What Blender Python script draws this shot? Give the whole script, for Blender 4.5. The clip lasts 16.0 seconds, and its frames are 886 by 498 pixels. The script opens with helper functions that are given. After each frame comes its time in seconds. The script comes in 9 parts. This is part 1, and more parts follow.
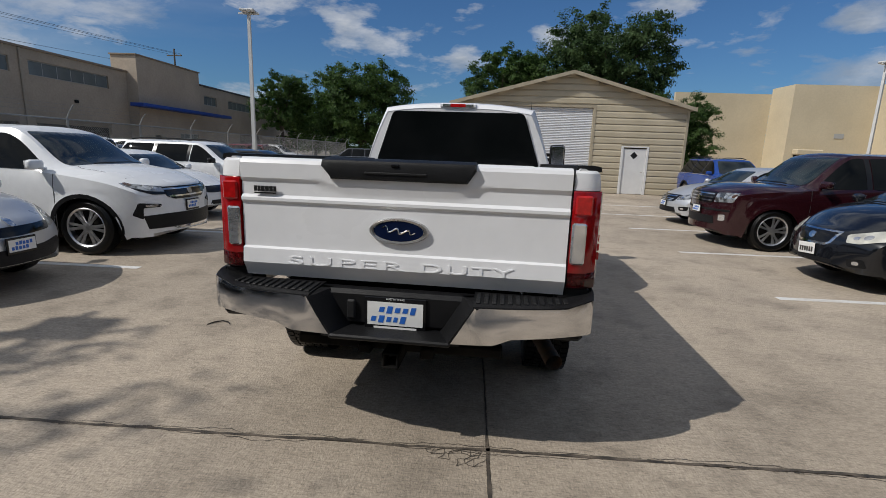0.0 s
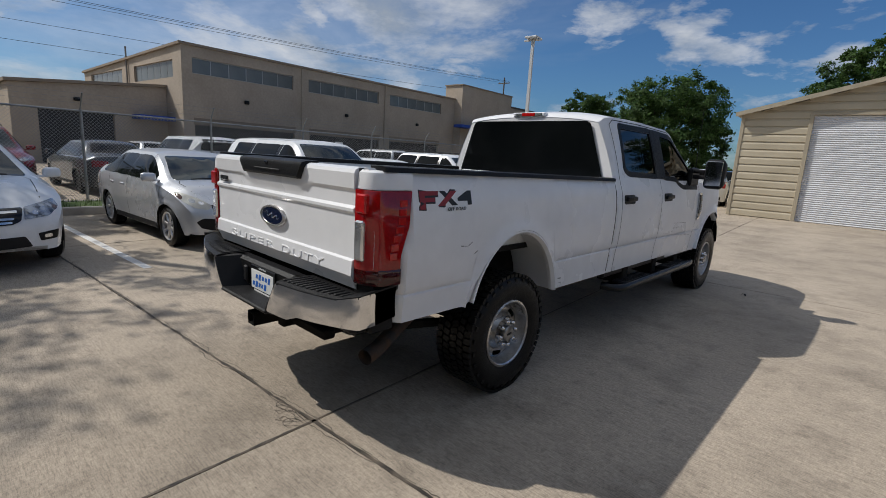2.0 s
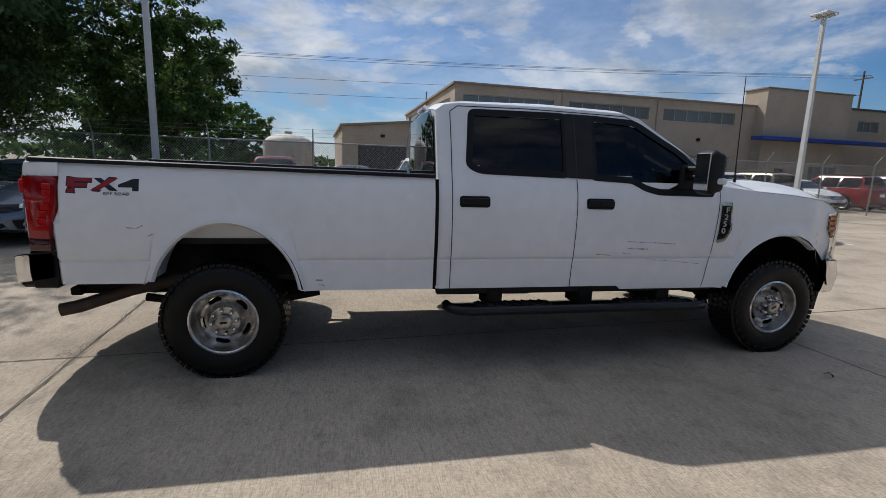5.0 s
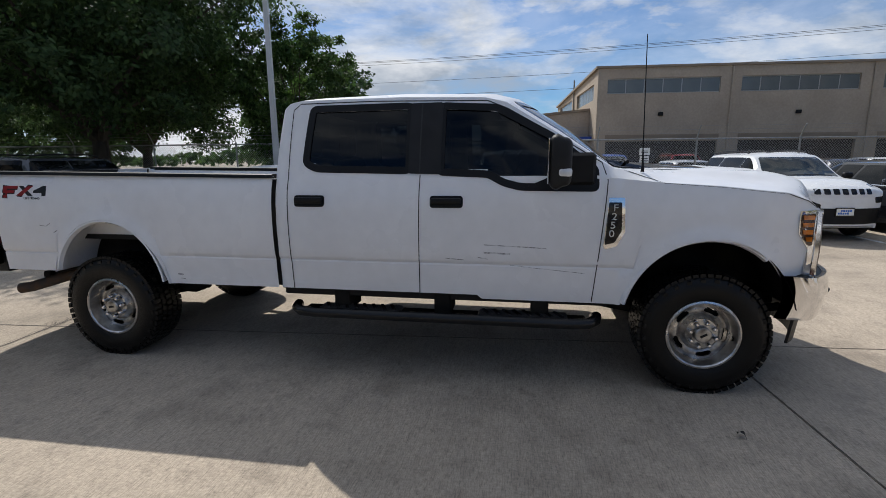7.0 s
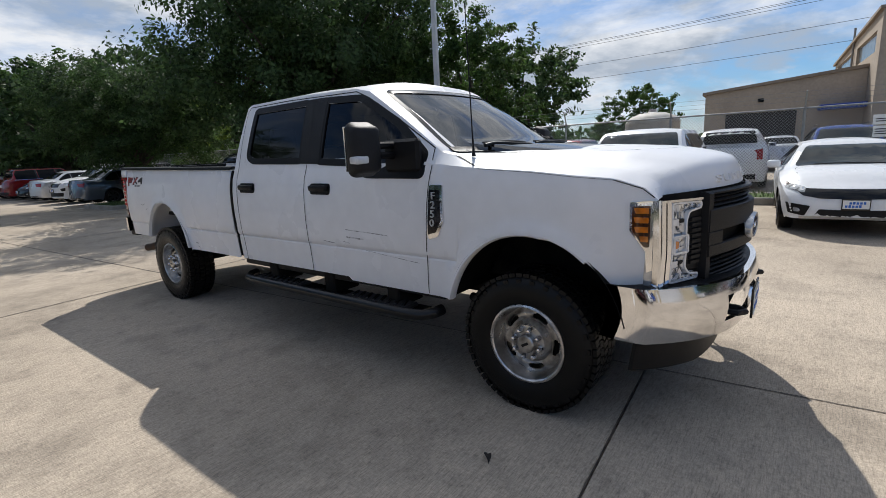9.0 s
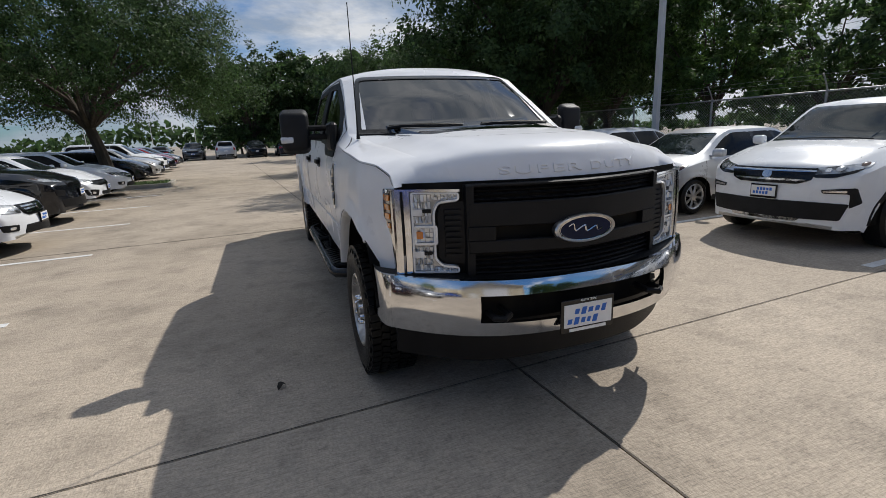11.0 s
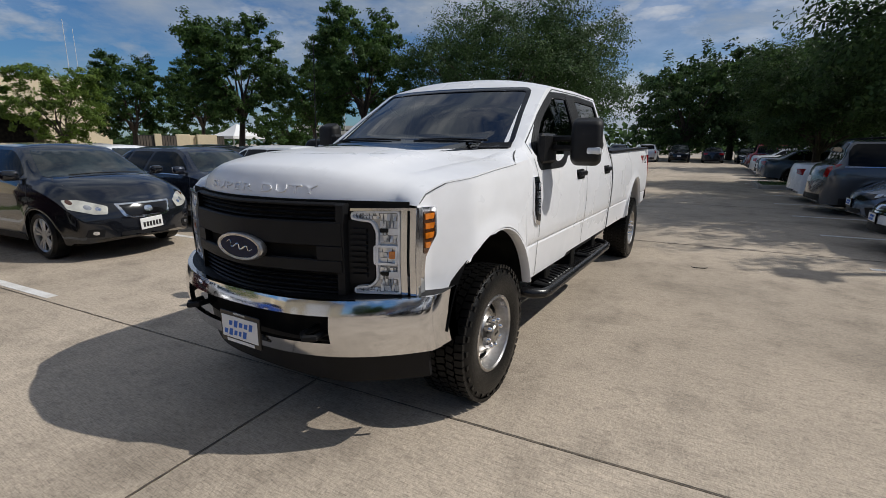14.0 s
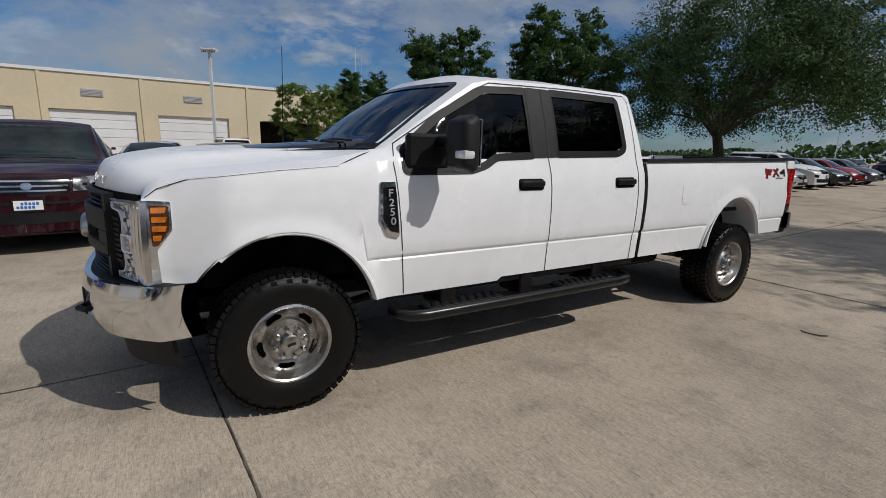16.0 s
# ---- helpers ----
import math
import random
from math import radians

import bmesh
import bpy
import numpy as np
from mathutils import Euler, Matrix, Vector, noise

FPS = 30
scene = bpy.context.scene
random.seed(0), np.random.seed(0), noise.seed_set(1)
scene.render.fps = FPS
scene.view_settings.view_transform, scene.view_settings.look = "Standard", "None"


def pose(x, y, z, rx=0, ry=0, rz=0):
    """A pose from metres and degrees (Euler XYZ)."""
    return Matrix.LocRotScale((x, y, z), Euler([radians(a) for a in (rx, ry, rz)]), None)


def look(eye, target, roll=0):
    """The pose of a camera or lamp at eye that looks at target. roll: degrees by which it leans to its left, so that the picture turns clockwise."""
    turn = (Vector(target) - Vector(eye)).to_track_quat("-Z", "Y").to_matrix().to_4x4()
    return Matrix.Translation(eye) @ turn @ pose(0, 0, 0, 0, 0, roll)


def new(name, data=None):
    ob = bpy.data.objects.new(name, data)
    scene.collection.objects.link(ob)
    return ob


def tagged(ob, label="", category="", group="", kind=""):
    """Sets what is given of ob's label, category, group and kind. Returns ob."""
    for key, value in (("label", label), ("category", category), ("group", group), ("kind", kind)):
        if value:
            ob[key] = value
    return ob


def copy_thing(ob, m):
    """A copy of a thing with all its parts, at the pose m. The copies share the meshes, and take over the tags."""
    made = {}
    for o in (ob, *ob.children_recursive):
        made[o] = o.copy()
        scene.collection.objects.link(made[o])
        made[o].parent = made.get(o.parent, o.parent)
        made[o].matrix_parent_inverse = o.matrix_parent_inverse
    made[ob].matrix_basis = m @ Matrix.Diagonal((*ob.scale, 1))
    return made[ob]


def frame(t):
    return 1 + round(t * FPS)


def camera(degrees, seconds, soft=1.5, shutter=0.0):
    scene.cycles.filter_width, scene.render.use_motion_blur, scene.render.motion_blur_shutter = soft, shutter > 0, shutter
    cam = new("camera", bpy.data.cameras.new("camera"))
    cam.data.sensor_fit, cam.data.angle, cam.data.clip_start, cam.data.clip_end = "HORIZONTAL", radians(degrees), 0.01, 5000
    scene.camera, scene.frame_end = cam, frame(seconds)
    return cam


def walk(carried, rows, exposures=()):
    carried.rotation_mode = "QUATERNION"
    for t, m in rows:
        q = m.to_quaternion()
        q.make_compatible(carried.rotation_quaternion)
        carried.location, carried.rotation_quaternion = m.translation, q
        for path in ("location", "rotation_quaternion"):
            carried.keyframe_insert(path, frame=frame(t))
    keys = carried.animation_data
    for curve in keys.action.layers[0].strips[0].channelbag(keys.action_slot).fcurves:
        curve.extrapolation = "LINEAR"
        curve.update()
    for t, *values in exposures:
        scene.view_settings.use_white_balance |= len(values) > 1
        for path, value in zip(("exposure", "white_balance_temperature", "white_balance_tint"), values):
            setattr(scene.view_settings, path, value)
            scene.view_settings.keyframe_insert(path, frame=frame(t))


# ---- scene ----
cam = camera(85.9, 16.0, soft=0.6)
PATH = [
    (0, (0.513, -3.482, 1.539), (0.271, -1.536, 1.144), 2.0),
    (0.5, (1.14, -3.433, 1.554), (0.596, -1.548, 1.163), 2.7),
    (1, (1.742, -3.278, 1.557), (0.894, -1.509, 1.167), 3.1),
    (1.5, (2.242, -2.957, 1.57), (1.125, -1.346, 1.175), 3.3),
    (2, (2.75, -2.573, 1.565), (1.409, -1.139, 1.183), 3.4),
    (2.5, (3.169, -2.117, 1.542), (1.655, -0.863, 1.177), 3.5),
    (3, (3.537, -1.59, 1.533), (1.887, -0.519, 1.174), 3.5),
    (5.5, (4.439, 1.486, 1.529), (2.48, 1.695, 1.183), 1.3),
    (6, (4.451, 2.071, 1.537), (2.482, 2.11, 1.185), 0.7),
    (6.5, (4.359, 2.658, 1.565), (2.396, 2.52, 1.203), 0.1),
    (7, (4.214, 3.285, 1.568), (2.277, 2.954, 1.195), -0.5),
    (7.5, (4.01, 3.902, 1.551), (2.123, 3.356, 1.174), -1.2),
    (8, (3.81, 4.532, 1.542), (2.002, 3.767, 1.16), -1.9),
    (8.5, (3.579, 5.129, 1.527), (1.885, 4.14, 1.138), -2.5),
    (11, (1.433, 7.378, 1.479), (0.787, 5.544, 1.011), -2.4),
    (11.5, (0.849, 7.615, 1.491), (0.478, 5.707, 1.017), -1.9),
    (12, (0.268, 7.736, 1.494), (0.194, 5.796, 1.013), -1.7),
    (12.5, (-0.36, 7.672, 1.498), (-0.095, 5.748, 1.02), -1.4),
    (13, (-0.955, 7.537, 1.511), (-0.425, 5.666, 1.043), -1.1),
    (13.5, (-1.523, 7.282, 1.491), (-0.744, 5.491, 1.06), -0.5),
    (14, (-2.11, 6.948, 1.516), (-1.108, 5.271, 1.088), 0.4),
    (14.5, (-2.582, 6.55, 1.515), (-1.374, 5.012, 1.098), 0.8),
    (15, (-2.957, 6.068, 1.535), (-1.567, 4.691, 1.118), 1.0),
    (15.5, (-3.33, 5.57, 1.536), (-1.784, 4.372, 1.119), 1.3),
    (16, (-3.589, 5.05, 1.52), (-1.915, 4.038, 1.102), 1.5),
]
EXPOSURE = [(0, -0.36), (1.5, -0.34), (3, -0.06), (5.5, -0.10), (6.5, -0.04), (7.5, 0.14), (8.5, 0.19), (11, -0.13), (12.5, -0.12), (13.5, -0.18), (14.5, -0.40), (15.5, -0.50), (16, -0.54)]
walk(cam, [(t, look(eye, target, roll)) for t, eye, target, roll in PATH], EXPOSURE)

# world: clear sky with broken cloud, afternoon sun behind the truck's left rear corner
SUN_TO = Vector((-0.81, -0.505, 1.0)).normalized()
world = bpy.data.worlds.new("sky")
scene.world = world
world.use_nodes = True
wn, wl = world.node_tree.nodes, world.node_tree.links
wn.clear()


def wnode(kind, **values):
    n = wn.new(kind)
    for k, v in values.items():
        n.inputs[k].default_value = v
    return n


sky = wn.new("ShaderNodeTexSky")
sky.sky_type, sky.sun_disc = "NISHITA", False
sky.sun_elevation, sky.sun_rotation = radians(46.3), radians(238)
sky.air_density, sky.dust_density, sky.ozone_density = 1.15, 0.3, 4.0
coord = wn.new("ShaderNodeTexCoord")
split = wn.new("ShaderNodeSeparateXYZ")
wl.new(coord.outputs["Generated"], split.inputs[0])


def wmath(op, a, b=None):
    n = wn.new("ShaderNodeMath")
    n.operation = op
    for i, v in enumerate((a, b)):
        if v is None:
            continue
        if isinstance(v, (int, float)):
            n.inputs[i].default_value = v
        else:
            wl.new(v, n.inputs[i])
    return n.outputs[0]


stretched = wn.new("ShaderNodeMapping")
stretched.inputs["Scale"].default_value = (2.0, 2.0, 5.2)
stretched.inputs["Location"].default_value = (3.1, 0.7, 1.3)
wl.new(coord.outputs["Generated"], stretched.inputs[0])


def wnoise(scale, detail, rough, distort):
    n = wnode("ShaderNodeTexNoise", Scale=scale, Detail=detail, Roughness=rough, Distortion=distort)
    wl.new(stretched.outputs[0], n.inputs["Vector"])
    return n.outputs["Fac"]


def wramp(value, stops):
    r = wn.new("ShaderNodeValToRGB")
    r.color_ramp.elements[0].position, r.color_ramp.elements[1].position = stops[0][0], stops[-1][0]
    r.color_ramp.elements[0].color = (*[stops[0][1]] * 3, 1)
    r.color_ramp.elements[1].color = (*[stops[-1][1]] * 3, 1)
    for p, v in stops[1:-1]:
        r.color_ramp.elements.new(p).color = (v, v, v, 1)
    wl.new(value, r.inputs[0])
    return r.outputs[0]


# more cloud to the south-west, where the sun stands
lean = wmath("ADD", wmath("MULTIPLY", split.outputs["X"], -0.65), wmath("MULTIPLY", split.outputs["Y"], -0.45))
west = wmath("MINIMUM", wmath("MAXIMUM", wmath("ADD", lean, 0.12), 0.0), 1.0)
east = wmath("MAXIMUM", split.outputs["X"], 0.0)
low_sky = wmath("MAXIMUM", wmath("SUBTRACT", 0.62, split.outputs["Z"]), 0.0)
north = wmath("MULTIPLY", wmath("MAXIMUM", split.outputs["Y"], 0.0), wmath("MULTIPLY", low_sky, 1.7))
bias = wmath("SUBTRACT", wmath("ADD", wmath("MULTIPLY", west, 0.235), wmath("MULTIPLY", east, 0.055)), wmath("MULTIPLY", north, 0.09))
# unseen cloud added high up to whiten the light in the shade
overhead_fill = wmath("MULTIPLY", wmath("MAXIMUM", wmath("SUBTRACT", split.outputs["Z"], 0.50), 0.0), 0.30)
puffs = wramp(wmath("ADD", wnoise(1.25, 10, 0.60, 0.25), wmath("ADD", bias, overhead_fill)), [(0.52, 0.0), (0.61, 0.55), (0.72, 1.0)])
low_band = wmath("MULTIPLY", wmath("MAXIMUM", wmath("SUBTRACT", 1.0, wmath("ABSOLUTE", wmath("MULTIPLY", wmath("SUBTRACT", split.outputs["Z"], 0.20), 5.5))), 0.0), 0.075)
heaps = wramp(wmath("ADD", wnoise(2.7, 9, 0.56, 0.15), low_band), [(0.60, 0.0), (0.67, 0.6), (0.76, 0.9)])
veil = wramp(wmath("ADD", wnoise(0.55, 6, 0.6, 0.8), bias), [(0.48, 0.0), (0.75, 0.7)])
cover = wmath("MAXIMUM", wmath("MAXIMUM", puffs, heaps), wmath("MULTIPLY", veil, 0.6))
shade = wramp(wmath("SUBTRACT", wnoise(2.3, 6, 0.6, 0.2), wmath("MULTIPLY", east, 0.14)), [(0.39, 0.15), (0.59, 1.0)])
tint = wn.new("ShaderNodeMix")
tint.data_type = "RGBA"
tint.inputs["A"].default_value, tint.inputs["B"].default_value = (2.5, 3.05, 3.85, 1), (6.3, 6.5, 6.85, 1)
wl.new(shade, tint.inputs["Factor"])
deep = wn.new("ShaderNodeMix")
deep.data_type, deep.blend_type = "RGBA", "MULTIPLY"
deep.inputs["Factor"].default_value = 1.0
deep.inputs["B"].default_value = (0.33, 0.515, 0.72, 1)
wl.new(sky.outputs[0], deep.inputs["A"])
mixed = wn.new("ShaderNodeMix")
mixed.data_type = "RGBA"
wl.new(cover, mixed.inputs["Factor"])
wl.new(deep.outputs["Result"], mixed.inputs["A"])
wl.new(tint.outputs["Result"], mixed.inputs["B"])
back = wnode("ShaderNodeBackground", Strength=0.119)
wl.new(mixed.outputs["Result"], back.inputs["Color"])
wo = wn.new("ShaderNodeOutputWorld")
wl.new(back.outputs[0], wo.inputs["Surface"])

sun = new("sun", bpy.data.lights.new("sun", "SUN"))
sun.data.energy, sun.data.angle, sun.data.color = 3.85, radians(0.53), (1.0, 0.967, 0.915)
sun.matrix_world = look(SUN_TO * 60, (0, 0, 0))

# ---- materials ----


def rgba(c):
    return (*c, 1.0)


def mat(name, color, rough=0.5, metal=0.0, vary=0.0, scale=4.0, bump=0.0, bump_scale=60.0, coat=0.0, second=None,
        spread=(0.35, 0.65), emit=0.0, spec=0.5, grain=0.0, grain_scale=200.0, per_object=0.0, stretch=(1, 1, 1), rough_vary=0.0):
    m = bpy.data.materials.new(name)
    m.use_nodes = True
    nt = m.node_tree
    b = nt.nodes["Principled BSDF"]
    b.inputs["Roughness"].default_value, b.inputs["Metallic"].default_value = rough, metal
    b.inputs["Specular IOR Level"].default_value = spec
    b.inputs["Coat Weight"].default_value, b.inputs["Coat Roughness"].default_value = coat, 0.03
    b.inputs["Base Color"].default_value = rgba(color)
    tc = nt.nodes.new("ShaderNodeTexCoord")
    mp = nt.nodes.new("ShaderNodeMapping")
    mp.inputs["Scale"].default_value = stretch
    nt.links.new(tc.outputs["Object"], mp.inputs[0])

    def noise_at(s, detail=6):
        n = nt.nodes.new("ShaderNodeTexNoise")
        n.inputs["Scale"].default_value, n.inputs["Detail"].default_value = s, detail
        nt.links.new(mp.outputs[0], n.inputs["Vector"])
        return n.outputs["Fac"]

    def blend(fac, a, c):
        x = nt.nodes.new("ShaderNodeMix")
        x.data_type = "RGBA"
        for sock, v in (("Factor", fac), ("A", a), ("B", c)):
            if isinstance(v, (tuple, float)):
                x.inputs[sock].default_value = v
            else:
                nt.links.new(v, x.inputs[sock])
        return x.outputs["Result"]

    out = rgba(color)
    if vary or second:
        r = nt.nodes.new("ShaderNodeMapRange")
        r.inputs["From Min"].default_value, r.inputs["From Max"].default_value = spread
        nt.links.new(noise_at(scale), r.inputs["Value"])
        other = second or tuple(max(0.0, c * (1 - vary)) for c in color)
        out = blend(r.outputs["Result"], rgba(color), rgba(other))
        if rough_vary:
            rr = nt.nodes.new("ShaderNodeMapRange")
            rr.inputs["To Min"].default_value, rr.inputs["To Max"].default_value = rough, rough + rough_vary
            nt.links.new(r.outputs["Result"], rr.inputs["Value"])
            nt.links.new(rr.outputs["Result"], b.inputs["Roughness"])
    if grain:
        r2 = nt.nodes.new("ShaderNodeMapRange")
        r2.inputs["From Min"].default_value, r2.inputs["From Max"].default_value = 0.3, 0.7
        nt.links.new(noise_at(grain_scale, 3), r2.inputs["Value"])
        g = tuple(max(0.0, c * (1 - grain)) for c in color)
        mixg = nt.nodes.new("ShaderNodeMix")
        mixg.data_type, mixg.blend_type = "RGBA", "MULTIPLY"
        mixg.inputs["Factor"].default_value = 1.0
        if isinstance(out, tuple):
            mixg.inputs["A"].default_value = out
        else:
            nt.links.new(out, mixg.inputs["A"])
        nt.links.new(blend(r2.outputs["Result"], (1 + grain * 0.5,) * 3 + (1.0,), (1 - grain,) * 3 + (1.0,)), mixg.inputs["B"])
        out = mixg.outputs["Result"]
    if per_object:
        oi = nt.nodes.new("ShaderNodeObjectInfo")
        hv = nt.nodes.new("ShaderNodeHueSaturation")
        mr = nt.nodes.new("ShaderNodeMapRange")
        mr.inputs["To Min"].default_value, mr.inputs["To Max"].default_value = 1 - per_object, 1 + per_object
        nt.links.new(oi.outputs["Random"], mr.inputs["Value"])
        nt.links.new(mr.outputs["Result"], hv.inputs["Value"])
        if isinstance(out, tuple):
            hv.inputs["Color"].default_value = out
        else:
            nt.links.new(out, hv.inputs["Color"])
        out = hv.outputs[0]
    if not isinstance(out, tuple):
        nt.links.new(out, b.inputs["Base Color"])
    if bump:
        bp = nt.nodes.new("ShaderNodeBump")
        bp.inputs["Strength"].default_value, bp.inputs["Distance"].default_value = bump, 0.01
        nt.links.new(noise_at(bump_scale, 4), bp.inputs["Height"])
        nt.links.new(bp.outputs[0], b.inputs["Normal"])
    if emit:
        b.inputs["Emission Color"].default_value, b.inputs["Emission Strength"].default_value = rgba(color), emit
    return m


def paint(name, color, metallic=0.0, rough=0.20, coat=0.3, haze=0.12):
    return mat(name, color, rough, metallic, vary=0.06, scale=1.7, coat=coat, spec=0.3, rough_vary=haze, grain=0.03, grain_scale=9.0)


WHITE = paint("white_paint", (0.80, 0.81, 0.82))
TRUCK_WHITE = paint("truck_white_paint", (0.85, 0.85, 0.86), rough=0.24, coat=0.2)
SILVER = paint("silver_paint", (0.60, 0.61, 0.63), 0.5, 0.26, 0.5)
BLACK_PAINT = paint("black_paint", (0.008, 0.009, 0.012), 0, 0.10, 0.8, 0.05)
GUNMETAL = paint("gunmetal_paint", (0.022, 0.027, 0.042), 0.35, 0.18, 0.8, 0.05)
MAROON = paint("maroon_paint", (0.030, 0.006, 0.009), 0.2, 0.12, 0.8, 0.05)
BLUE = paint("blue_paint", (0.012, 0.06, 0.30), 0.2, 0.15, 0.7, 0.05)
BLUEGREY = paint("blue_grey_paint", (0.14, 0.17, 0.22), 0.5, 0.2, 0.7, 0.05)
GREY = paint("grey_paint", (0.11, 0.115, 0.125), 0.5, 0.2, 0.7, 0.05)
RED = paint("red_paint", (0.26, 0.010, 0.013), 0.15, 0.15, 0.7, 0.05)
BEIGE = paint("beige_paint", (0.33, 0.29, 0.22), 0.4)
PLASTIC = mat("black_plastic", (0.010, 0.010, 0.011), 0.46, spec=0.22, vary=0.3, scale=8, bump=0.15, bump_scale=700)
PLASTIC_GREY = mat("grey_textured_plastic", (0.018, 0.018, 0.019), 0.5, spec=0.25, vary=0.3, scale=9, bump=0.2, bump_scale=600)
GLOSS_BLACK = mat("gloss_black", (0.007, 0.007, 0.008), 0.15, spec=0.3, coat=0.25, vary=0.3, scale=6)
UNDER = mat("underbody_black", (0.006, 0.006, 0.006), 0.9, spec=0.1, vary=0.4, scale=5, second=(0.02, 0.018, 0.015))
RUST = mat("underbody_steel", (0.05, 0.045, 0.04), 0.75, 0.3, second=(0.10, 0.055, 0.03), scale=14, bump=0.3, bump_scale=90)
RUBBER = mat("tyre_rubber", (0.0035, 0.0035, 0.0035), 0.36, spec=0.26, second=(0.010, 0.009, 0.008), spread=(0.55, 0.85), scale=7, bump=0.25, bump_scale=220)
CHROME = mat("chrome", (0.78, 0.78, 0.79), 0.07, 1.0, vary=0.12, scale=3, rough_vary=0.08)
WHEEL_STEEL = mat("machined_wheel_metal", (0.74, 0.73, 0.72), 0.24, 1.0, second=(0.42, 0.40, 0.38), scale=12, rough_vary=0.2)
ALLOY = mat("alloy_wheel_metal", (0.60, 0.60, 0.61), 0.3, 0.9, vary=0.2, scale=10)
ALLOY_DARK = mat("dark_alloy_wheel_metal", (0.05, 0.05, 0.055), 0.35, 0.7, vary=0.2, scale=10)
RED_LENS = mat("red_lamp_lens", (0.36, 0.005, 0.007), 0.08, coat=0.3, second=(0.22, 0.003, 0.004), scale=5, grain=0.2, grain_scale=90)
WHITE_LENS = mat("white_lamp_lens", (0.84, 0.85, 0.86), 0.10, 0.15, second=(0.62, 0.63, 0.65), scale=14, coat=0.6)
BRIGHT_RED = mat("bright_red_lamp_lens", (0.52, 0.010, 0.010), 0.15, coat=0.3, vary=0.3, scale=40)
DARK_RED = mat("dark_red_lamp_lens", (0.055, 0.003, 0.005), 0.10, coat=0.3, vary=0.5, scale=11)
CLEAR_LENS = mat("clear_lamp_lens", (0.80, 0.81, 0.82), 0.09, 0.8, second=(0.52, 0.53, 0.55), scale=12, spread=(0.3, 0.7), coat=1.0, bump=0.12, bump_scale=26)
LAMP_BACK = mat("grey_lamp_reflector", (0.82, 0.83, 0.84), 0.30, 0.55, second=(0.58, 0.59, 0.61), scale=9, coat=1.0, bump=0.2, bump_scale=38)
LAMP_DARK = mat("smoked_lamp_inside", (0.34, 0.35, 0.36), 0.15, 0.5, second=(0.58, 0.59, 0.60), scale=22, coat=1.0)
LAMP_CAR = mat("car_lamp_inside", (0.50, 0.52, 0.54), 0.18, 0.6, second=(0.10, 0.105, 0.11), scale=10, spread=(0.42, 0.60), coat=1.0, bump=0.2, bump_scale=40)
HAZED = mat("hazed_lamp_plastic", (0.62, 0.61, 0.54), 0.3, 0.2, second=(0.38, 0.37, 0.33), scale=7, coat=0.6)
AMBER_DARK = mat("dark_amber_lens", (0.075, 0.022, 0.004), 0.12, coat=1.0, vary=0.3, scale=20)
AMBER = mat("amber_lamp_lens", (0.70, 0.20, 0.015), 0.12, coat=1.0, vary=0.4, scale=30)
GREEN_MARK = mat("blue_print", (0.02, 0.14, 0.55), 0.5, vary=0.1, scale=9)
WHITE_PLATE = mat("white_plate", (0.82, 0.82, 0.80), 0.45, vary=0.06, scale=12)
DARK_BLUE = mat("emblem_dark_blue", (0.004, 0.010, 0.040), 0.25, spec=0.2, coat=0.0, vary=0.2, scale=14)
RED_DECAL = mat("red_decal", (0.30, 0.012, 0.016), 0.35, vary=0.25, scale=18)
BLACK_DECAL = mat("black_decal", (0.012, 0.012, 0.013), 0.4, vary=0.3, scale=18)
SCUFF = mat("scuffed_paint_line", (0.22, 0.22, 0.225), 0.7, second=(0.66, 0.66, 0.67), scale=30, spread=(0.4, 0.6))
WHEEL_DISC = mat("dull_wheel_disc_metal", (0.60, 0.59, 0.57), 0.26, 1.0, second=(0.20, 0.185, 0.17), scale=14, rough_vary=0.2)
SEAM = mat("panel_gap_shadow", (0.035, 0.035, 0.037), 0.8, vary=0.3, scale=20)


def glass(name, tint, alpha):
    m = bpy.data.materials.new(name)
    m.use_nodes = True
    nt = m.node_tree
    nt.nodes.clear()
    o = nt.nodes.new("ShaderNodeOutputMaterial")
    gl, tr, mx = nt.nodes.new("ShaderNodeBsdfGlossy"), nt.nodes.new("ShaderNodeBsdfTransparent"), nt.nodes.new("ShaderNodeMixShader")
    gl.inputs["Roughness"].default_value = 0.015
    gl.inputs["Color"].default_value = (1, 1, 1, 1)
    tr.inputs["Color"].default_value = (*tint, 1)
    fr = nt.nodes.new("ShaderNodeFresnel")
    fr.inputs["IOR"].default_value = alpha
    nt.links.new(fr.outputs[0], mx.inputs[0])
    nt.links.new(tr.outputs[0], mx.inputs[1])
    nt.links.new(gl.outputs[0], mx.inputs[2])
    nt.links.new(mx.outputs[0], o.inputs["Surface"])
    return m


TINT_GLASS = glass("tinted_glass", (0.09, 0.10, 0.105), 1.38)
WIND_GLASS = glass("windshield_glass", (0.055, 0.075, 0.08), 2.15)
CAR_GLASS = mat("dark_car_glass", (0.004, 0.005, 0.0055), 0.02, second=(0.008, 0.009, 0.0095), scale=2.2, spec=0.14)
CAR_WIND = mat("green_grey_windscreen", (0.022, 0.031, 0.031), 0.02, second=(0.010, 0.013, 0.014), scale=2.6, spec=0.55)

# ---- building tools ----
from mathutils.bvhtree import BVHTree

LOT = Matrix.Rotation(radians(4.0), 4, "Z")


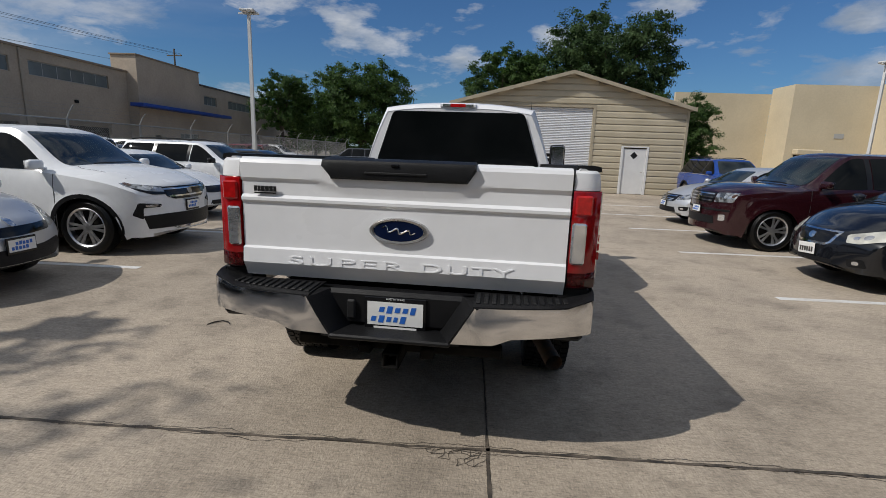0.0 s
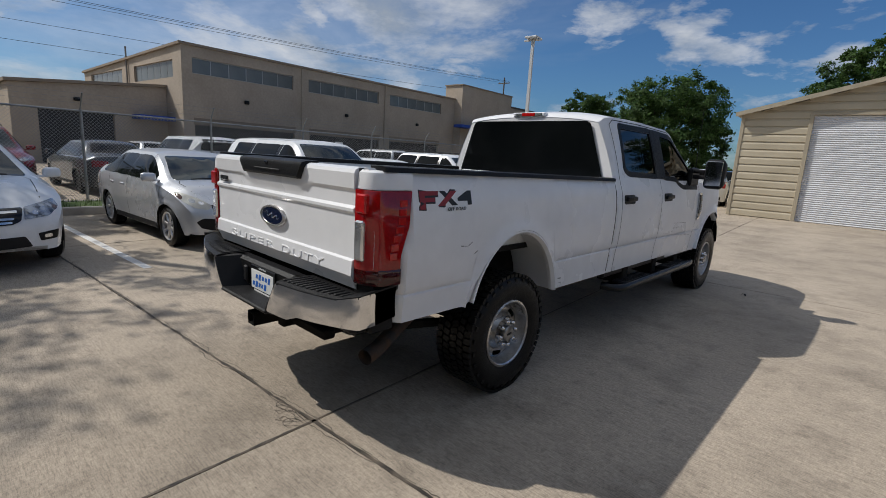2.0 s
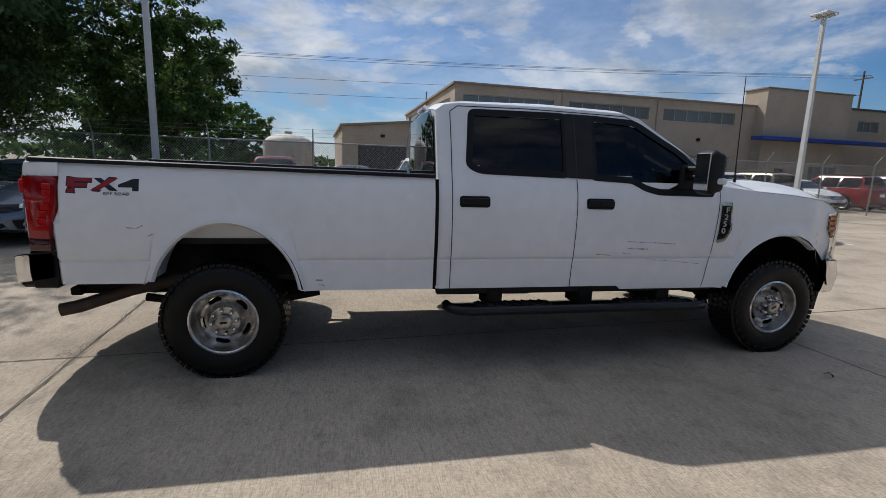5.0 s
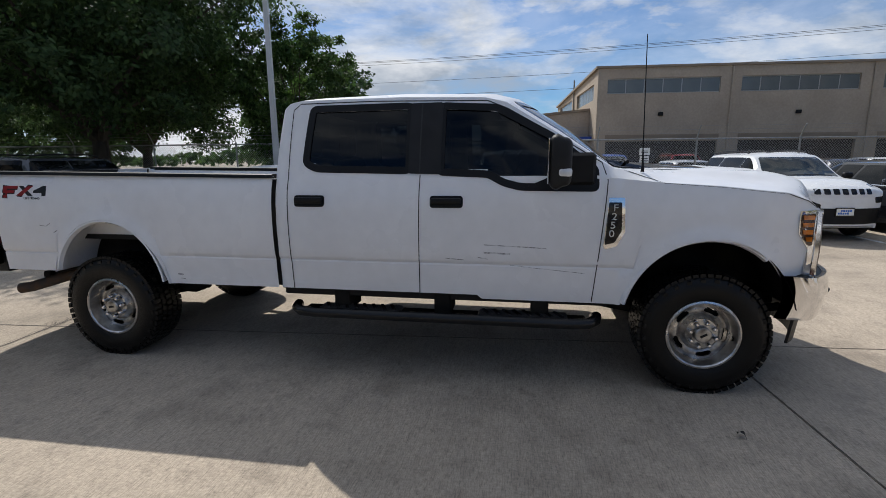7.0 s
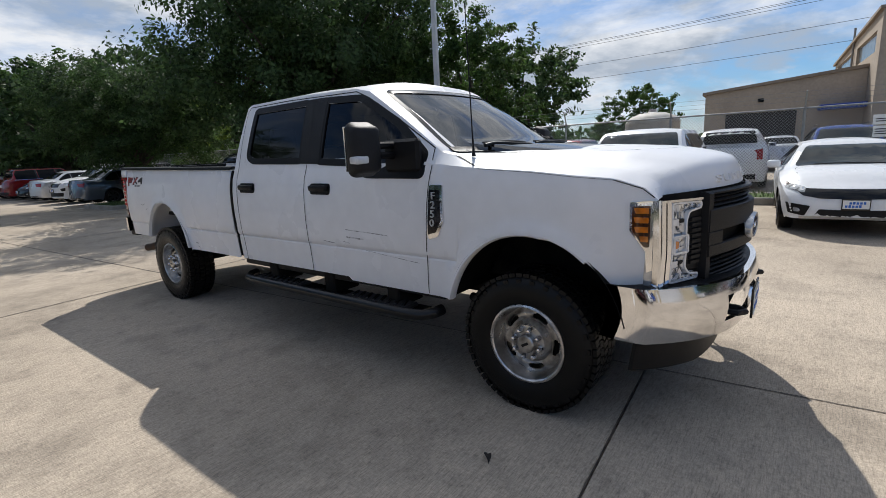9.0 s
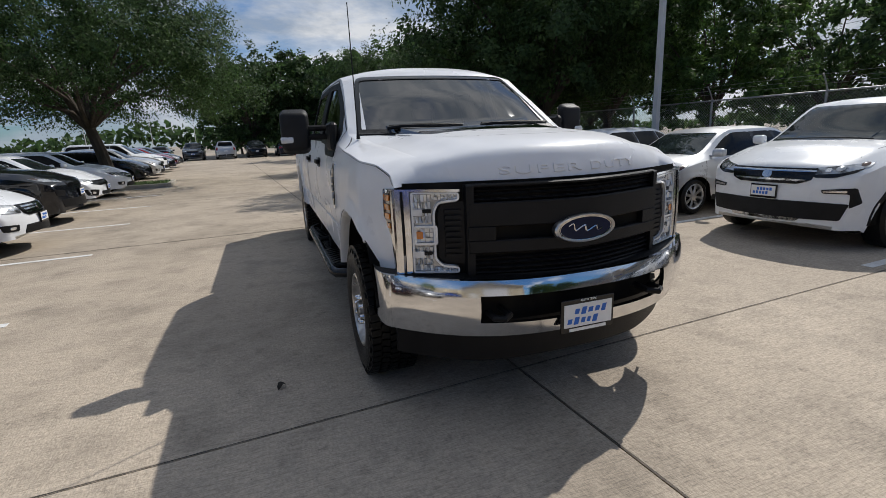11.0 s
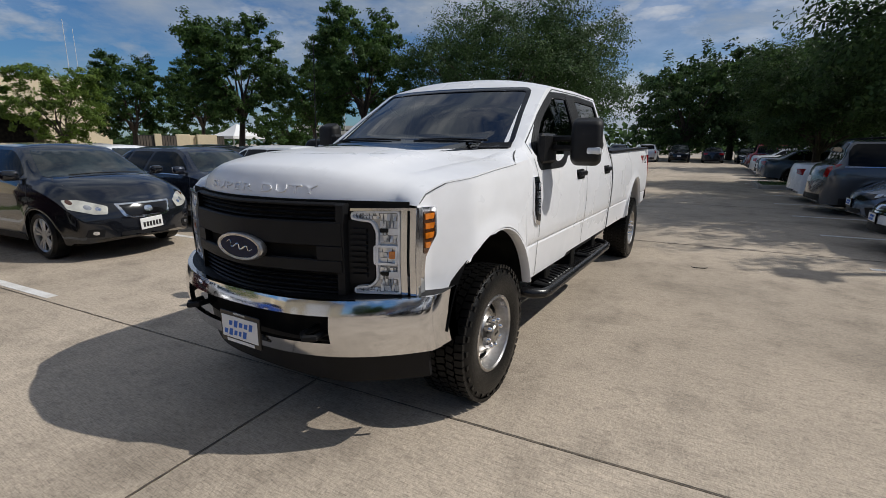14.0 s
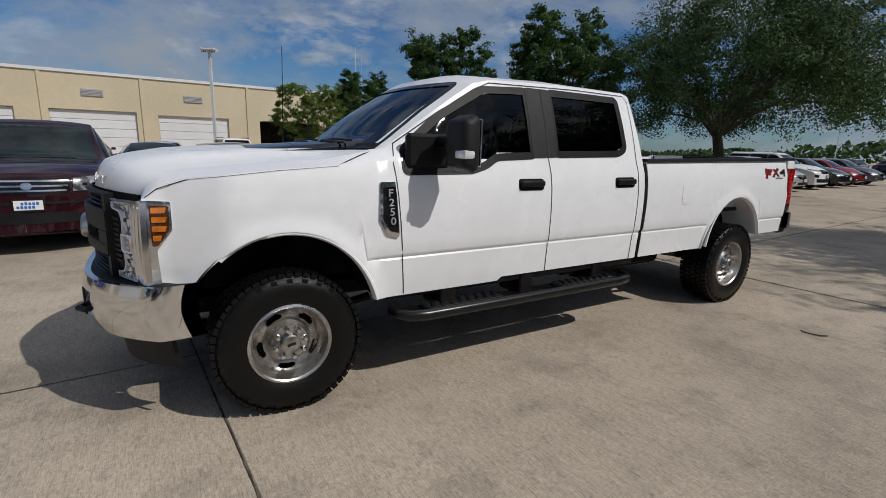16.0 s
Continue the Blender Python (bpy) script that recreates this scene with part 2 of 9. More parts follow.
def thing(name, label, category, m=None, group="", kind=""):
    ob = new(name)
    ob.empty_display_size = 0.2
    if m is not None:
        ob.matrix_world = m
    return tagged(ob, label, category, group, kind)


def part(name, bm, material, parent=None, label="", smooth=35, at=None, facing=None):
    me = bpy.data.meshes.new(name)
    bmesh.ops.recalc_face_normals(bm, faces=bm.faces[:])
    if facing is not None:
        for f in bm.faces:
            f.normal_update()
        if sum((f.normal * f.calc_area() for f in bm.faces), Vector()).dot(Vector(facing)) < 0:
            bmesh.ops.reverse_faces(bm, faces=bm.faces[:])
    bm.to_mesh(me)
    bm.free()
    me.materials.append(material)
    if smooth:
        for p in me.polygons:
            p.use_smooth = True
        me.set_sharp_from_angle(angle=radians(smooth))
    ob = new(name, me)
    if at is not None:
        ob.matrix_basis = at
    if parent is not None:
        ob.parent = parent
    if label:
        ob["label"] = label
    return ob


def box(bm, x0, x1, y0, y1, z0, z1, bevel=0.0, m=None, segments=1):
    r = bmesh.ops.create_cube(bm, size=1.0)
    vs = r["verts"]
    for v in vs:
        v.co = Vector(((x0 + x1) / 2 + v.co.x * (x1 - x0), (y0 + y1) / 2 + v.co.y * (y1 - y0), (z0 + z1) / 2 + v.co.z * (z1 - z0)))
    es = list({e for v in vs for e in v.link_edges})
    if bevel:
        rb = bmesh.ops.bevel(bm, geom=es, offset=bevel, segments=segments, affect="EDGES", profile=0.5)
        vs = list({v for f in rb["faces"] for v in f.verts} | {v for v in vs if v.is_valid})
    if m is not None:
        for v in vs:
            v.co = m @ v.co
    return vs


def boxmesh(x0, x1, y0, y1, z0, z1, bevel=0.0, m=None, segments=1):
    bm = bmesh.new()
    box(bm, x0, x1, y0, y1, z0, z1, bevel, m, segments)
    return bm


def rings(bm, pts, closed=True, cap0=True, cap1=True):
    """Skin a list of rings of points."""
    vs = [[bm.verts.new(p) for p in ring] for ring in pts]
    n = len(pts[0])
    for a, b in zip(vs, vs[1:]):
        for i in range(n if closed else n - 1):
            j = (i + 1) % n
            try:
                bm.faces.new((a[i], a[j], b[j], b[i]))
            except ValueError:
                pass
    if cap0:
        bm.faces.new(list(reversed(vs[0])))
    if cap1:
        bm.faces.new(vs[-1])
    return vs


def tube(bm, path, radius, n=8, caps=True):
    path = [Vector(p) for p in path]
    rad = radius if isinstance(radius, (list, tuple)) else [radius] * len(path)
    out = []
    side = None
    for i, p in enumerate(path):
        d = (path[min(i + 1, len(path) - 1)] - path[max(i - 1, 0)]).normalized()
        if side is None:
            side = d.orthogonal().normalized()
        side = (side - d * side.dot(d)).normalized()
        up = d.cross(side)
        out.append([p + (side * math.cos(a) + up * math.sin(a)) * rad[i] for a in (2 * math.pi * k / n for k in range(n))])
    rings(bm, out, True, caps, caps)


def lathe_x(bm, profile, n=48, closed=True):
    """Turn a closed or open profile of (x, radius) about the x axis."""
    vs = []
    for k in range(n):
        a = 2 * math.pi * k / n
        vs.append([bm.verts.new((x, r * math.cos(a), r * math.sin(a))) for x, r in profile])
    m = len(profile)
    for k in range(n):
        a, b = vs[k], vs[(k + 1) % n]
        for i in range(m if closed else m - 1):
            j = (i + 1) % m
            bm.faces.new((a[i], a[j], b[j], b[i]))


def rounded(points, radius=0.02, n=3):
    """A polygon with its corners rounded."""
    out = []
    m = len(points)
    for i in range(m):
        p, a, b = Vector(points[i]), Vector(points[i - 1]), Vector(points[(i + 1) % m])
        da, db = (a - p), (b - p)
        r = min(radius, da.length * 0.45, db.length * 0.45)
        s, e = p + da.normalized() * r, p + db.normalized() * r
        for k in range(n + 1):
            t = k / n
            out.append(tuple(s * (1 - t) ** 2 + p * 2 * t * (1 - t) + e * t * t))
    return out


def flat_fill(poly, step):
    """A finely cut flat bmesh over a polygon of 2D points (x, y in the plane)."""
    bm = bmesh.new()
    f = bm.faces.new([bm.verts.new((x, y, 0)) for x, y in poly])
    f.normal_update()
    bmesh.ops.triangulate(bm, faces=[f])
    for _ in range(7):
        es = [e for e in bm.edges if e.calc_length() > step]
        if not es:
            break
        bmesh.ops.subdivide_edges(bm, edges=es, cuts=1)
        bmesh.ops.triangulate(bm, faces=[f for f in bm.faces if len(f.verts) > 3])
    return bm


AXES = {"+x": ((1, 0, 0), lambda u, v: (9, u, v)), "-x": ((-1, 0, 0), lambda u, v: (-9, u, v)),
        "+y": ((0, 1, 0), lambda u, v: (u, 15, v)), "-y": ((0, -1, 0), lambda u, v: (u, -15, v)),
        "+z": ((0, 0, 1), lambda u, v: (u, v, 9))}


def cast(tree, axis, u, v):
    way, org = AXES[axis]
    hit = tree.ray_cast(Vector(org(u, v)), -Vector(way))
    return hit[0]


def patch(tree, poly, axis, proud=0.006, depth=0.02, step=0.08, rim=0.0):
    """A raised piece that follows the surface in the tree over a polygon seen along an axis."""
    way = Vector(AXES[axis][0])
    bm = flat_fill(poly, step)
    keep = {}
    for v in bm.verts:
        hit = cast(tree, axis, v.co.x, v.co.y)
        keep[v] = hit
    bad = [v for v in bm.verts if keep[v] is None]
    good = [v for v in bm.verts if keep[v] is not None]
    if not good:
        return bm
    for v in bad:
        near = min(good, key=lambda g: (g.co - v.co).length)
        w = AXES[axis][1](v.co.x, v.co.y)
        k = keep[near]
        if axis[1] == "x":
            keep[v] = Vector((k.x, w[1], w[2]))
        elif axis[1] == "y":
            keep[v] = Vector((w[0], k.y, w[2]))
        else:
            keep[v] = Vector((w[0], w[1], k.z))
    for v in list(bm.verts):
        v.co = keep[v] + way * proud
    if depth:
        edges = [e for e in bm.edges if e.is_boundary]
        r = bmesh.ops.extrude_edge_only(bm, edges=edges)
        for g in r["geom"]:
            if isinstance(g, bmesh.types.BMVert):
                g.co -= way * depth
    return bm


def strip_poly(pts, w):
    """A thin polygon along a 2D polyline."""
    pts = [Vector(p) for p in pts]
    left, right = [], []
    for i, p in enumerate(pts):
        d = (pts[min(i + 1, len(pts) - 1)] - pts[max(i - 1, 0)]).normalized()
        n = Vector((-d.y, d.x)) * w / 2
        left.append(tuple(p + n))
        right.append(tuple(p - n))
    return left + right[::-1]


def ell(cx, cz, a, b, n=28, p=2.0):
    out = []
    for k in range(n):
        t = 2 * math.pi * k / n
        c, s = math.cos(t), math.sin(t)
        out.append((cx + a * math.copysign(abs(c) ** (2 / p), c), cz + b * math.copysign(abs(s) ** (2 / p), s)))
    return out


def lerp_table(table, y):
    """Smooth interpolation in a table of (y, value)."""
    if y <= table[0][0]:
        return table[0][1]
    for (a, va), (b, vb) in zip(table, table[1:]):
        if y <= b:
            t = (y - a) / (b - a)
            return va + (vb - va) * t
    return table[-1][1]


def sheet(us, vs, fn, hole=None, thick=None):
    """A sheet over u and v with an optional hole, thickened by the vector thick."""
    bm = bmesh.new()
    g = [[bm.verts.new(fn(u, v)) for v in vs] for u in us]
    for i in range(len(us) - 1):
        for j in range(len(vs) - 1):
            if hole and hole((us[i] + us[i + 1]) / 2, (vs[j] + vs[j + 1]) / 2):
                continue
            bm.faces.new((g[i][j], g[i + 1][j], g[i + 1][j + 1], g[i][j + 1]))
    loose = [v for v in bm.verts if not v.link_faces]
    bmesh.ops.delete(bm, geom=loose, context="VERTS")
    if thick is not None:
        r = bmesh.ops.extrude_face_region(bm, geom=bm.faces[:])
        for q in r["geom"]:
            if isinstance(q, bmesh.types.BMVert):
                q.co += Vector(thick)
    return bm


def spaced(a, b, n):
    return [a + (b - a) * i / n for i in range(n + 1)]


def words(text, size, depth, m, material, parent, name="lettering", label="", spacing=1.0):
    c = bpy.data.curves.new(name, "FONT")
    c.body, c.size, c.extrude, c.align_x, c.align_y, c.space_character = text, size, depth, "CENTER", "CENTER", spacing
    tmp = bpy.data.objects.new("tmp", c)
    scene.collection.objects.link(tmp)
    bpy.context.view_layer.update()
    me = bpy.data.meshes.new_from_object(tmp.evaluated_get(bpy.context.evaluated_depsgraph_get()))
    bpy.data.objects.remove(tmp)
    me.transform(m)
    me.materials.clear()
    me.materials.append(material)
    ob = new(name, me)
    ob.parent = parent
    if label:
        ob["label"] = label
    return ob

# ---- ground, parking rows, kerbs ----
CONCRETE = mat("sun_bleached_concrete", (0.58, 0.485, 0.378), 0.88, second=(0.465, 0.386, 0.297), scale=0.55, spread=(0.34, 0.68), bump=0.55, bump_scale=85, grain=0.17, grain_scale=70, per_object=0.035, stretch=(1.0, 0.5, 1.0))


def add_stains(m, scale, lo, hi, dark, stretch=(1, 1, 1)):
    """Patchy darker staining over a material's colour."""
    nt = m.node_tree
    b = nt.nodes["Principled BSDF"]
    src = b.inputs["Base Color"].links[0].from_socket
    tc = nt.nodes.new("ShaderNodeTexCoord")
    n = nt.nodes.new("ShaderNodeTexNoise")
    n.inputs["Scale"].default_value, n.inputs["Detail"].default_value, n.inputs["Roughness"].default_value = scale, 9, 0.68
    mp = nt.nodes.new("ShaderNodeMapping")
    mp.inputs["Scale"].default_value = stretch
    nt.links.new(tc.outputs["Object"], mp.inputs[0])
    nt.links.new(mp.outputs[0], n.inputs["Vector"])
    r = nt.nodes.new("ShaderNodeMapRange")
    r.inputs["From Min"].default_value, r.inputs["From Max"].default_value = lo, hi
    r.inputs["To Min"].default_value, r.inputs["To Max"].default_value = 1.0, dark
    nt.links.new(n.outputs["Fac"], r.inputs["Value"])
    x = nt.nodes.new("ShaderNodeMix")
    x.data_type, x.blend_type = "RGBA", "MULTIPLY"
    x.inputs["Factor"].default_value = 1.0
    nt.links.new(src, x.inputs["A"])
    nt.links.new(r.outputs["Result"], x.inputs["B"])
    nt.links.new(x.outputs["Result"], b.inputs["Base Color"])


add_stains(CONCRETE, 1.3, 0.50, 0.70, 0.72)
add_stains(CONCRETE, 9.0, 0.58, 0.66, 0.80)
add_stains(CONCRETE, 9.0, 0.45, 0.66, 0.86, (0.35, 3.4, 1))
add_stains(CONCRETE, 48.0, 0.63, 0.69, 0.45)
# broomed grooves running across the lane
add_stains(CONCRETE, 1.0, 0.47, 0.66, 0.62, (16, 120, 1))
add_stains(CONCRETE, 1.0, 0.50, 0.68, 0.70, (34, 210, 1))
add_stains(CONCRETE, 3.2, 0.54, 0.66, 0.82)
add_stains(CONCRETE, 0.33, 0.46, 0.62, 0.80)
FAR_GROUND = mat("distant_paved_ground", (0.40, 0.345, 0.275), 0.9, second=(0.30, 0.26, 0.21), scale=0.12, bump=0.3, bump_scale=30, grain=0.15, grain_scale=12)
SEALANT = mat("black_joint_sealant", (0.034, 0.029, 0.024), 0.8, second=(0.14, 0.112, 0.085), scale=9, bump=0.5, bump_scale=70)
LINE = mat("worn_white_line_paint", (0.72, 0.71, 0.69), 0.8, second=(0.55, 0.51, 0.46), scale=3.2, spread=(0.45, 0.75), grain=0.12, grain_scale=60)
KERB = mat("kerb_concrete", (0.46, 0.42, 0.36), 0.9, second=(0.32, 0.29, 0.25), scale=2.4, bump=0.4, bump_scale=60)
GRASS = mat("mown_grass", (0.075, 0.135, 0.028), 0.9, second=(0.12, 0.16, 0.05), scale=3.5, bump=0.8, bump_scale=120, grain=0.3, grain_scale=70)
DIRT = mat("oil_stain", (0.20, 0.165, 0.13), 0.85, second=(0.30, 0.25, 0.195), scale=5)


def lot(x, y, z=0.0):
    return LOT @ Vector((x, y, z))


bm = bmesh.new()
bm.faces.new([bm.verts.new(p) for p in ((-900, -900, -0.10), (900, -900, -0.10), (900, 900, -0.10), (-900, 900, -0.10))])
tagged(part("ground", bm, FAR_GROUND, smooth=0), "pale paved ground reaching the horizon", "ground", kind="structure")
pavement = thing("pavement", "sun-bleached concrete slab pavement with dark sealed joints", "pavement", kind="structure")
JX, JY = [-42.3, -30.1, -17.9, -11.8, -5.68, 0.42, 6.52, 12.62, 24.8, 37.0], [-74.4, -56.1, -43.9, -31.7, -25.6, -19.5, -13.4, -7.33, -1.23, 4.88, 10.98, 17.08, 23.2, 35.4, 47.6, 66.0]
GAP = 0.004
for xa, xb in zip(JX, JX[1:]):
    for ya, yb in zip(JY, JY[1:]):
        part("slab", boxmesh(xa + GAP, xb - GAP, ya + GAP, yb - GAP, -0.09, 0.0, 0.006, LOT), CONCRETE, pavement, smooth=0)
rnd = random.Random(3)


def joint(points, w, jitter):
    bm = bmesh.new()
    n = max(2, int((Vector(points[1]) - Vector(points[0])).length / 0.05))
    a, b = Vector(points[0]), Vector(points[1])
    d = (b - a).normalized()
    nrm = Vector((-d.y, d.x))
    l, r, o = [], [], 0.0
    for i in range(n + 1):
        o = o * 0.8 + rnd.uniform(-jitter, jitter)
        ww = w * rnd.uniform(0.6, 1.25)
        p = a + (b - a) * i / n + nrm * o
        l.append(bm.verts.new(lot(*(p + nrm * ww), 0.0025)))
        r.append(bm.verts.new(lot(*(p - nrm * ww), 0.0025)))
    for i in range(n):
        bm.faces.new((l[i], r[i], r[i + 1], l[i + 1]))
    return bm


for y in JY[4:12]:
    part("joint_filler", joint(((-11.8, y), (12.6, y)), 0.0042 if y > 0 else 0.011, 0.0015 if y > 0 else 0.0045), SEALANT, pavement, smooth=0)
for x in JX[3:8]:
    part("joint_filler", joint(((x, -31.7), (x, -1.2)), 0.0095, 0.002), SEALANT, pavement, smooth=0)
    part("joint_filler", joint(((x, -1.2), (x, 17.1)), 0.0048, 0.0015), SEALANT, pavement, smooth=0)
# wandering hairline cracks along the joint behind the truck, and a crazed corner at the crossing


def crack(points, w):
    bm = bmesh.new()
    l, r = [], []
    for i, p in enumerate(points):
        d = (Vector(points[min(i + 1, len(points) - 1)]) - Vector(points[max(i - 1, 0)])).normalized()
        ww = w * rnd.uniform(0.5, 1.3)
        l.append(bm.verts.new(lot(p[0] - d.y * ww, p[1] + d.x * ww, 0.0028)))
        r.append(bm.verts.new(lot(p[0] + d.y * ww, p[1] - d.x * ww, 0.0028)))
    for i in range(len(points) - 1):
        bm.faces.new((l[i], r[i], r[i + 1], l[i + 1]))
    return bm


for side, x in ((-1, -11.0), (1, -10.7)):
    while x < 9.0:
        run = rnd.uniform(0.22, 0.8)
        n = int(run / 0.028)
        wob, o, bow = [], 0.0, rnd.uniform(0.008, 0.032)
        for i in range(n + 1):
            o = 0.75 * o + rnd.uniform(-0.010, 0.010)
            wob.append((x + run * i / n, -1.23 + side * (0.009 + bow * math.sin(math.pi * i / n)) + o))
        part("crack", crack(wob, 0.0021), SEALANT, pavement, smooth=0)
        x += run * rnd.uniform(0.7, 1.5)
nodes = {}
for i in range(8):
    for j in range(4):
        nodes[i, j] = (0.425 - 0.046 * i - 0.012 * j + rnd.uniform(-0.016, 0.016), -1.240 - 0.042 * j + rnd.uniform(-0.014, 0.014))
for (i, j), p in nodes.items():
    for q in ((i + 1, j), (i, j + 1), (i + 1, j + 1)):
        if q in nodes and q[0] * 0.5 + q[1] < 4.6 and rnd.random() < (0.85 if q != (i + 1, j + 1) else 0.3):
            e = nodes[q]
            mid = ((p[0] + e[0]) / 2 + rnd.uniform(-0.008, 0.008), (p[1] + e[1]) / 2 + rnd.uniform(-0.008, 0.008))
            part("crack", crack([p, mid, e], 0.0017), SEALANT, pavement, smooth=0)
lines = thing("parking_lines", "worn white painted parking bay lines", "parking lines", kind="structure")
RIGHT_LINES = [4.79 + 2.72 * i for i in range(4)] + [2.09, -0.865, -3.84, -6.85, -9.85, -12.85]
LEFT_LINES = [-0.63 + 2.68 * i for i in range(-7, 6)]
for y in RIGHT_LINES:
    part("line", boxmesh(3.92, 9.45, y - 0.05, y + 0.05, 0.0, 0.0035, 0.0, LOT), LINE, lines, smooth=0)
for y in LEFT_LINES:
    part("line", boxmesh(-8.85, -3.83, y - 0.05, y + 0.05, 0.0, 0.0035, 0.0, LOT), LINE, lines, smooth=0)


def strip(name, x0, x1, y0, y1):
    bm = bmesh.new()
    for a, b, c, d in ((x0, x0 + 0.16, y0, y1), (x1 - 0.16, x1, y0, y1), (x0 + 0.16, x1 - 0.16, y0, y0 + 0.16), (x0 + 0.16, x1 - 0.16, y1 - 0.16, y1)):
        box(bm, a, b, c, d, -0.05, 0.15, 0.02, LOT)
    k = part(name, bm, KERB)
    tagged(k, "pale concrete kerb round a grass strip", "kerb", kind="structure")
    bm = bmesh.new()
    nx, ny = max(2, int((x1 - x0) / 0.25)), max(2, int((y1 - y0) / 0.5))
    g = [[bm.verts.new(lot(x0 + 0.15 + (x1 - x0 - 0.3) * i / nx, y0 + 0.15 + (y1 - y0 - 0.3) * j / ny, 0.12 + 0.05 * math.sin(math.pi * i / nx) + rnd.uniform(-0.012, 0.012))) for j in range(ny + 1)] for i in range(nx + 1)]
    for i in range(nx):
        for j in range(ny):
            bm.faces.new((g[i][j], g[i + 1][j], g[i + 1][j + 1], g[i][j + 1]))
    t = part("grass_bed", bm, GRASS)
    tagged(t, "short mown green grass inside the kerb", "grass", kind="structure")
    # blades
    bm = bmesh.new()
    count = min(9000, int((x1 - x0) * (y1 - y0) * 160))
    for _ in range(count):
        x, y = rnd.uniform(x0 + 0.17, x1 - 0.17), rnd.uniform(y0 + 0.17, y1 - 0.17)
        a, h = rnd.uniform(0, 6.28), rnd.uniform(0.04, 0.10)
        p = lot(x, y, 0.12)
        w = Vector((math.cos(a), math.sin(a), 0)) * 0.008
        tip = Vector((rnd.uniform(-0.03, 0.03), rnd.uniform(-0.03, 0.03), h + 0.04))
        bm.faces.new((bm.verts.new(p - w), bm.verts.new(p + w), bm.verts.new(p + tip)))
    gb = part("grass_blades", bm, GRASS, smooth=0)
    tagged(gb, "fine green grass blades on the kerbed strip", "grass", kind="stuff")


strip("kerb_west", -10.35, -8.95, -1.9, 17.0)
strip("kerb_southwest", -10.35, -8.95, -30.0, -3.0)
strip("kerb_east", 9.5, 10.9, -8.5, 15.5)
strip("kerb_island", 4.0, 9.4, -15.0, -12.95)
strip("kerb_island_west", -8.8, -4.0, -16.4, -14.0)
# one dark leaf, a curled twig and small oil marks near the truck
for x, y, r in ((0.9, 12.5, 0.4), (-5.0, 2.6, 0.22), (2.2, 9.0, 0.35), (-2.6, 7.0, 0.25)):
    poly = [(x + r * (1 + 0.25 * math.sin(3 * a + x)) * math.cos(a), y + 0.7 * r * (1 + 0.25 * math.cos(2 * a)) * math.sin(a)) for a in spaced(0, 2 * math.pi, 18)[:-1]]
    if x < -4:
        bm = bmesh.new()
        bm.faces.new([bm.verts.new((px, py, 0.002)) for px, py in poly])
        part("stain", bm, DIRT, pavement, smooth=0)
LEAF_DARK = mat("dry_dark_leaf", (0.03, 0.024, 0.018), 0.8, vary=0.4, scale=40)
bm = bmesh.new()
n = 12
rows = []
for i in range(n + 1):
    t = i / n
    w = 0.016 * math.sin(math.pi * min(1, t * 1.05)) + 0.003
    c = Vector((1.495 + 0.048 * t, 4.515 + 0.03 * t, 0.008 + 0.018 * math.sin(3 * t)))
    d = Vector((-0.5, 0.86, 0))
    rows.append([c + d * w + Vector((0, 0, 0.012 * math.sin(5 * t))), c + Vector((0, 0, 0.006)), c - d * w + Vector((0, 0, 0.014))])
rings(bm, rows, closed=False, cap0=False, cap1=False)
tagged(part("dry_leaf", bm, LEAF_DARK), "small dark curled dry leaf lying on the concrete", "leaf")
bm = bmesh.new()
tube(bm, [(-1.99, 0.16, 0.006), (-1.96, 0.22, 0.008), (-1.90, 0.26, 0.012), (-1.84, 0.25, 0.008), (-1.81, 0.21, 0.006)], [0.004, 0.006, 0.006, 0.005, 0.003], 6)
tagged(part("twig", bm, LEAF_DARK), "thin curved dark twig lying on the concrete", "twig")

# ---- walls with openings ----


def walled(bm, u0, u1, z0, z1, openings, depth, place):
    """A wall in its own plane (u along, z up, depth back) with rectangular openings."""
    xs = sorted({u0, u1, *[o[0] for o in openings], *[o[1] for o in openings]})
    zs = sorted({z0, z1, *[o[2] for o in openings], *[o[3] for o in openings]})
    xs = [x for x in xs if u0 <= x <= u1]
    zs = [z for z in zs if z0 <= z <= z1]
    for a, b in zip(zs, zs[1:]):
        run = None
        for c, d in zip(xs, xs[1:]):
            void = any(o[0] <= (c + d) / 2 <= o[1] and o[2] <= (a + b) / 2 <= o[3] for o in openings)
            if void:
                if run:
                    box(bm, run[0], run[1], 0, depth, a, b, 0, place)
                run = None
            else:
                run = (run[0] if run else c, d)
        if run:
            box(bm, run[0], run[1], 0, depth, a, b, 0, place)


# ---- the metal shed ----
SIDING = mat("cream_metal_siding", (0.52, 0.455, 0.335), 0.5, second=(0.46, 0.40, 0.29), scale=1.2, bump=0.08, bump_scale=40, per_object=0.04)
SHED_TRIM = mat("tan_trim_paint", (0.43, 0.37, 0.27), 0.5, vary=0.15, scale=3)
ROLL = mat("white_roller_slats", (0.74, 0.75, 0.77), 0.42, vary=0.08, scale=2.5, per_object=0.04)
DOOR_WHITE = mat("white_door_paint", (0.76, 0.76, 0.75), 0.4, vary=0.08, scale=2.5)
SHED = LOT @ Matrix.Translation((1.49, 18.49, 0))
shed = thing("metal_shed", "cream metal-sided shed with gable roof, roller door and white door", "shed")
SU0, SU1, SEAVE, SPEAK, SPU = -2.11, 8.05, 3.72, 5.08, 2.97


def gable(u):
    return SEAVE + (SPEAK - SEAVE) * (1 - abs(u - SPU) / (SU1 - SPU))


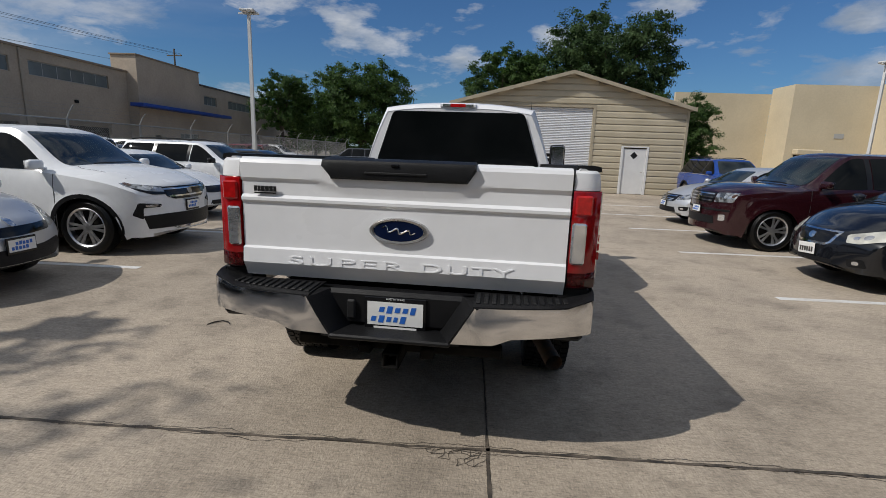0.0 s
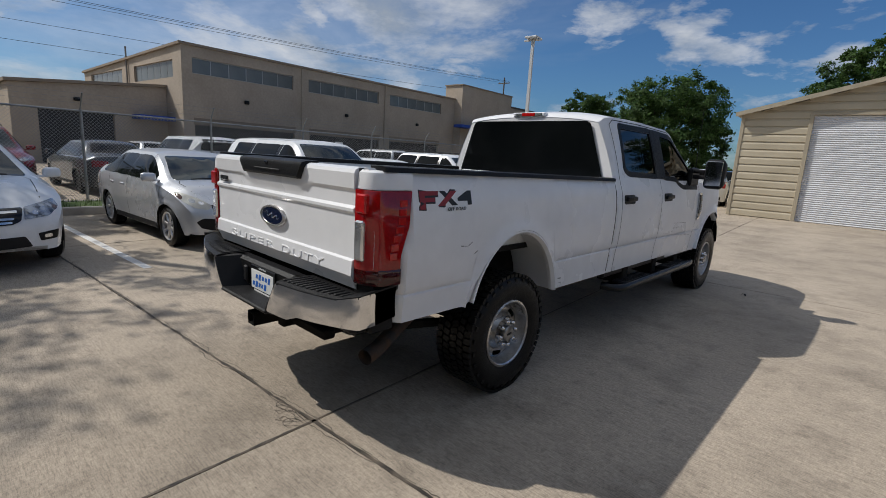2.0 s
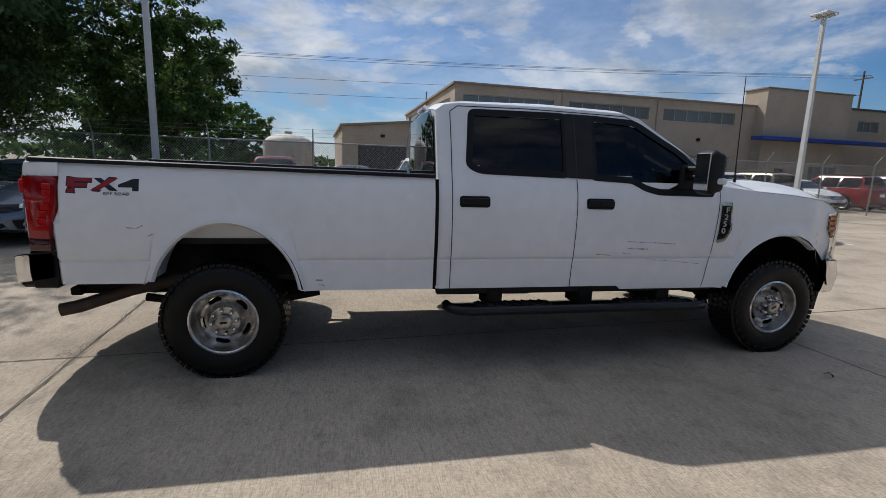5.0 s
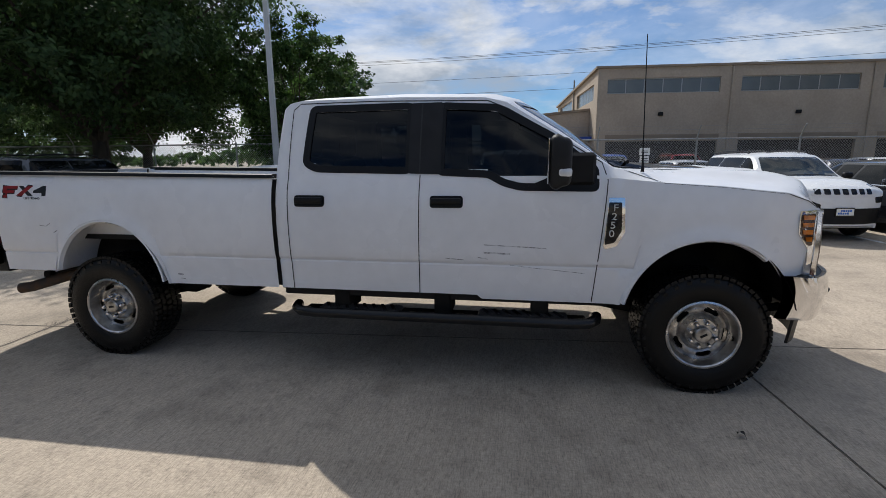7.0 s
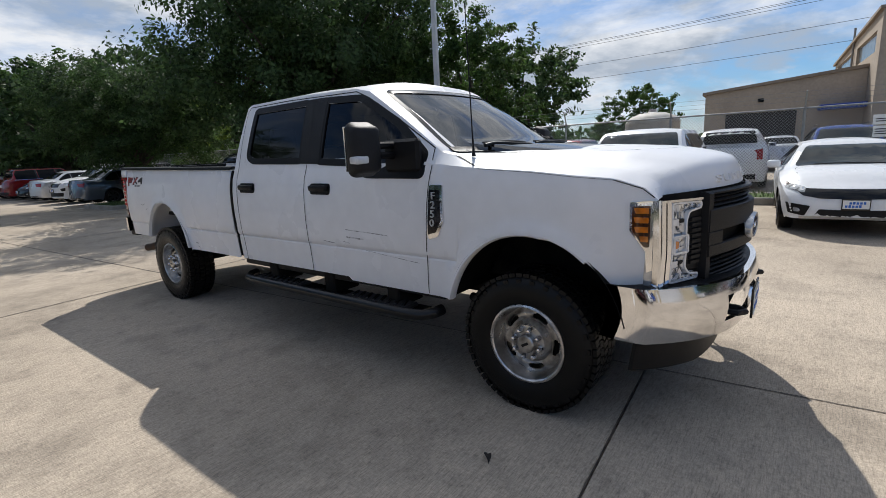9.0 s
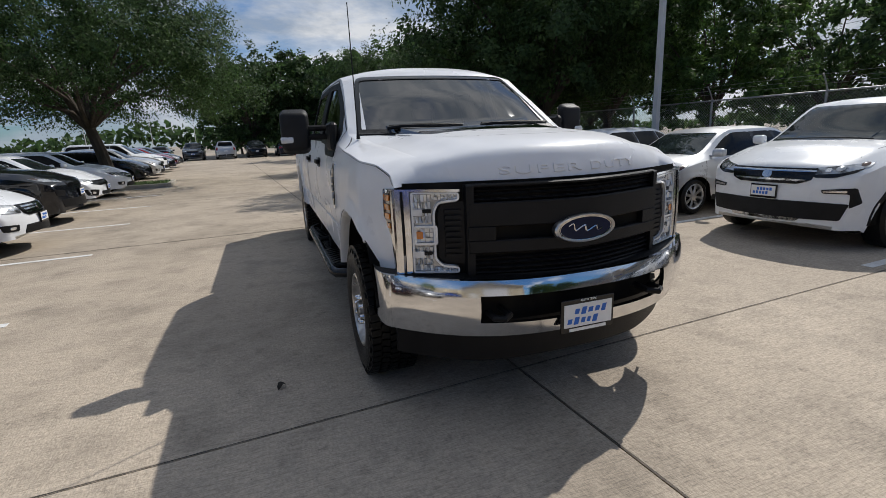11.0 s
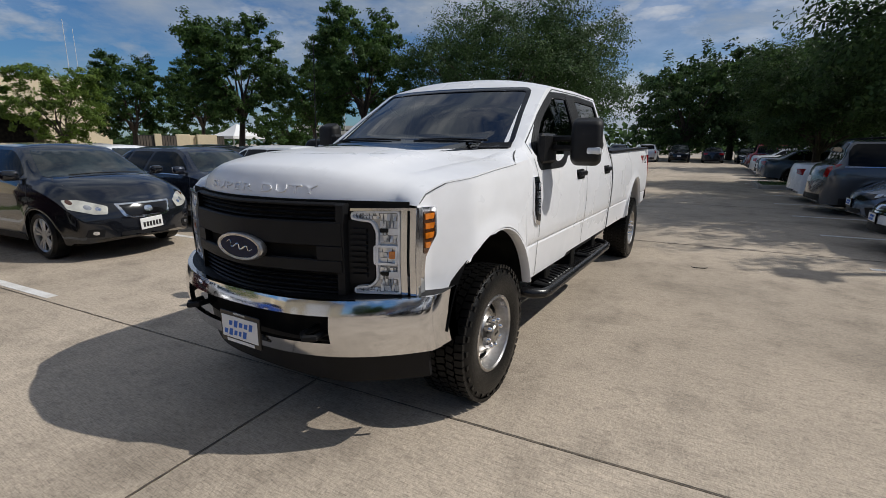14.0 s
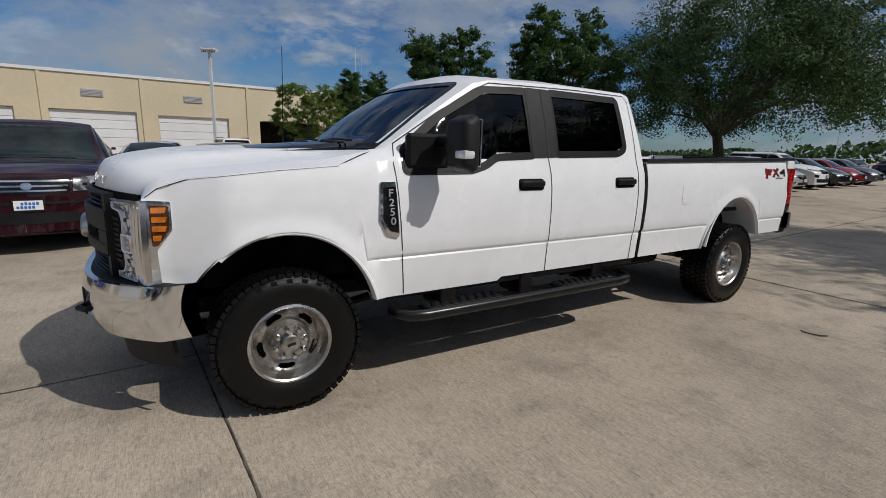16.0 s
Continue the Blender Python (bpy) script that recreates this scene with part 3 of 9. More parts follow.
bm = bmesh.new()
walled(bm, SU0, SU1, 0.0, SEAVE, [(0.0, 3.98, 0.0, 3.70), (5.42, 6.48, 0.0, 2.05)], 0.12, SHED @ Matrix.Translation((0, 0.03, 0)))
for s in ((SU0, SU0 + 0.12), (SU1 - 0.12, SU1)):
    box(bm, s[0], s[1], 0.15, 14.0, 0, SEAVE, 0, SHED)
box(bm, SU0, SU1, 13.9, 14.0, 0, SEAVE, 0, SHED)
vs = [bm.verts.new(SHED @ Vector(p)) for p in ((SU0, 0.03, SEAVE), (SU1, 0.03, SEAVE), (SPU, 0.03, SPEAK), (SU0, 0.15, SEAVE), (SU1, 0.15, SEAVE), (SPU, 0.15, SPEAK))]
for f in ((0, 1, 2), (5, 4, 3), (0, 2, 5, 3), (1, 4, 5, 2)):
    bm.faces.new([vs[i] for i in f])
part("wall", bm, SIDING, shed, smooth=0)
z = 0.02
while z < SPEAK - 0.1:
    top = min(z + 0.275, SPEAK)
    lo = SU0 if z < SEAVE else SPU - (SPU - SU0) * (SPEAK - z) / (SPEAK - SEAVE) + 0.3
    hi = SU1 if z < SEAVE else SPU + (SU1 - SPU) * (SPEAK - z) / (SPEAK - SEAVE) - 0.3
    spans = [(lo, hi)]
    if z < 3.62:
        spans = [(lo, -0.13), (4.11, hi)]
        if z < 2.0:
            spans = [(lo, -0.13), (4.11, 5.34), (6.56, hi)]
    for a, b in spans:
        if b - a < 0.1:
            continue
        bm = bmesh.new()
        rings(bm, [[SHED @ Vector((u, y, zz)) for y, zz in ((0.03, z), (-0.012, z + 0.012), (-0.012, z + 0.19), (0.012, z + 0.245), (0.03, top))] for u in (a, b)])
        part("siding_board", bm, SIDING, shed, smooth=0)
    z += 0.275
for u in (SU0, SU1):
    part("corner_trim", boxmesh(u - 0.06, u + 0.06, -0.035, 0.15, 0, SEAVE, 0.01, SHED), SHED_TRIM, shed)
ov = 0.22
for sgn in (-1, 1):
    eu = SU0 - ov if sgn < 0 else SU1 + ov
    ez = gable(SU1 + ov)
    bm = bmesh.new()
    rings(bm, [[SHED @ Vector(p) for p in ((SPU, y, SPEAK + 0.03), (eu, y, ez + 0.03), (eu, y, ez + 0.11), (SPU, y, SPEAK + 0.11))] for y in (-0.30, 14.3)])
    part("roof_slope", bm, SHED_TRIM, shed, smooth=0)
    bm = bmesh.new()
    rings(bm, [[SHED @ Vector(p) for p in ((SPU, y, SPEAK - 0.02), (eu, y, ez - 0.02), (eu, y, ez + 0.13), (SPU, y, SPEAK + 0.13))] for y in (-0.33, -0.302)])
    part("bargeboard", bm, SHED_TRIM, shed, smooth=0)
roll = part("roller_door", boxmesh(-0.02, 4.0, 0.10, 0.13, 0.0, 3.70, 0, SHED), ROLL, shed, "white corrugated roller door, shut")
slat_bm = bmesh.new()
rings(slat_bm, [[SHED @ Vector((u, y, zz)) for y, zz in ((0.10, 0.0), (0.075, 0.012), (0.062, 0.036), (0.075, 0.060), (0.10, 0.070))] for u in (0.0, 3.98)])
slat = part("door_slat", slat_bm, ROLL, roll)
for i in range(1, 51):
    o = slat.copy()
    scene.collection.objects.link(o)
    o.matrix_basis = Matrix.Translation((0, 0, 0.0725 * i))
bm = bmesh.new()
for u in (-0.065, 4.045):
    box(bm, u - 0.065, u + 0.065, -0.03, 0.10, 0, 3.70, 0.008, SHED)
box(bm, -0.13, 4.11, -0.03, 0.10, 3.701, 3.80, 0.008, SHED)
part("door_frame", bm, SHED_TRIM, roll)
part("door_latch", boxmesh(3.80, 3.92, 0.03, 0.07, 0.98, 1.04, 0.006, SHED), PLASTIC, roll)
wd = part("side_door", boxmesh(5.46, 6.44, 0.02, 0.06, 0.02, 2.01, 0.004, SHED), DOOR_WHITE, shed, "white flush door with black diamond marker")
bm = bmesh.new()
for u in (5.40, 6.50):
    box(bm, u - 0.05, u + 0.05, -0.03, 0.06, 0, 2.06, 0.006, SHED)
box(bm, 5.351, 6.549, -0.03, 0.06, 2.061, 2.12, 0.006, SHED)
part("door_frame", bm, DOOR_WHITE, wd)
part("diamond_marker", boxmesh(-0.115, 0.115, 0.012, 0.019, -0.115, 0.115, 0, SHED @ Matrix.Translation((5.93, 0, 1.72)) @ Matrix.Rotation(math.pi / 4, 4, "Y")), BLACK_DECAL, wd)
bm = bmesh.new()
tube(bm, [SHED @ Vector(p) for p in ((6.33, 0.02, 1.0), (6.33, -0.04, 1.0), (6.24, -0.045, 1.0))], 0.012, 6)
part("door_handle", bm, CHROME, wd)

# ---- tan service building beyond the fence ----
STUCCO = mat("tan_stucco", (0.47, 0.39, 0.305), 0.92, second=(0.40, 0.33, 0.255), scale=0.5, bump=0.3, bump_scale=30, grain=0.08, grain_scale=8)
STUCCO_DARK = mat("brown_stucco_band", (0.30, 0.24, 0.18), 0.92, vary=0.15, scale=0.6, bump=0.3, bump_scale=30)
BAY_DARK = mat("dark_opening_infill", (0.028, 0.026, 0.025), 0.6, vary=0.3, scale=1.5)
ROOF_EDGE = mat("dark_roof_flashing", (0.09, 0.08, 0.075), 0.6, vary=0.2, scale=1.0)
PANE = mat("blue_grey_window_glass", (0.15, 0.165, 0.165), 0.12, second=(0.20, 0.21, 0.205), scale=0.8, spec=0.35)
FRAME_GREY = mat("pale_window_frame", (0.42, 0.42, 0.41), 0.5, vary=0.1, scale=3)
GALV_ROOF = mat("dull_vent_pipe", (0.30, 0.28, 0.25), 0.6, 0.4, vary=0.2, scale=3)
AWNING = mat("blue_awning_metal", (0.02, 0.07, 0.36), 0.45, vary=0.15, scale=2)
A = LOT @ Matrix.Translation((-27.69, 9.66, 0)) @ Matrix.Rotation(math.pi / 2, 4, "Z")


def window_row(parent, place, u0, u1, z0, z1, panes, depth=0.12):
    w = part("window", boxmesh(u0 - 0.001, u1 + 0.001, depth, depth + 0.05, z0, z1, 0, place), FRAME_GREY, parent, smooth=0)
    step = (u1 - u0) / panes
    bm0 = boxmesh(0.03, step - 0.03, depth - 0.01, depth - 0.002, z0 + 0.05, z1 - 0.05, 0)
    p0 = part("pane", bm0, PANE, w, smooth=0)
    p0.matrix_basis = place @ Matrix.Translation((u0, 0, 0))
    for i in range(1, panes):
        o = p0.copy()
        scene.collection.objects.link(o)
        o.matrix_basis = place @ Matrix.Translation((u0 + i * step, 0, 0))
    return w


service = thing("service_building", "tan stucco service building with ribbon windows and dark bays", "building")
WINS = [(0.6, 7.35, 5.48, 6.38), (8.58, 15.32, 5.48, 6.38), (16.6, 23.3, 5.48, 6.38)]
BAYS = [(0.64, 7.45, 0.0, 2.95), (8.69, 15.5, 0.0, 2.95), (16.7, 23.15, 0.0, 2.95)]
bm = bmesh.new()
walled(bm, 0.0, 25.3, 0.0, 7.0, WINS + BAYS, 0.3, A)
part("wall", bm, STUCCO, service, smooth=0)
SIDE_WINS = [(1.2, 7.4), (9.7, 16.6)]
bm = bmesh.new()
walled(bm, -18.3, -0.301, 0.0, 6.45, [(-b, -a, 5.25, 6.25) for a, b in SIDE_WINS], 0.3, LOT @ Matrix.Translation((-27.69, 9.66, 0)))
part("side_wall", bm, STUCCO, service, smooth=0)
bm = bmesh.new()
rings(bm, [[A @ Vector((u, y, z)) for y, z in ((0.301, 6.451), (18.3, 6.451), (18.3, 6.46), (0.301, 6.998))] for u in (0.0, 0.3)])
part("side_wall_top", bm, STUCCO, service, smooth=0)
bm = bmesh.new()
rings(bm, [[A @ Vector((u, y, z)) for y, z in ((-0.12, 7.001), (-0.12, 7.14), (18.4, 6.62), (18.4, 6.47))] for u in (-0.15, 25.3)])
part("roof", bm, STUCCO_DARK, service, smooth=0)
part("roof_edge", boxmesh(1.5, 25.3, 0.6, 0.9, 7.11, 7.24, 0, A), ROOF_EDGE, service, smooth=0)
for a0, b0 in SIDE_WINS:
    window_row(service, LOT @ Matrix.Translation((-27.69, 9.66, 0)), -b0, -a0, 5.25, 6.25, 6)
for w in WINS:
    window_row(service, A, *w, 6)
# dark panels fill the bays, standing for their shaded open insides
for b in BAYS:
    d = part("bay_door", boxmesh(b[0], b[1], 0.22, 0.28, b[2], b[3], 0, A), BAY_DARK, service, "dark panel filling an open bay", smooth=0)
    part("bay_lintel", boxmesh(b[0] - 0.05, b[1] + 0.05, -0.03, 0.20, 2.55, 2.96, 0, A), STUCCO_DARK, d, smooth=0)
for u in (3.9, 12.0, 20.0):
    part("wall_lamp", boxmesh(u - 0.15, u + 0.15, -0.14, 0.0, 4.1, 4.32, 0.03, A), PLASTIC, service)
for u in (8.0, 16.0):
    bm = bmesh.new()
    tube(bm, [A @ Vector((u, -0.06, 0.1)), A @ Vector((u, -0.06, 6.95))], 0.05, 6)
    part("downpipe", bm, STUCCO, service)
tower = bmesh.new()
walled(tower, 25.31, 34.2, 0.0, 8.35, [(30.6, 33.6, 0.9, 2.5), (27.0, 28.0, 0, 2.2)], 0.3, A @ Matrix.Translation((0, -0.9, 0)))
box(tower, 25.31, 25.6, -0.6, 1.2, 0, 8.35, 0, A)
box(tower, 33.9, 34.2, -0.6, 1.2, 0, 8.35, 0, A)
box(tower, 25.61, 33.89, 0.9, 1.2, 0, 8.35, 0, A)
part("entrance_tower", tower, STUCCO, service, smooth=0)
part("tower_cap", boxmesh(25.2, 34.3, -0.99, 1.25, 8.351, 8.45, 0, A), STUCCO_DARK, service, smooth=0)
part("awning", boxmesh(24.2, 38.2, -2.0, -0.91, 4.35, 4.62, 0.02, A), AWNING, service, "bright blue flat entrance awning", smooth=0)
window_row(service, A @ Matrix.Translation((0, -0.9, 0)), 30.6, 33.6, 0.9, 2.5, 4)
part("entrance_door", boxmesh(27.0, 28.0, -0.75, -0.70, 0, 2.2, 0, A), BAY_DARK, service, smooth=0)
ext = bmesh.new()
walled(ext, 34.21, 62.0, 0.0, 7.4, [(36.5, 39.0, 5.6, 6.5), (41.5, 47.0, 5.6, 6.5), (44, 50, 0, 3.0)], 0.3, A)
box(ext, 61.7, 62, 0.301, 20, 0, 7.4, 0, A)
part("long_wing", ext, STUCCO, service, smooth=0)
part("wing_roof", boxmesh(34.21, 62.1, -0.1, 20, 7.401, 7.55, 0, A), ROOF_EDGE, service, smooth=0)
window_row(service, A, 36.5, 39.0, 5.6, 6.5, 3)
window_row(service, A, 41.5, 47.0, 5.6, 6.5, 5)
# same dark infill for the shade in this bay
part("bay_door", boxmesh(44, 50, 0.2, 0.25, 0, 3.0, 0, A), BAY_DARK, service, smooth=0)
# low wing with its sloping parapet
G = LOT @ Matrix.Translation((-27.69, 9.66, 0))
bm = bmesh.new()
WING = G @ Matrix.Translation((-2.26, 0, 0)) @ Matrix.Rotation(math.pi / 2, 4, "Z")
walled(bm, -7.34, -0.01, 0.0, 3.75, [(-6.25, -2.83, 0.0, 2.8)], 0.3, WING)
box(bm, -7.34, -7.04, 0.301, 14.0, 0, 3.75, 0, WING)
rings(bm, [[WING @ Vector((u, y, z)) for y, z in ((0.0, 3.751), (0.0, zt), (14.0, zt - 0.1), (14.0, 3.751))] for u, zt in ((-7.34, 3.98), (-0.01, 4.66))])
part("low_wing", bm, STUCCO, service, smooth=0)
bm = bmesh.new()
rings(bm, [[WING @ Vector((u, y, z)) for y, z in ((-0.15, zt), (-0.15, zt + 0.16), (14.1, zt + 0.06), (14.1, zt - 0.1))] for u, zt in ((-7.5, 3.98), (-0.01, 4.67))])
part("low_wing_cap", bm, STUCCO_DARK, service, smooth=0)
# dark panel in place of the low wing bay's shaded inside
part("bay_door", boxmesh(-6.25, -2.83, 0.24, 0.28, 0, 2.8, 0, WING), BAY_DARK, service, "dark panel filling an open bay", smooth=0)
part("awning", boxmesh(-1.95, -0.05, -1.3, -0.01, 2.66, 2.92, 0.02, WING), AWNING, service, "bright blue flat awning", smooth=0)
part("wall_lamp", boxmesh(-4.7, -4.4, -0.15, 0.0, 3.35, 3.55, 0.03, WING), PLASTIC, service)
bm = bmesh.new()
tube(bm, [A @ Vector((-0.08, 8.5, 3.6)), A @ Vector((-0.08, 8.5, 7.6))], 0.06, 6)
part("vent_pipe", bm, GALV_ROOF, service)

# ---- cream warehouse to the east ----
CREAM = mat("cream_wall_paint", (0.62, 0.53, 0.37), 0.85, second=(0.56, 0.475, 0.33), scale=0.35, bump=0.2, bump_scale=20, grain=0.05, grain_scale=6)
WHITE_DOOR = mat("white_sectional_door", (0.72, 0.72, 0.72), 0.5, vary=0.06, scale=1.5, per_object=0.03)
BB = LOT @ Matrix.Translation((33.46, -0.335, 0)) @ Matrix.Rotation(math.pi / 2, 4, "Z") @ Matrix.Diagonal((1, -1, 1, 1))
ware = thing("warehouse", "cream warehouse with white sectional doors and wall vents", "building")
doors_b = [(3.73, 8.07, 0, 3.18), (-1.68, 2.56, 0, 3.08), (9.6, 13.9, 0, 3.18), (15.3, 19.6, 0, 3.18), (-8.2, -3.77, 0, 3.05)]
bm = bmesh.new()
walled(bm, -12.0, 30.0, 0.0, 5.25, doors_b, 0.3, BB)
box(bm, -12.0, -11.7, 0.301, 30, 0, 5.25, 0, BB)
part("wall", bm, CREAM, ware, smooth=0)
part("roof_edge", boxmesh(-12.1, 30.1, -0.08, 30, 5.251, 5.42, 0, BB), WHITE_DOOR, ware, smooth=0)
for i, b in enumerate(doors_b[:4]):
    d = part("sectional_door", boxmesh(b[0], b[1], 0.20, 0.24, 0, b[3], 0, BB), WHITE_DOOR, ware, "white sectional door, shut", smooth=0)
    for k in range(6):
        part("door_panel", boxmesh(b[0] + 0.03, b[1] - 0.03, 0.17, 0.199, 0.02 + k * 0.525, 0.51 + k * 0.525, 0.01, BB), WHITE_DOOR, d, smooth=0)
# black sheet behind the opening stands for the bay's dark inside
part("open_bay", boxmesh(-8.2, -3.77, 1.5, 1.6, 0, 3.05, 0, BB), UNDER, ware, "black sheet for the shade inside an open bay", smooth=0)
for u in (8.32, 3.35, -3.0, 14.6, -9.5):
    part("wall_pilaster", boxmesh(u - 0.09, u + 0.09, -0.07, -0.001, 0, 5.25, 0, BB), CREAM, ware, smooth=0)
for u in (5.9, 0.45, 11.8):
    v = part("wall_vent", boxmesh(u - 0.55, u + 0.55, -0.05, -0.001, 3.98, 4.40, 0, BB), FRAME_GREY, ware, smooth=0)
    for k in range(5):
        part("vent_slat", boxmesh(u - 0.52, u + 0.52, -0.075, -0.051, 4.0 + k * 0.08, 4.05 + k * 0.08, 0, BB), FRAME_GREY, v, smooth=0)
# taller cream block to the north-east
tall = thing("tall_cream_building", "tall plain cream stucco building with shallow wall steps", "building")
T = LOT @ Matrix.Translation((24.0, 57.0, 0))
bm = bmesh.new()
box(bm, 0, 11, 0, 0.4, 0, 9.6, 0, T)
part("wall", bm, CREAM, tall, smooth=0)
bm = bmesh.new()
box(bm, 11.01, 20, -4.0, -3.6, 0, 10.2, 0, T)
box(bm, 11.01, 11.4, -3.59, 0.0, 0, 10.2, 0, T)
part("stepped_wall", bm, CREAM, tall, smooth=0)
bm = bmesh.new()
box(bm, 20.01, 45, -8.0, -7.6, 0, 10.4, 0, T)
box(bm, 20.01, 20.4, -7.59, -4.0, 0, 10.4, 0, T)
part("stepped_wall", bm, CREAM, tall, smooth=0)
part("wall_vent", boxmesh(16.0, 17.0, -4.05, -4.001, 4.6, 5.1, 0, T), FRAME_GREY, tall, smooth=0)
d = part("dock_hood", boxmesh(11.8, 14.6, -4.9, -4.01, 2.7, 3.3, 0.1, T), CREAM, tall)
# black plate laid on the solid wall as the shaded dock opening
part("dock_opening", boxmesh(12.0, 14.4, -4.06, -4.002, 0, 2.7, 0, T), UNDER, tall, smooth=0)

# ---- chain-link fence ----
GALV = mat("galvanised_steel", (0.36, 0.36, 0.355), 0.5, 0.7, vary=0.25, scale=8)


def wire_net():
    m = bpy.data.materials.new("chain_link_wire")
    m.use_nodes = True
    nt = m.node_tree
    b = nt.nodes["Principled BSDF"]
    b.inputs["Base Color"].default_value, b.inputs["Metallic"].default_value, b.inputs["Roughness"].default_value = (0.30, 0.30, 0.30, 1), 0.6, 0.5
    return m


NET = wire_net()
fence = thing("chain_link_fence", "galvanised chain-link fence with angled top arms", "fence")
FX = -10.6
posts = [y for y in [5.72 - 2.39 + 2.85 * i for i in range(-13, 13)]]
bm = bmesh.new()
tube(bm, [(0, 0, 0), (0, 0, 2.12)], 0.03, 8)
post = part("post", bm, GALV, fence)
bm = bmesh.new()
tube(bm, [(0, 0, 2.12), (0.10, 0, 2.30), (0.22, 0, 2.46)], 0.018, 6)
part("post_arm", bm, GALV, post)
post.matrix_basis = LOT @ Matrix.Translation((FX, posts[0], 0))
for y in posts[1:]:
    copy_thing(post, LOT @ Matrix.Translation((FX, y, 0))).parent = fence
bm = bmesh.new()
tube(bm, [lot(FX, posts[0], 2.08), lot(FX, posts[-1], 2.08)], 0.022, 6)
part("top_rail", bm, GALV, fence)
for dx, z in ((0.07, 2.24), (0.14, 2.34), (0.21, 2.44)):
    bm = bmesh.new()
    tube(bm, [lot(FX + dx, posts[0], z), lot(FX + dx, posts[-1], z)], 0.0035, 4)
    part("barbed_wire", bm, GALV, fence)
bm = bmesh.new()
Y0, Y1 = posts[0], posts[-1]
pitch, zt = 0.075, 2.06
k = Y0 - zt
while k < Y1:
    for sgn in (1, -1):
        a0 = max(0.0, (Y0 - k) if sgn > 0 else (k + zt - Y1))
        a1 = min(zt, (Y1 - k) if sgn > 0 else (k + zt - Y0))
        if a1 - a0 > 0.05:
            pa = (k + a0, a0) if sgn > 0 else (k + zt - a0, a0)
            pb = (k + a1, a1) if sgn > 0 else (k + zt - a1, a1)
            p, q = lot(FX, pa[0], pa[1]), lot(FX, pb[0], pb[1])
            w = Vector((0.0, 0.0026, 0.0026 * -sgn))
            vs = [bm.verts.new(c) for c in (p - w, p + w, q + w, q - w)]
            bm.faces.new(vs)
            ex = Vector((0.004, 0, 0))
            vs = [bm.verts.new(c) for c in (p - ex, p + ex, q + ex, q - ex)]
            bm.faces.new(vs)
    k += pitch
part("wire_mesh", bm, NET, fence, smooth=0)

# ---- lamp posts ----
POLE = mat("white_painted_pole", (0.66, 0.66, 0.65), 0.45, vary=0.15, scale=1.5)


def lamp_post(x, y, h, turn, base=0.75):
    t = thing("lamp_post", "white square lamp post with twin flat heads on concrete base", "lamp post", Matrix.Translation((x, y, 0)) @ Matrix.Rotation(radians(turn), 4, "Z"), "lamp posts")
    bm = bmesh.new()
    if base:
        tube(bm, [(0, 0, -0.02), (0, 0, base - 0.03), (0, 0, base)], [0.30, 0.30, 0.28], 20)
        part("base", bm, KERB, t)
    bm = bmesh.new()
    rings(bm, [[Vector((sx * w, sy * w, z)) for sx, sy in ((1, 1), (-1, 1), (-1, -1), (1, -1))] for z, w in ((base, 0.075), (h, 0.06))])
    part("pole", bm, POLE, t, smooth=0)
    part("crossarm", boxmesh(-0.45, 0.45, -0.035, 0.035, h - 0.05, h + 0.02, 0.01), POLE, t)
    for s in (1, -1):
        hd = part("lamp_head", boxmesh(min(s * 0.30, s * 0.81), max(s * 0.30, s * 0.81), -0.31, 0.31, h, h + 0.10, 0.03, Matrix.Rotation(radians(-s * 4), 4, "Y")), POLE, t)
        part("lens", boxmesh(min(s * 0.36, s * 0.76), max(s * 0.36, s * 0.76), -0.26, 0.26, h - 0.012, h + 0.004, 0.004, Matrix.Rotation(radians(-s * 4), 4, "Y")), CLEAR_LENS, hd)
    return t


lamp_post(-10.85, 17.3, 7.15, 8)
lamp_post(-9.45, -4.15, 7.85, 97, 0.7)
lamp_post(26.1, 2.0, 6.2, 60)
lamp_post(21.0, 27.2, 7.2, 30)

# ---- the pickup ----
pickup = thing("pickup_truck", "white crew cab pickup with long bed and scraped side, on concrete", "pickup truck")


def truck_base(y):
    """Height of the body's lower edge, with both wheel arches."""
    if y > 3.0:
        base = 0.59 if y < 4.5 else 0.775
        c, a, b0, h = 4.47, 0.545, 0.45, 0.605
    else:
        base = 0.69 if y < 0 else 0.62
        c, a, b0, h = 0.035, 0.50, 0.55, 0.572
    d = abs(y - c) / a
    return max(base, b0 + h * math.sqrt(1 - d * d)) if d < 1 else base


def arch_gap(y, z):
    c, zc, a, h = (4.47, 0.45, 0.545, 0.605) if y > 3 else (0.035, 0.55, 0.50, 0.572)
    return math.hypot((y - c) / a, (z - zc) / h) - 1


SIDE_X = [(0.55, 0.952), (0.62, 0.972), (0.78, 0.983), (0.832, 0.987), (0.843, 0.980), (0.856, 0.991), (0.872, 0.998), (1.05, 1.006), (1.20, 1.004), (1.32, 0.990), (1.40, 0.968), (1.45, 0.945), (1.5, 0.93)]


def side_x(y, z):
    x = lerp_table(SIDE_X, z)
    g = arch_gap(y, z)
    if -0.2 < g < 0.5:
        x += 0.020 * math.exp(-(g / 0.09) ** 2)
    if y > 4.75:
        x *= 1 - 0.075 * min(1.1, (y - 4.75) / 0.25) * min(1.0, max(0.0, (z - 0.62) / 0.20))
    return x


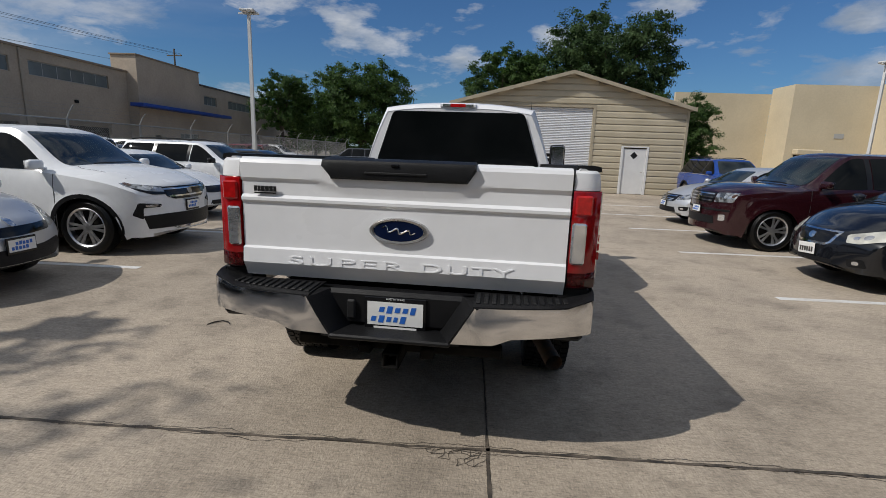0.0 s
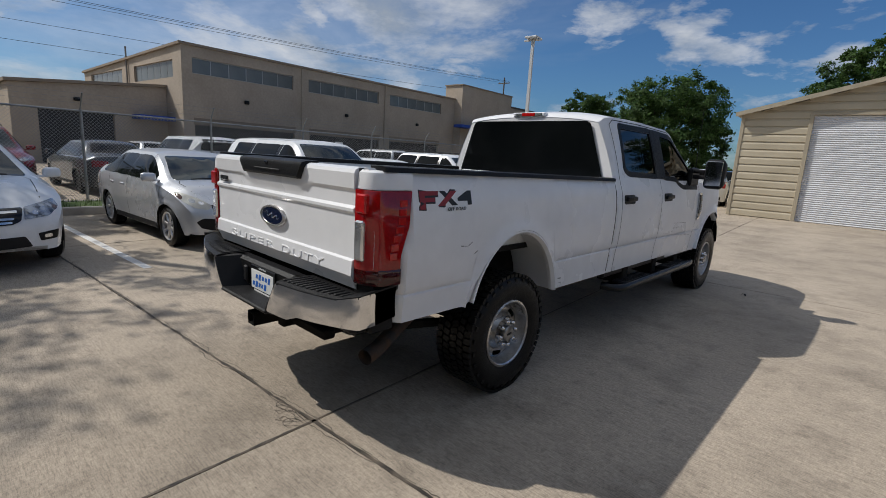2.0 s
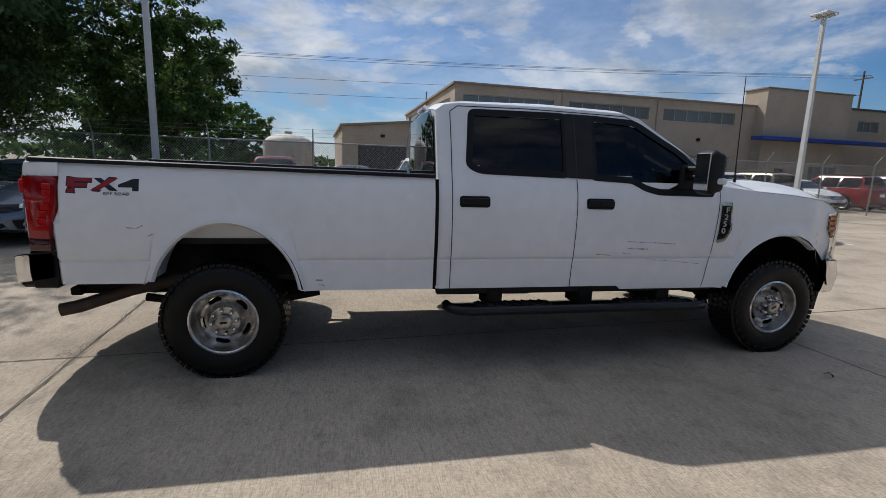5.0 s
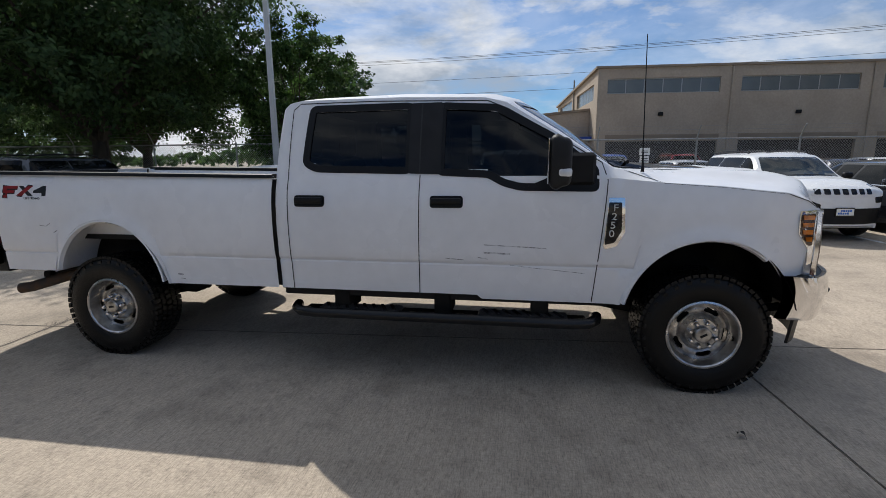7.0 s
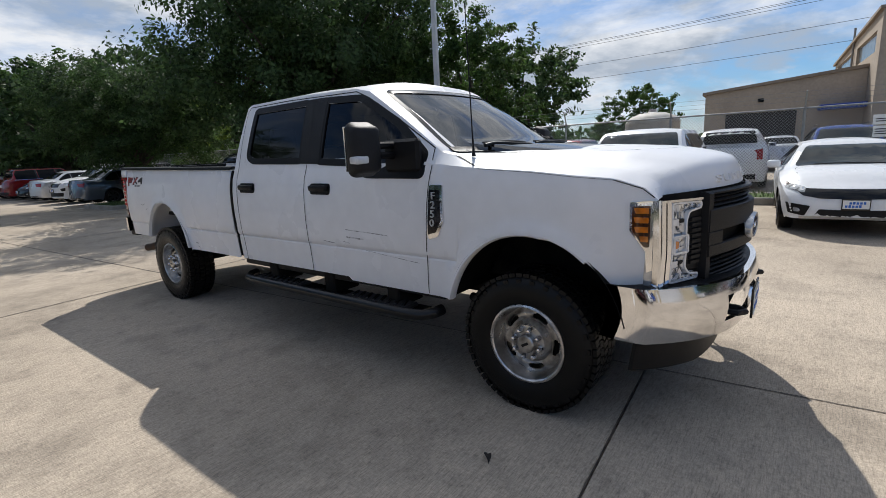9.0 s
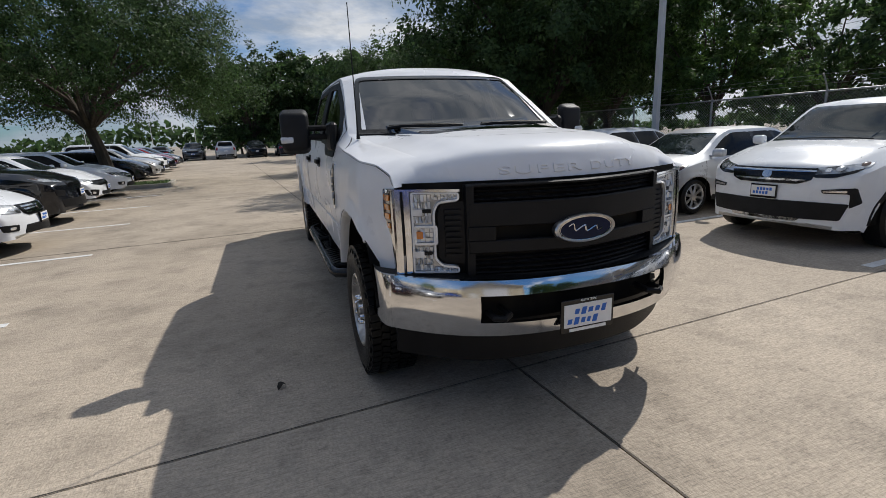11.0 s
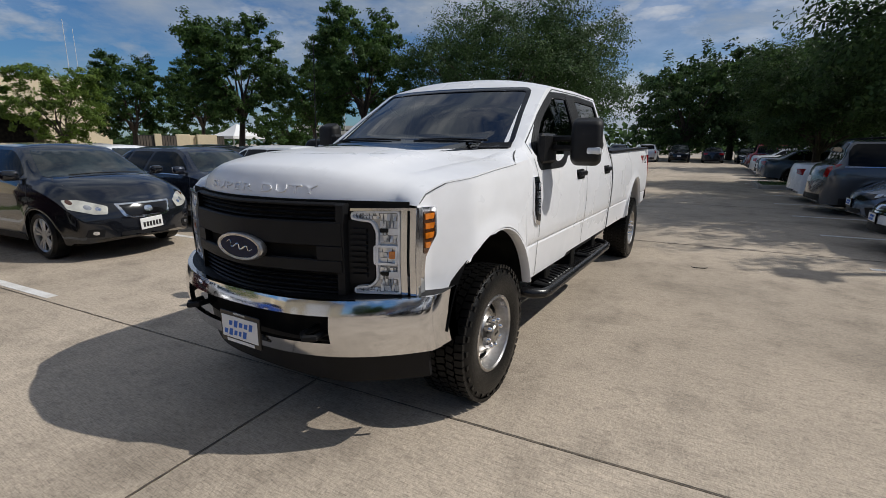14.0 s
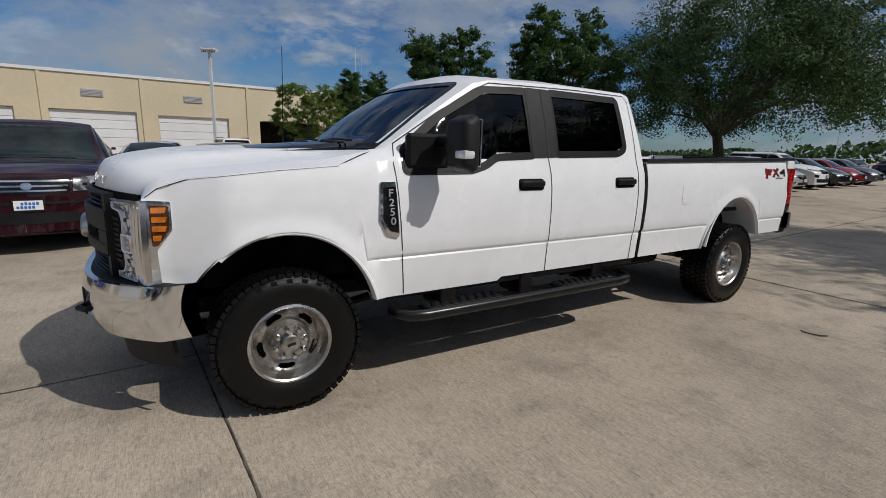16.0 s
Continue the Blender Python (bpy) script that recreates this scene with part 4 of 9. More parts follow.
BELT_Z = [(1.447, 1.45), (3.7, 1.45), (3.9, 1.43), (4.18, 1.405), (4.5, 1.385), (4.92, 1.34), (5.06, 1.29), (5.12, 1.235)]
BELT_IN = [(1.447, 0.965), (1.517, 1.0), (4.5, 1.0), (4.8, 0.985), (5.02, 0.965), (5.12, 0.955)]
EDGE_X = [(1.447, 0.71), (1.517, 0.745), (1.647, 0.772), (3.1, 0.772), (3.3, 0.79), (3.85, 0.872), (4.0, 0.85), (4.2, 0.815), (4.9, 0.77), (5.06, 0.755), (5.12, 0.75)]
EDGE_Z = [(1.447, 1.90), (1.487, 1.94), (1.547, 1.98), (1.647, 1.997), (2.4, 2.002), (3.0, 1.985), (3.15, 1.95), (3.5, 1.735), (3.85, 1.505), (4.0, 1.475), (4.2, 1.440), (4.5, 1.418), (4.79, 1.388), (4.95, 1.365), (5.03, 1.342), (5.08, 1.315), (5.11, 1.28), (5.12, 1.245)]
MID_Z = [(1.447, 1.95), (1.487, 1.99), (1.547, 2.035), (1.75, 2.068), (2.4, 2.085), (3.0, 2.065), (3.15, 2.02), (3.5, 1.78), (3.85, 1.478), (3.87, 1.49), (4.0, 1.497), (4.4, 1.487), (4.75, 1.462), (4.93, 1.436), (5.01, 1.418), (5.06, 1.398), (5.09, 1.357), (5.11, 1.305), (5.12, 1.255)]
BOW = [(1.4, 0.0), (2.7, 0.0), (3.15, 0.10), (3.85, 0.20), (4.2, 0.235), (5.12, 0.245)]


def cab_ring(y):
    zb, zt = truck_base(y), lerp_table(BELT_Z, y)
    k = lerp_table(BELT_IN, y)
    half = []
    levels = spaced(zb, 0.832, 3) + [0.843, 0.856, 0.872] + spaced(0.94, zt, 5) if zb < 0.81 and y < 4.2 else spaced(zb, zt, 12)
    for z in levels:
        half.append((side_x(y, z) * k, 0.0, z))
    xe, ze, zm, bow = lerp_table(EDGE_X, y), lerp_table(EDGE_Z, y), lerp_table(MID_Z, y), lerp_table(BOW, y)
    x0, _, z0 = half[-1]
    for i in range(1, 13):
        t = i / 12
        half.append((x0 + (xe - x0) * t + 0.012 * math.sin(math.pi * t) * min(1, (ze - z0) / 0.3), 0.0, z0 + (ze - z0) * t))
    for i in range(1, 15):
        u = 1 - (i / 14)
        crown = (1 - abs(u) ** 2.6)
        half.append((xe * u, bow * (1 - u * u), ze + (zm - ze) * crown))
    if y > 3.9:
        # raised middle of the bonnet with a crease each side
        for i, (x, dy, z) in enumerate(half):
            if x < xe - 0.01 and i > 24:
                half[i] = (x, dy, z + 0.028 * min(1, (y - 3.9) / 0.25) * (1 / (1 + math.exp((x - 0.60 + 0.06 * (y - 4.0)) * 55)) - 0.55) * min(1, (5.12 - y) / 0.35))
    pts = [Vector((x, y + dy, z)) for x, dy, z in half]
    return pts + [Vector((-p.x, p.y, p.z)) for p in reversed(pts[:-1])]


keys = [1.487, 1.502, 1.522, 1.547, 1.592, 2.563, 3.15, 3.785, 3.85, 3.87, 5.03, 5.06, 5.085, 5.10, 5.113, 5.12]
stations = sorted(set([round(v, 4) for v in keys] + [round(1.625 + 0.0345 * i, 4) for i in range(99) if all(abs(1.625 + 0.0345 * i - k) > 0.012 for k in keys) and 1.625 + 0.0345 * i < 5.02]))
grid = [cab_ring(y) for y in stations]
NR = len(grid[0])
full = bmesh.new()
rings(full, grid, closed=False, cap0=True, cap1=False)
cab_tree = BVHTree.FromBMesh(full)
full.free()

# side glass outlines (along y and z)
REAR_WIN = rounded([(1.735, 1.945), (2.50, 1.95), (2.50, 1.475), (1.80, 1.490), (1.705, 1.535)], 0.045, 4)
FRONT_WIN = rounded([(2.70, 1.945), (3.09, 1.925), (3.47, 1.722), (3.755, 1.50), (3.755, 1.36), (3.26, 1.365), (3.14, 1.395), (3.04, 1.45), (2.70, 1.465)], 0.03, 3)
# windscreen outline (along x and z, from the front)
WIND = rounded([(-0.672, 1.958), (0.672, 1.958), (0.80, 1.515), (0.45, 1.475), (-0.45, 1.475), (-0.80, 1.515)], 0.05, 4)


def inside(poly, x, y):
    hit = False
    for (x0, y0), (x1, y1) in zip(poly, poly[1:] + poly[:1]):
        if (y0 > y) != (y1 > y) and x < (x1 - x0) * (y - y0) / (y1 - y0) + x0:
            hit = not hit
    return hit


def shrink(poly, d):
    out = []
    n = len(poly)
    for i in range(n):
        p, a, b = Vector(poly[i]), Vector(poly[i - 1]), Vector(poly[(i + 1) % n])
        e = (b - a).normalized()
        nrm = Vector((-e.y, e.x))
        q = p + nrm * d
        if not inside(poly, *q) and d > 0 or inside(poly, *q) and d < 0:
            q = p - nrm * d
        out.append(tuple(q))
    return out


meshes = {k: bmesh.new() for k in ("cab", "hood", "front_right", "front_left", "rear_right", "rear_left", "fender_right", "fender_left")}
made = {k: {} for k in meshes}
for i in range(len(grid) - 1):
    for j in range(NR - 1):
        quad = [(i, j), (i, j + 1), (i + 1, j + 1), (i + 1, j)]
        mid = sum((grid[a][b] for a, b in quad), Vector()) / 4
        right = j < NR // 2
        r = j if right else NR - 2 - j
        yc = (stations[i] + stations[i + 1]) / 2
        if r < 25 and (all(inside(REAR_WIN, grid[a][b].y, grid[a][b].z) for a, b in quad) or all(inside(FRONT_WIN, grid[a][b].y, grid[a][b].z) for a, b in quad)):
            continue
        if yc > 3.12 and yc < 3.9 and r >= 25 and all(inside(WIND, grid[a][b].x, grid[a][b].z) for a, b in quad):
            continue
        side = "right" if right else "left"
        if r >= 25 and yc > 3.87:
            key = "hood"
        elif r >= 25 or (r >= 12 and yc > 3.785 and yc < 3.87) or yc < 1.592:
            key = "cab"
        elif yc < 2.563:
            key = "rear_" + side
        elif yc < 3.785:
            key = "front_" + side if (r < 24 or yc < 3.1) else "cab"
        else:
            key = "fender_" + side
        bm, cache = meshes[key], made[key]
        vs = []
        for q in quad:
            if q not in cache:
                cache[q] = bm.verts.new(grid[q[0]][q[1]])
            vs.append(cache[q])
        bm.faces.new(vs)
body = part("cab_body", meshes["cab"], TRUCK_WHITE, pickup)
part("hood", meshes["hood"], TRUCK_WHITE, pickup, "white bonnet with raised centre")
fender_parts = {s: part("front_fender", meshes["fender_" + s], TRUCK_WHITE, pickup) for s in ("right", "left")}
doors = {}
for s in ("right", "left"):
    doors["front_" + s] = part("front_door", meshes["front_" + s], TRUCK_WHITE, pickup, "white front door with scrapes" if s == "right" else "white front door")
    doors["rear_" + s] = part("rear_door", meshes["rear_" + s], TRUCK_WHITE, pickup)

# back wall of the cab with its dark window
bm = bmesh.new()
bm.faces.new([bm.verts.new((p.x, p.y + 0.004, p.z)) for p in grid[0]])
part("cab_back_panel", bm, TRUCK_WHITE, pickup, smooth=0)
REAR_GLASS = rounded([(-0.665, 1.95), (0.665, 1.95), (0.845, 1.42), (-0.845, 1.42)], 0.05, 4)
bm = flat_fill(REAR_GLASS, 0.3)
for v in bm.verts:
    v.co = Vector((v.co.x, 1.483 - 0.02 * (1 - (v.co.x / 0.85) ** 2) - 0.004, v.co.y))
part("rear_window", bm, CAR_GLASS, pickup, "black tinted rear window")
bm = bmesh.new()
box(bm, -0.185, 0.185, 1.478, 1.56, 1.992, 2.034, 0.01)
light_bar = part("cargo_light", bm, TRUCK_WHITE, pickup, "third brake light housing on the roof edge")
part("red_lens", boxmesh(-0.075, 0.075, 1.471, 1.485, 1.997, 2.029, 0.003), BRIGHT_RED, light_bar)
for s in (-1, 1):
    part("clear_lens", boxmesh(min(s * 0.075, s * 0.155), max(s * 0.075, s * 0.155), 1.472, 1.485, 1.998, 2.027, 0.003), CLEAR_LENS, light_bar)


def ring_patch(tree, outer, inner, axis, proud, material, parent, name, label=""):
    n = len(outer)
    bm = bmesh.new()
    way = Vector(AXES[axis][0])
    vo, vi = [], []
    for (a, b), (c, d) in zip(outer, inner):
        p, q = cast(tree, axis, a, b), cast(tree, axis, c, d)
        p = p or q
        q = q or p
        vo.append(bm.verts.new(p + way * proud))
        vi.append(bm.verts.new(q + way * proud))
    for i in range(n):
        j = (i + 1) % n
        bm.faces.new((vo[i], vo[j], vi[j], vi[i]))
    r = bmesh.ops.extrude_face_region(bm, geom=bm.faces[:])
    for g in r["geom"]:
        if isinstance(g, bmesh.types.BMVert):
            g.co -= way * 0.02
    return part(name, bm, material, parent, label)


def seg(poly, step=0.05):
    out = []
    for a, b in zip(poly, poly[1:] + poly[:1]):
        a, b = Vector(a), Vector(b)
        n = max(1, int((b - a).length / step))
        out += [tuple(a + (b - a) * k / n) for k in range(n)]
    return out


for s, axis in (("right", "+x"), ("left", "-x")):
    for key, poly in (("rear_", REAR_WIN), ("front_", FRONT_WIN)):
        poly = seg(poly)
        ring_patch(cab_tree, shrink(poly, -0.012), shrink(poly, 0.038), axis, 0.004, PLASTIC, doors[key + s], "window_seal", "black rubber window seal")
        part("window_glass", patch(cab_tree, shrink(poly, -0.006), axis, -0.006, 0.0, 0.12), TINT_GLASS, doors[key + s], "dark tinted window", facing=AXES[axis][0])
    # black pillar cover between the two side windows
    part("pillar_cover", patch(cab_tree, rounded([(2.485, 1.957), (2.715, 1.957), (2.715, 1.462), (2.485, 1.468)], 0.02), axis, 0.006, 0.02), PLASTIC_GREY, doors["rear_" + s])
    for x, xt, z0, z1 in ((1.594, 1.588, 0.62, 1.93), (2.560, 2.570, 0.60, 1.46), (3.752, 3.822, 0.60, 1.42)):
        part("panel_gap", patch(cab_tree, strip_poly([(x + (xt - x) * (z - z0) / (z1 - z0), z) for z in spaced(z0, z1, 8)], 0.0065), axis, 0.0025, 0.0), SEAM, pickup)
    part("door_top_gap", patch(cab_tree, strip_poly([(1.588, 1.93), (1.645, 1.972), (2.2, 1.978), (3.02, 1.962), (3.16, 1.905), (3.5, 1.712), (3.79, 1.535), (3.822, 1.42)], 0.007), axis, 0.0025, 0.0), SEAM, pickup)
    part("window_divider", patch(cab_tree, strip_poly([(2.566, 1.955), (2.566, 1.47)], 0.010), axis, 0.0085, 0.0), SEAM, pickup)
    part("sail_panel", patch(cab_tree, [(3.28, 1.372), (3.752, 1.366), (3.752, 1.498), (3.62, 1.60), (3.58, 1.53), (3.42, 1.43)], axis, 0.0065, 0.02), PLASTIC, doors["front_" + s])
wind_seg = seg(WIND)
ring_patch(cab_tree, shrink(wind_seg, -0.010), shrink(wind_seg, 0.020), "+y", 0.003, GLOSS_BLACK, pickup, "windscreen_border", "black windscreen border")
part("windscreen", patch(cab_tree, shrink(wind_seg, 0.004), "+y", -0.008, 0.0, 0.10), WIND_GLASS, pickup, "raked windscreen reflecting the sky", facing=(0, 1, 0))
# cowl below the windscreen
part("cowl_panel", patch(cab_tree, [(-0.80, 3.84), (-0.4, 3.98), (0, 4.03), (0.4, 3.98), (0.80, 3.84), (0.81, 3.93), (0.55, 4.06), (0.45, 4.12), (0, 4.15), (-0.45, 4.12), (-0.55, 4.06), (-0.81, 3.93)], "+z", 0.010, 0.02, 0.06), PLASTIC, pickup, "black vented cowl")
for s in (1, -1):
    bm = bmesh.new()
    x0 = 0.62 if s > 0 else -0.10
    tube(bm, [(x0, 4.00, 1.535), (x0 - 0.10, 4.01, 1.548), (x0 - 0.55, 4.02 + (0.03 if s > 0 else 0.0), 1.535)], [0.014, 0.011, 0.006], 6)
    tube(bm, [(x0 - 0.02, 3.97, 1.552), (x0 - 0.30, 4.0, 1.558), (x0 - 0.58, 3.98, 1.548)], 0.007, 5)
    part("wiper", bm, PLASTIC, pickup)
bm = bmesh.new()
tube(bm, [(0.84, 4.055, 1.47), (0.84, 4.055, 1.51), (0.84, 4.05, 1.62), (0.84, 4.03, 2.33)], [0.014, 0.008, 0.0042, 0.003], 6)
part("antenna", bm, PLASTIC, pickup)
# bonnet shut line across the side and the front corner
for axis in ("+x", "-x"):
    for run, w in (([(3.905, 1.497), (4.02, 1.455), (4.17, 1.402)], 0.0045), ([(4.17, 1.402), (4.5, 1.378), (4.92, 1.332)], 0.0018), ([(4.92, 1.332), (5.05, 1.287), (5.105, 1.245)], 0.0045)):
        part("hood_gap", patch(cab_tree, strip_poly(run, w), axis, 0.003, 0.0), SEAM, pickup)

# nose: dark structure behind grille and lamps
NW = 0.93


def nose_y(x, z):
    u = min(1.0, abs(x) / NW)
    return 5.085 + 0.295 * (1 - u ** 1.55) + 0.012 * (1.0 - abs(z - 0.98) / 0.3)


def nose_fn(u, v):
    if abs(u) <= NW:
        return Vector((u, nose_y(u, v), v))
    over = abs(u) - NW
    return Vector((math.copysign(NW + 0.015 * min(1, over / 0.05), u), nose_y(NW, v) - over, v))


nose_ref = sheet(spaced(-0.925, 0.925, 64), spaced(0.76, 1.255, 12), nose_fn)
nose_tree = BVHTree.FromBMesh(nose_ref)
nose_ref.free()
part("radiator_support", sheet(spaced(-0.84, 0.84, 60), spaced(0.76, 1.255, 12), nose_fn), UNDER, pickup)


def nose_bar(x0, x1, z0, z1, proud, material, name, parent, back=0.05, n=24, label=""):
    rows = []
    for i in range(n + 1):
        x = x0 + (x1 - x0) * i / n
        zt = 0.006
        y = nose_y(x, (z0 + z1) / 2)
        rows.append([Vector((x, y + proud - back, z0)), Vector((x, y + proud - 0.008, z0)), Vector((x, y + proud, z0 + zt)), Vector((x, y + proud, z1 - zt)), Vector((x, y + proud - 0.008, z1)), Vector((x, y + proud - back, z1))])
    bm = bmesh.new()
    rings(bm, rows)
    return part(name, bm, material, parent, label)


grille = nose_bar(-0.565, 0.565, 1.225, 1.243, 0.035, PLASTIC, "grille", pickup, 0.07, label="matte black grille")
for z in (1.165, 1.19, 1.212):
    nose_bar(-0.55, 0.55, z - 0.006, z + 0.006, 0.022, PLASTIC, "slat", grille)
nose_bar(-0.56, 0.56, 1.035, 1.155, 0.045, PLASTIC, "upper_bar", grille, 0.07)
nose_bar(-0.56, 0.56, 0.905, 0.970, 0.045, PLASTIC, "lower_bar", grille, 0.07)
for s in (1, -1):
    nose_bar(min(s * 0.44, s * 0.565), max(s * 0.44, s * 0.565), 0.965, 1.04, 0.043, PLASTIC, "bar_end", grille, 0.07, 6)
    nose_bar(min(s * 0.535, s * 0.57), max(s * 0.535, s * 0.57), 0.79, 1.24, 0.038, PLASTIC, "grille_post", grille, 0.07, 4)
for z in (0.80, 0.825, 0.85, 0.875):
    nose_bar(-0.55, 0.55, z - 0.006, z + 0.006, 0.024, PLASTIC, "slat", grille)
nose_bar(-0.545, 0.545, 0.775, 0.792, 0.035, PLASTIC, "grille_sill", grille, 0.07)


def ring_strip(a, b, r, cy, cz):
    """A thin oval wire."""
    bm = bmesh.new()
    tube(bm, [(x, cy, z) for x, z in ell(0, cz, a, b, 40) + [(a, cz)]], r, 4, caps=False)
    return bm


def emblem(parent, cy, cz, sgn, a=0.176, b=0.072):
    """Oval badge: chrome rim, blue field and a plain bright stroke."""
    bm = bmesh.new()
    outer = [Vector((x, cy, z)) for x, z in ell(0, cz, a, b, 40)]
    rows = [[Vector((x, cy + sgn * d, z)) for x, z in ell(0, cz, a * f, b * g, 40)] for d, f, g in ((-0.02, 1, 1), (0.008, 1, 1), (0.016, 0.96, 0.93), (0.014, 0.88, 0.80), (0.006, 0.86, 0.77))]
    rings(bm, rows, True, True, False)
    e = part("emblem", bm, WHEEL_STEEL, parent, "oval emblem with bright metal rim")
    bm = bmesh.new()
    rings(bm, [[Vector((x, cy + sgn * d, z)) for x, z in ell(0, cz, a * f, b * f, 40)] for d, f in ((0.004, 0.87), (0.010, 0.84))])
    part("emblem_field", bm, DARK_BLUE, e)
    bm = bmesh.new()
    tube(bm, [(-sgn * a * (-0.56 + 1.12 * t + 0.05 * math.sin(6 * math.pi * t)), cy + sgn * 0.0105, cz + b * (0.30 * (1 - t) ** 2 - 0.08 + 0.20 * math.sin(6 * math.pi * t) * (1 - 0.35 * t))) for t in spaced(0, 1, 60)], [0.0018 + 0.0028 * math.sin(math.pi * i / 60) for i in range(61)], 5)
    part("emblem_ring", ring_strip(a * 0.84, b * 0.80, 0.0022, cy + sgn * 0.0112, cz), CHROME, e)
    part("emblem_stroke", bm, CHROME, e)
    return e


emblem(grille, 5.434, 1.003, 1)

# headlamps: C-shaped units with light guide, stacked reflectors and amber at the outer edge


def facets(bm, s, x0, x1, z0, z1, n, m, proud, tilt, seed):
    """Small tilted mirror facets in a reflector bowl."""
    r = random.Random(seed)
    for i in range(n):
        for j in range(m):
            xa, xb = x0 + (x1 - x0) * i / n + 0.001, x0 + (x1 - x0) * (i + 1) / n - 0.001
            za, zb = z0 + (z1 - z0) * j / m + 0.001, z0 + (z1 - z0) * (j + 1) / m - 0.001
            q = []
            for x, z in ((xa, za), (xb, za), (xb, zb), (xa, zb)):
                q.append(bm.verts.new((s * x, nose_y(x, z) + proud + tilt * r.uniform(-1, 1), z)))
            bm.faces.new(q)


HX = 0.888
for s in (1, -1):
    def mx(poly):
        return [(s * a, b) for a, b in poly]
    outline = seg(rounded([(0.590, 1.216), (HX - 0.004, 1.226), (HX - 0.002, 0.800), (0.598, 0.796), (0.598, 0.842), (0.672, 0.852), (0.702, 0.885), (0.702, 1.108), (0.684, 1.150), (0.590, 1.162)], 0.016), 0.03)
    unit = part("headlight", patch(nose_tree, mx(outline), "+y", 0.004, 0.05, 0.05), LAMP_DARK, pickup, "clear headlight with bright light guide and chrome surround")
    guide = seg(rounded([(0.594, 1.206), (0.812, 1.214), (0.815, 0.810), (0.602, 0.806), (0.602, 0.838), (0.676, 0.848), (0.708, 0.883), (0.708, 1.112), (0.688, 1.157), (0.594, 1.168)], 0.016), 0.03)
    ring_patch(nose_tree, mx(guide), mx(shrink(guide, 0.009)), "+y", 0.026, WHITE_LENS, unit, "light_guide", "white light guide")
    for nm, x0, x1, z0, z1, n, m, tilt in (("upper_reflector", 0.722, 0.808, 1.062, 1.200, 6, 4, 0.010), ("running_light_bowl", 0.602, 0.716, 1.172, 1.202, 8, 2, 0.008), ("lower_reflector", 0.722, 0.808, 0.822, 0.942, 6, 4, 0.010), ("lower_bowl", 0.612, 0.716, 0.812, 0.838, 8, 2, 0.007)):
        bm = bmesh.new()
        facets(bm, s, x0, x1, z0, z1, n, m, 0.014, tilt, int(x0 * 1000 + z0 * 7))
        part(nm, bm, LAMP_BACK, unit, smooth=0)
    for zc in (1.115, 0.905):
        part("led_lens", patch(nose_tree, mx(rounded([(0.762, zc - 0.016), (0.806, zc - 0.016), (0.806, zc + 0.016), (0.762, zc + 0.016)], 0.005)), "+y", 0.022, 0.012, 0.03), WHITE_LENS, unit)
        part("shade_bar", patch(nose_tree, mx(rounded([(0.722, zc - 0.005), (0.760, zc - 0.005), (0.760, zc + 0.014), (0.722, zc + 0.014)], 0.004)), "+y", 0.020, 0.012, 0.03), PLASTIC, unit)
    box_loop = seg(rounded([(0.700, 0.955), (0.806, 0.955), (0.806, 1.050), (0.700, 1.050)], 0.012), 0.03)
    bm = bmesh.new()
    facets(bm, s, 0.712, 0.796, 0.966, 1.040, 4, 3, 0.016, 0.006, 31)
    turn = part("indicator_lens", bm, LAMP_BACK, unit, "clear turn signal with dim amber bulb", smooth=0)
    ring_patch(nose_tree, mx(box_loop), mx(shrink(box_loop, 0.010)), "+y", 0.030, WHITE_LENS, unit, "indicator_frame")
    part("amber_bulb", patch(nose_tree, mx(rounded([(0.765, 0.985), (0.795, 0.985), (0.795, 1.022), (0.765, 1.022)], 0.008)), "+y", 0.024, 0.004, 0.04), AMBER, unit)
    # chrome uprights with a dark slot, and the chrome top edge
    for x0, x1, proud, z0, material, nm in ((0.818, 0.845, 0.026, 0.802, CHROME, "chrome_strip"), (0.846, 0.858, 0.018, 0.90, PLASTIC, "strip_slot"), (0.859, HX - 0.004, 0.030, 0.802, CHROME, "chrome_strip")):
        part(nm, patch(nose_tree, mx(rounded([(x0, 1.222), (x1, 1.222), (x1, z0), (x0, z0)], 0.006)), "+y", proud, 0.03, 0.04), material, unit)
    part("top_strip", patch(nose_tree, mx([(0.594, 1.222), (HX - 0.004, 1.230), (HX - 0.004, 1.218), (0.594, 1.210)]), "+y", 0.030, 0.03, 0.05), CHROME, unit)
    ax = "+x" if s > 0 else "-x"
    bm = bmesh.new()
    rows = []
    for z in (0.800, 0.815, 0.95, 1.10, 1.215, 1.231):
        hit = cast(cab_tree, ax, 5.095, z)
        xs = abs(hit.x) + 0.010
        yf = nose_y(HX, z) + 0.030
        rows.append([Vector((s * x, y, z)) for x, y in ((HX - 0.008, yf), (HX + 0.25 * (xs - HX) + 0.004, yf - 0.010), (HX + 0.6 * (xs - HX) + 0.006, yf - 0.035), (xs, 5.105), (xs - 0.002, 5.085), (xs - 0.05, 5.085), (HX - 0.05, yf - 0.05))])
    rings(bm, rows)
    part("corner_chrome", bm, CHROME, unit)
    wrap = rounded([(5.112, 1.232), (4.998, 1.224), (5.000, 1.085), (5.072, 0.985), (5.085, 0.80), (5.112, 0.80)], 0.01)
    part("side_bezel", patch(cab_tree, wrap, ax, 0.010, 0.03, 0.03), CHROME, unit, "chrome wrap at the fender")
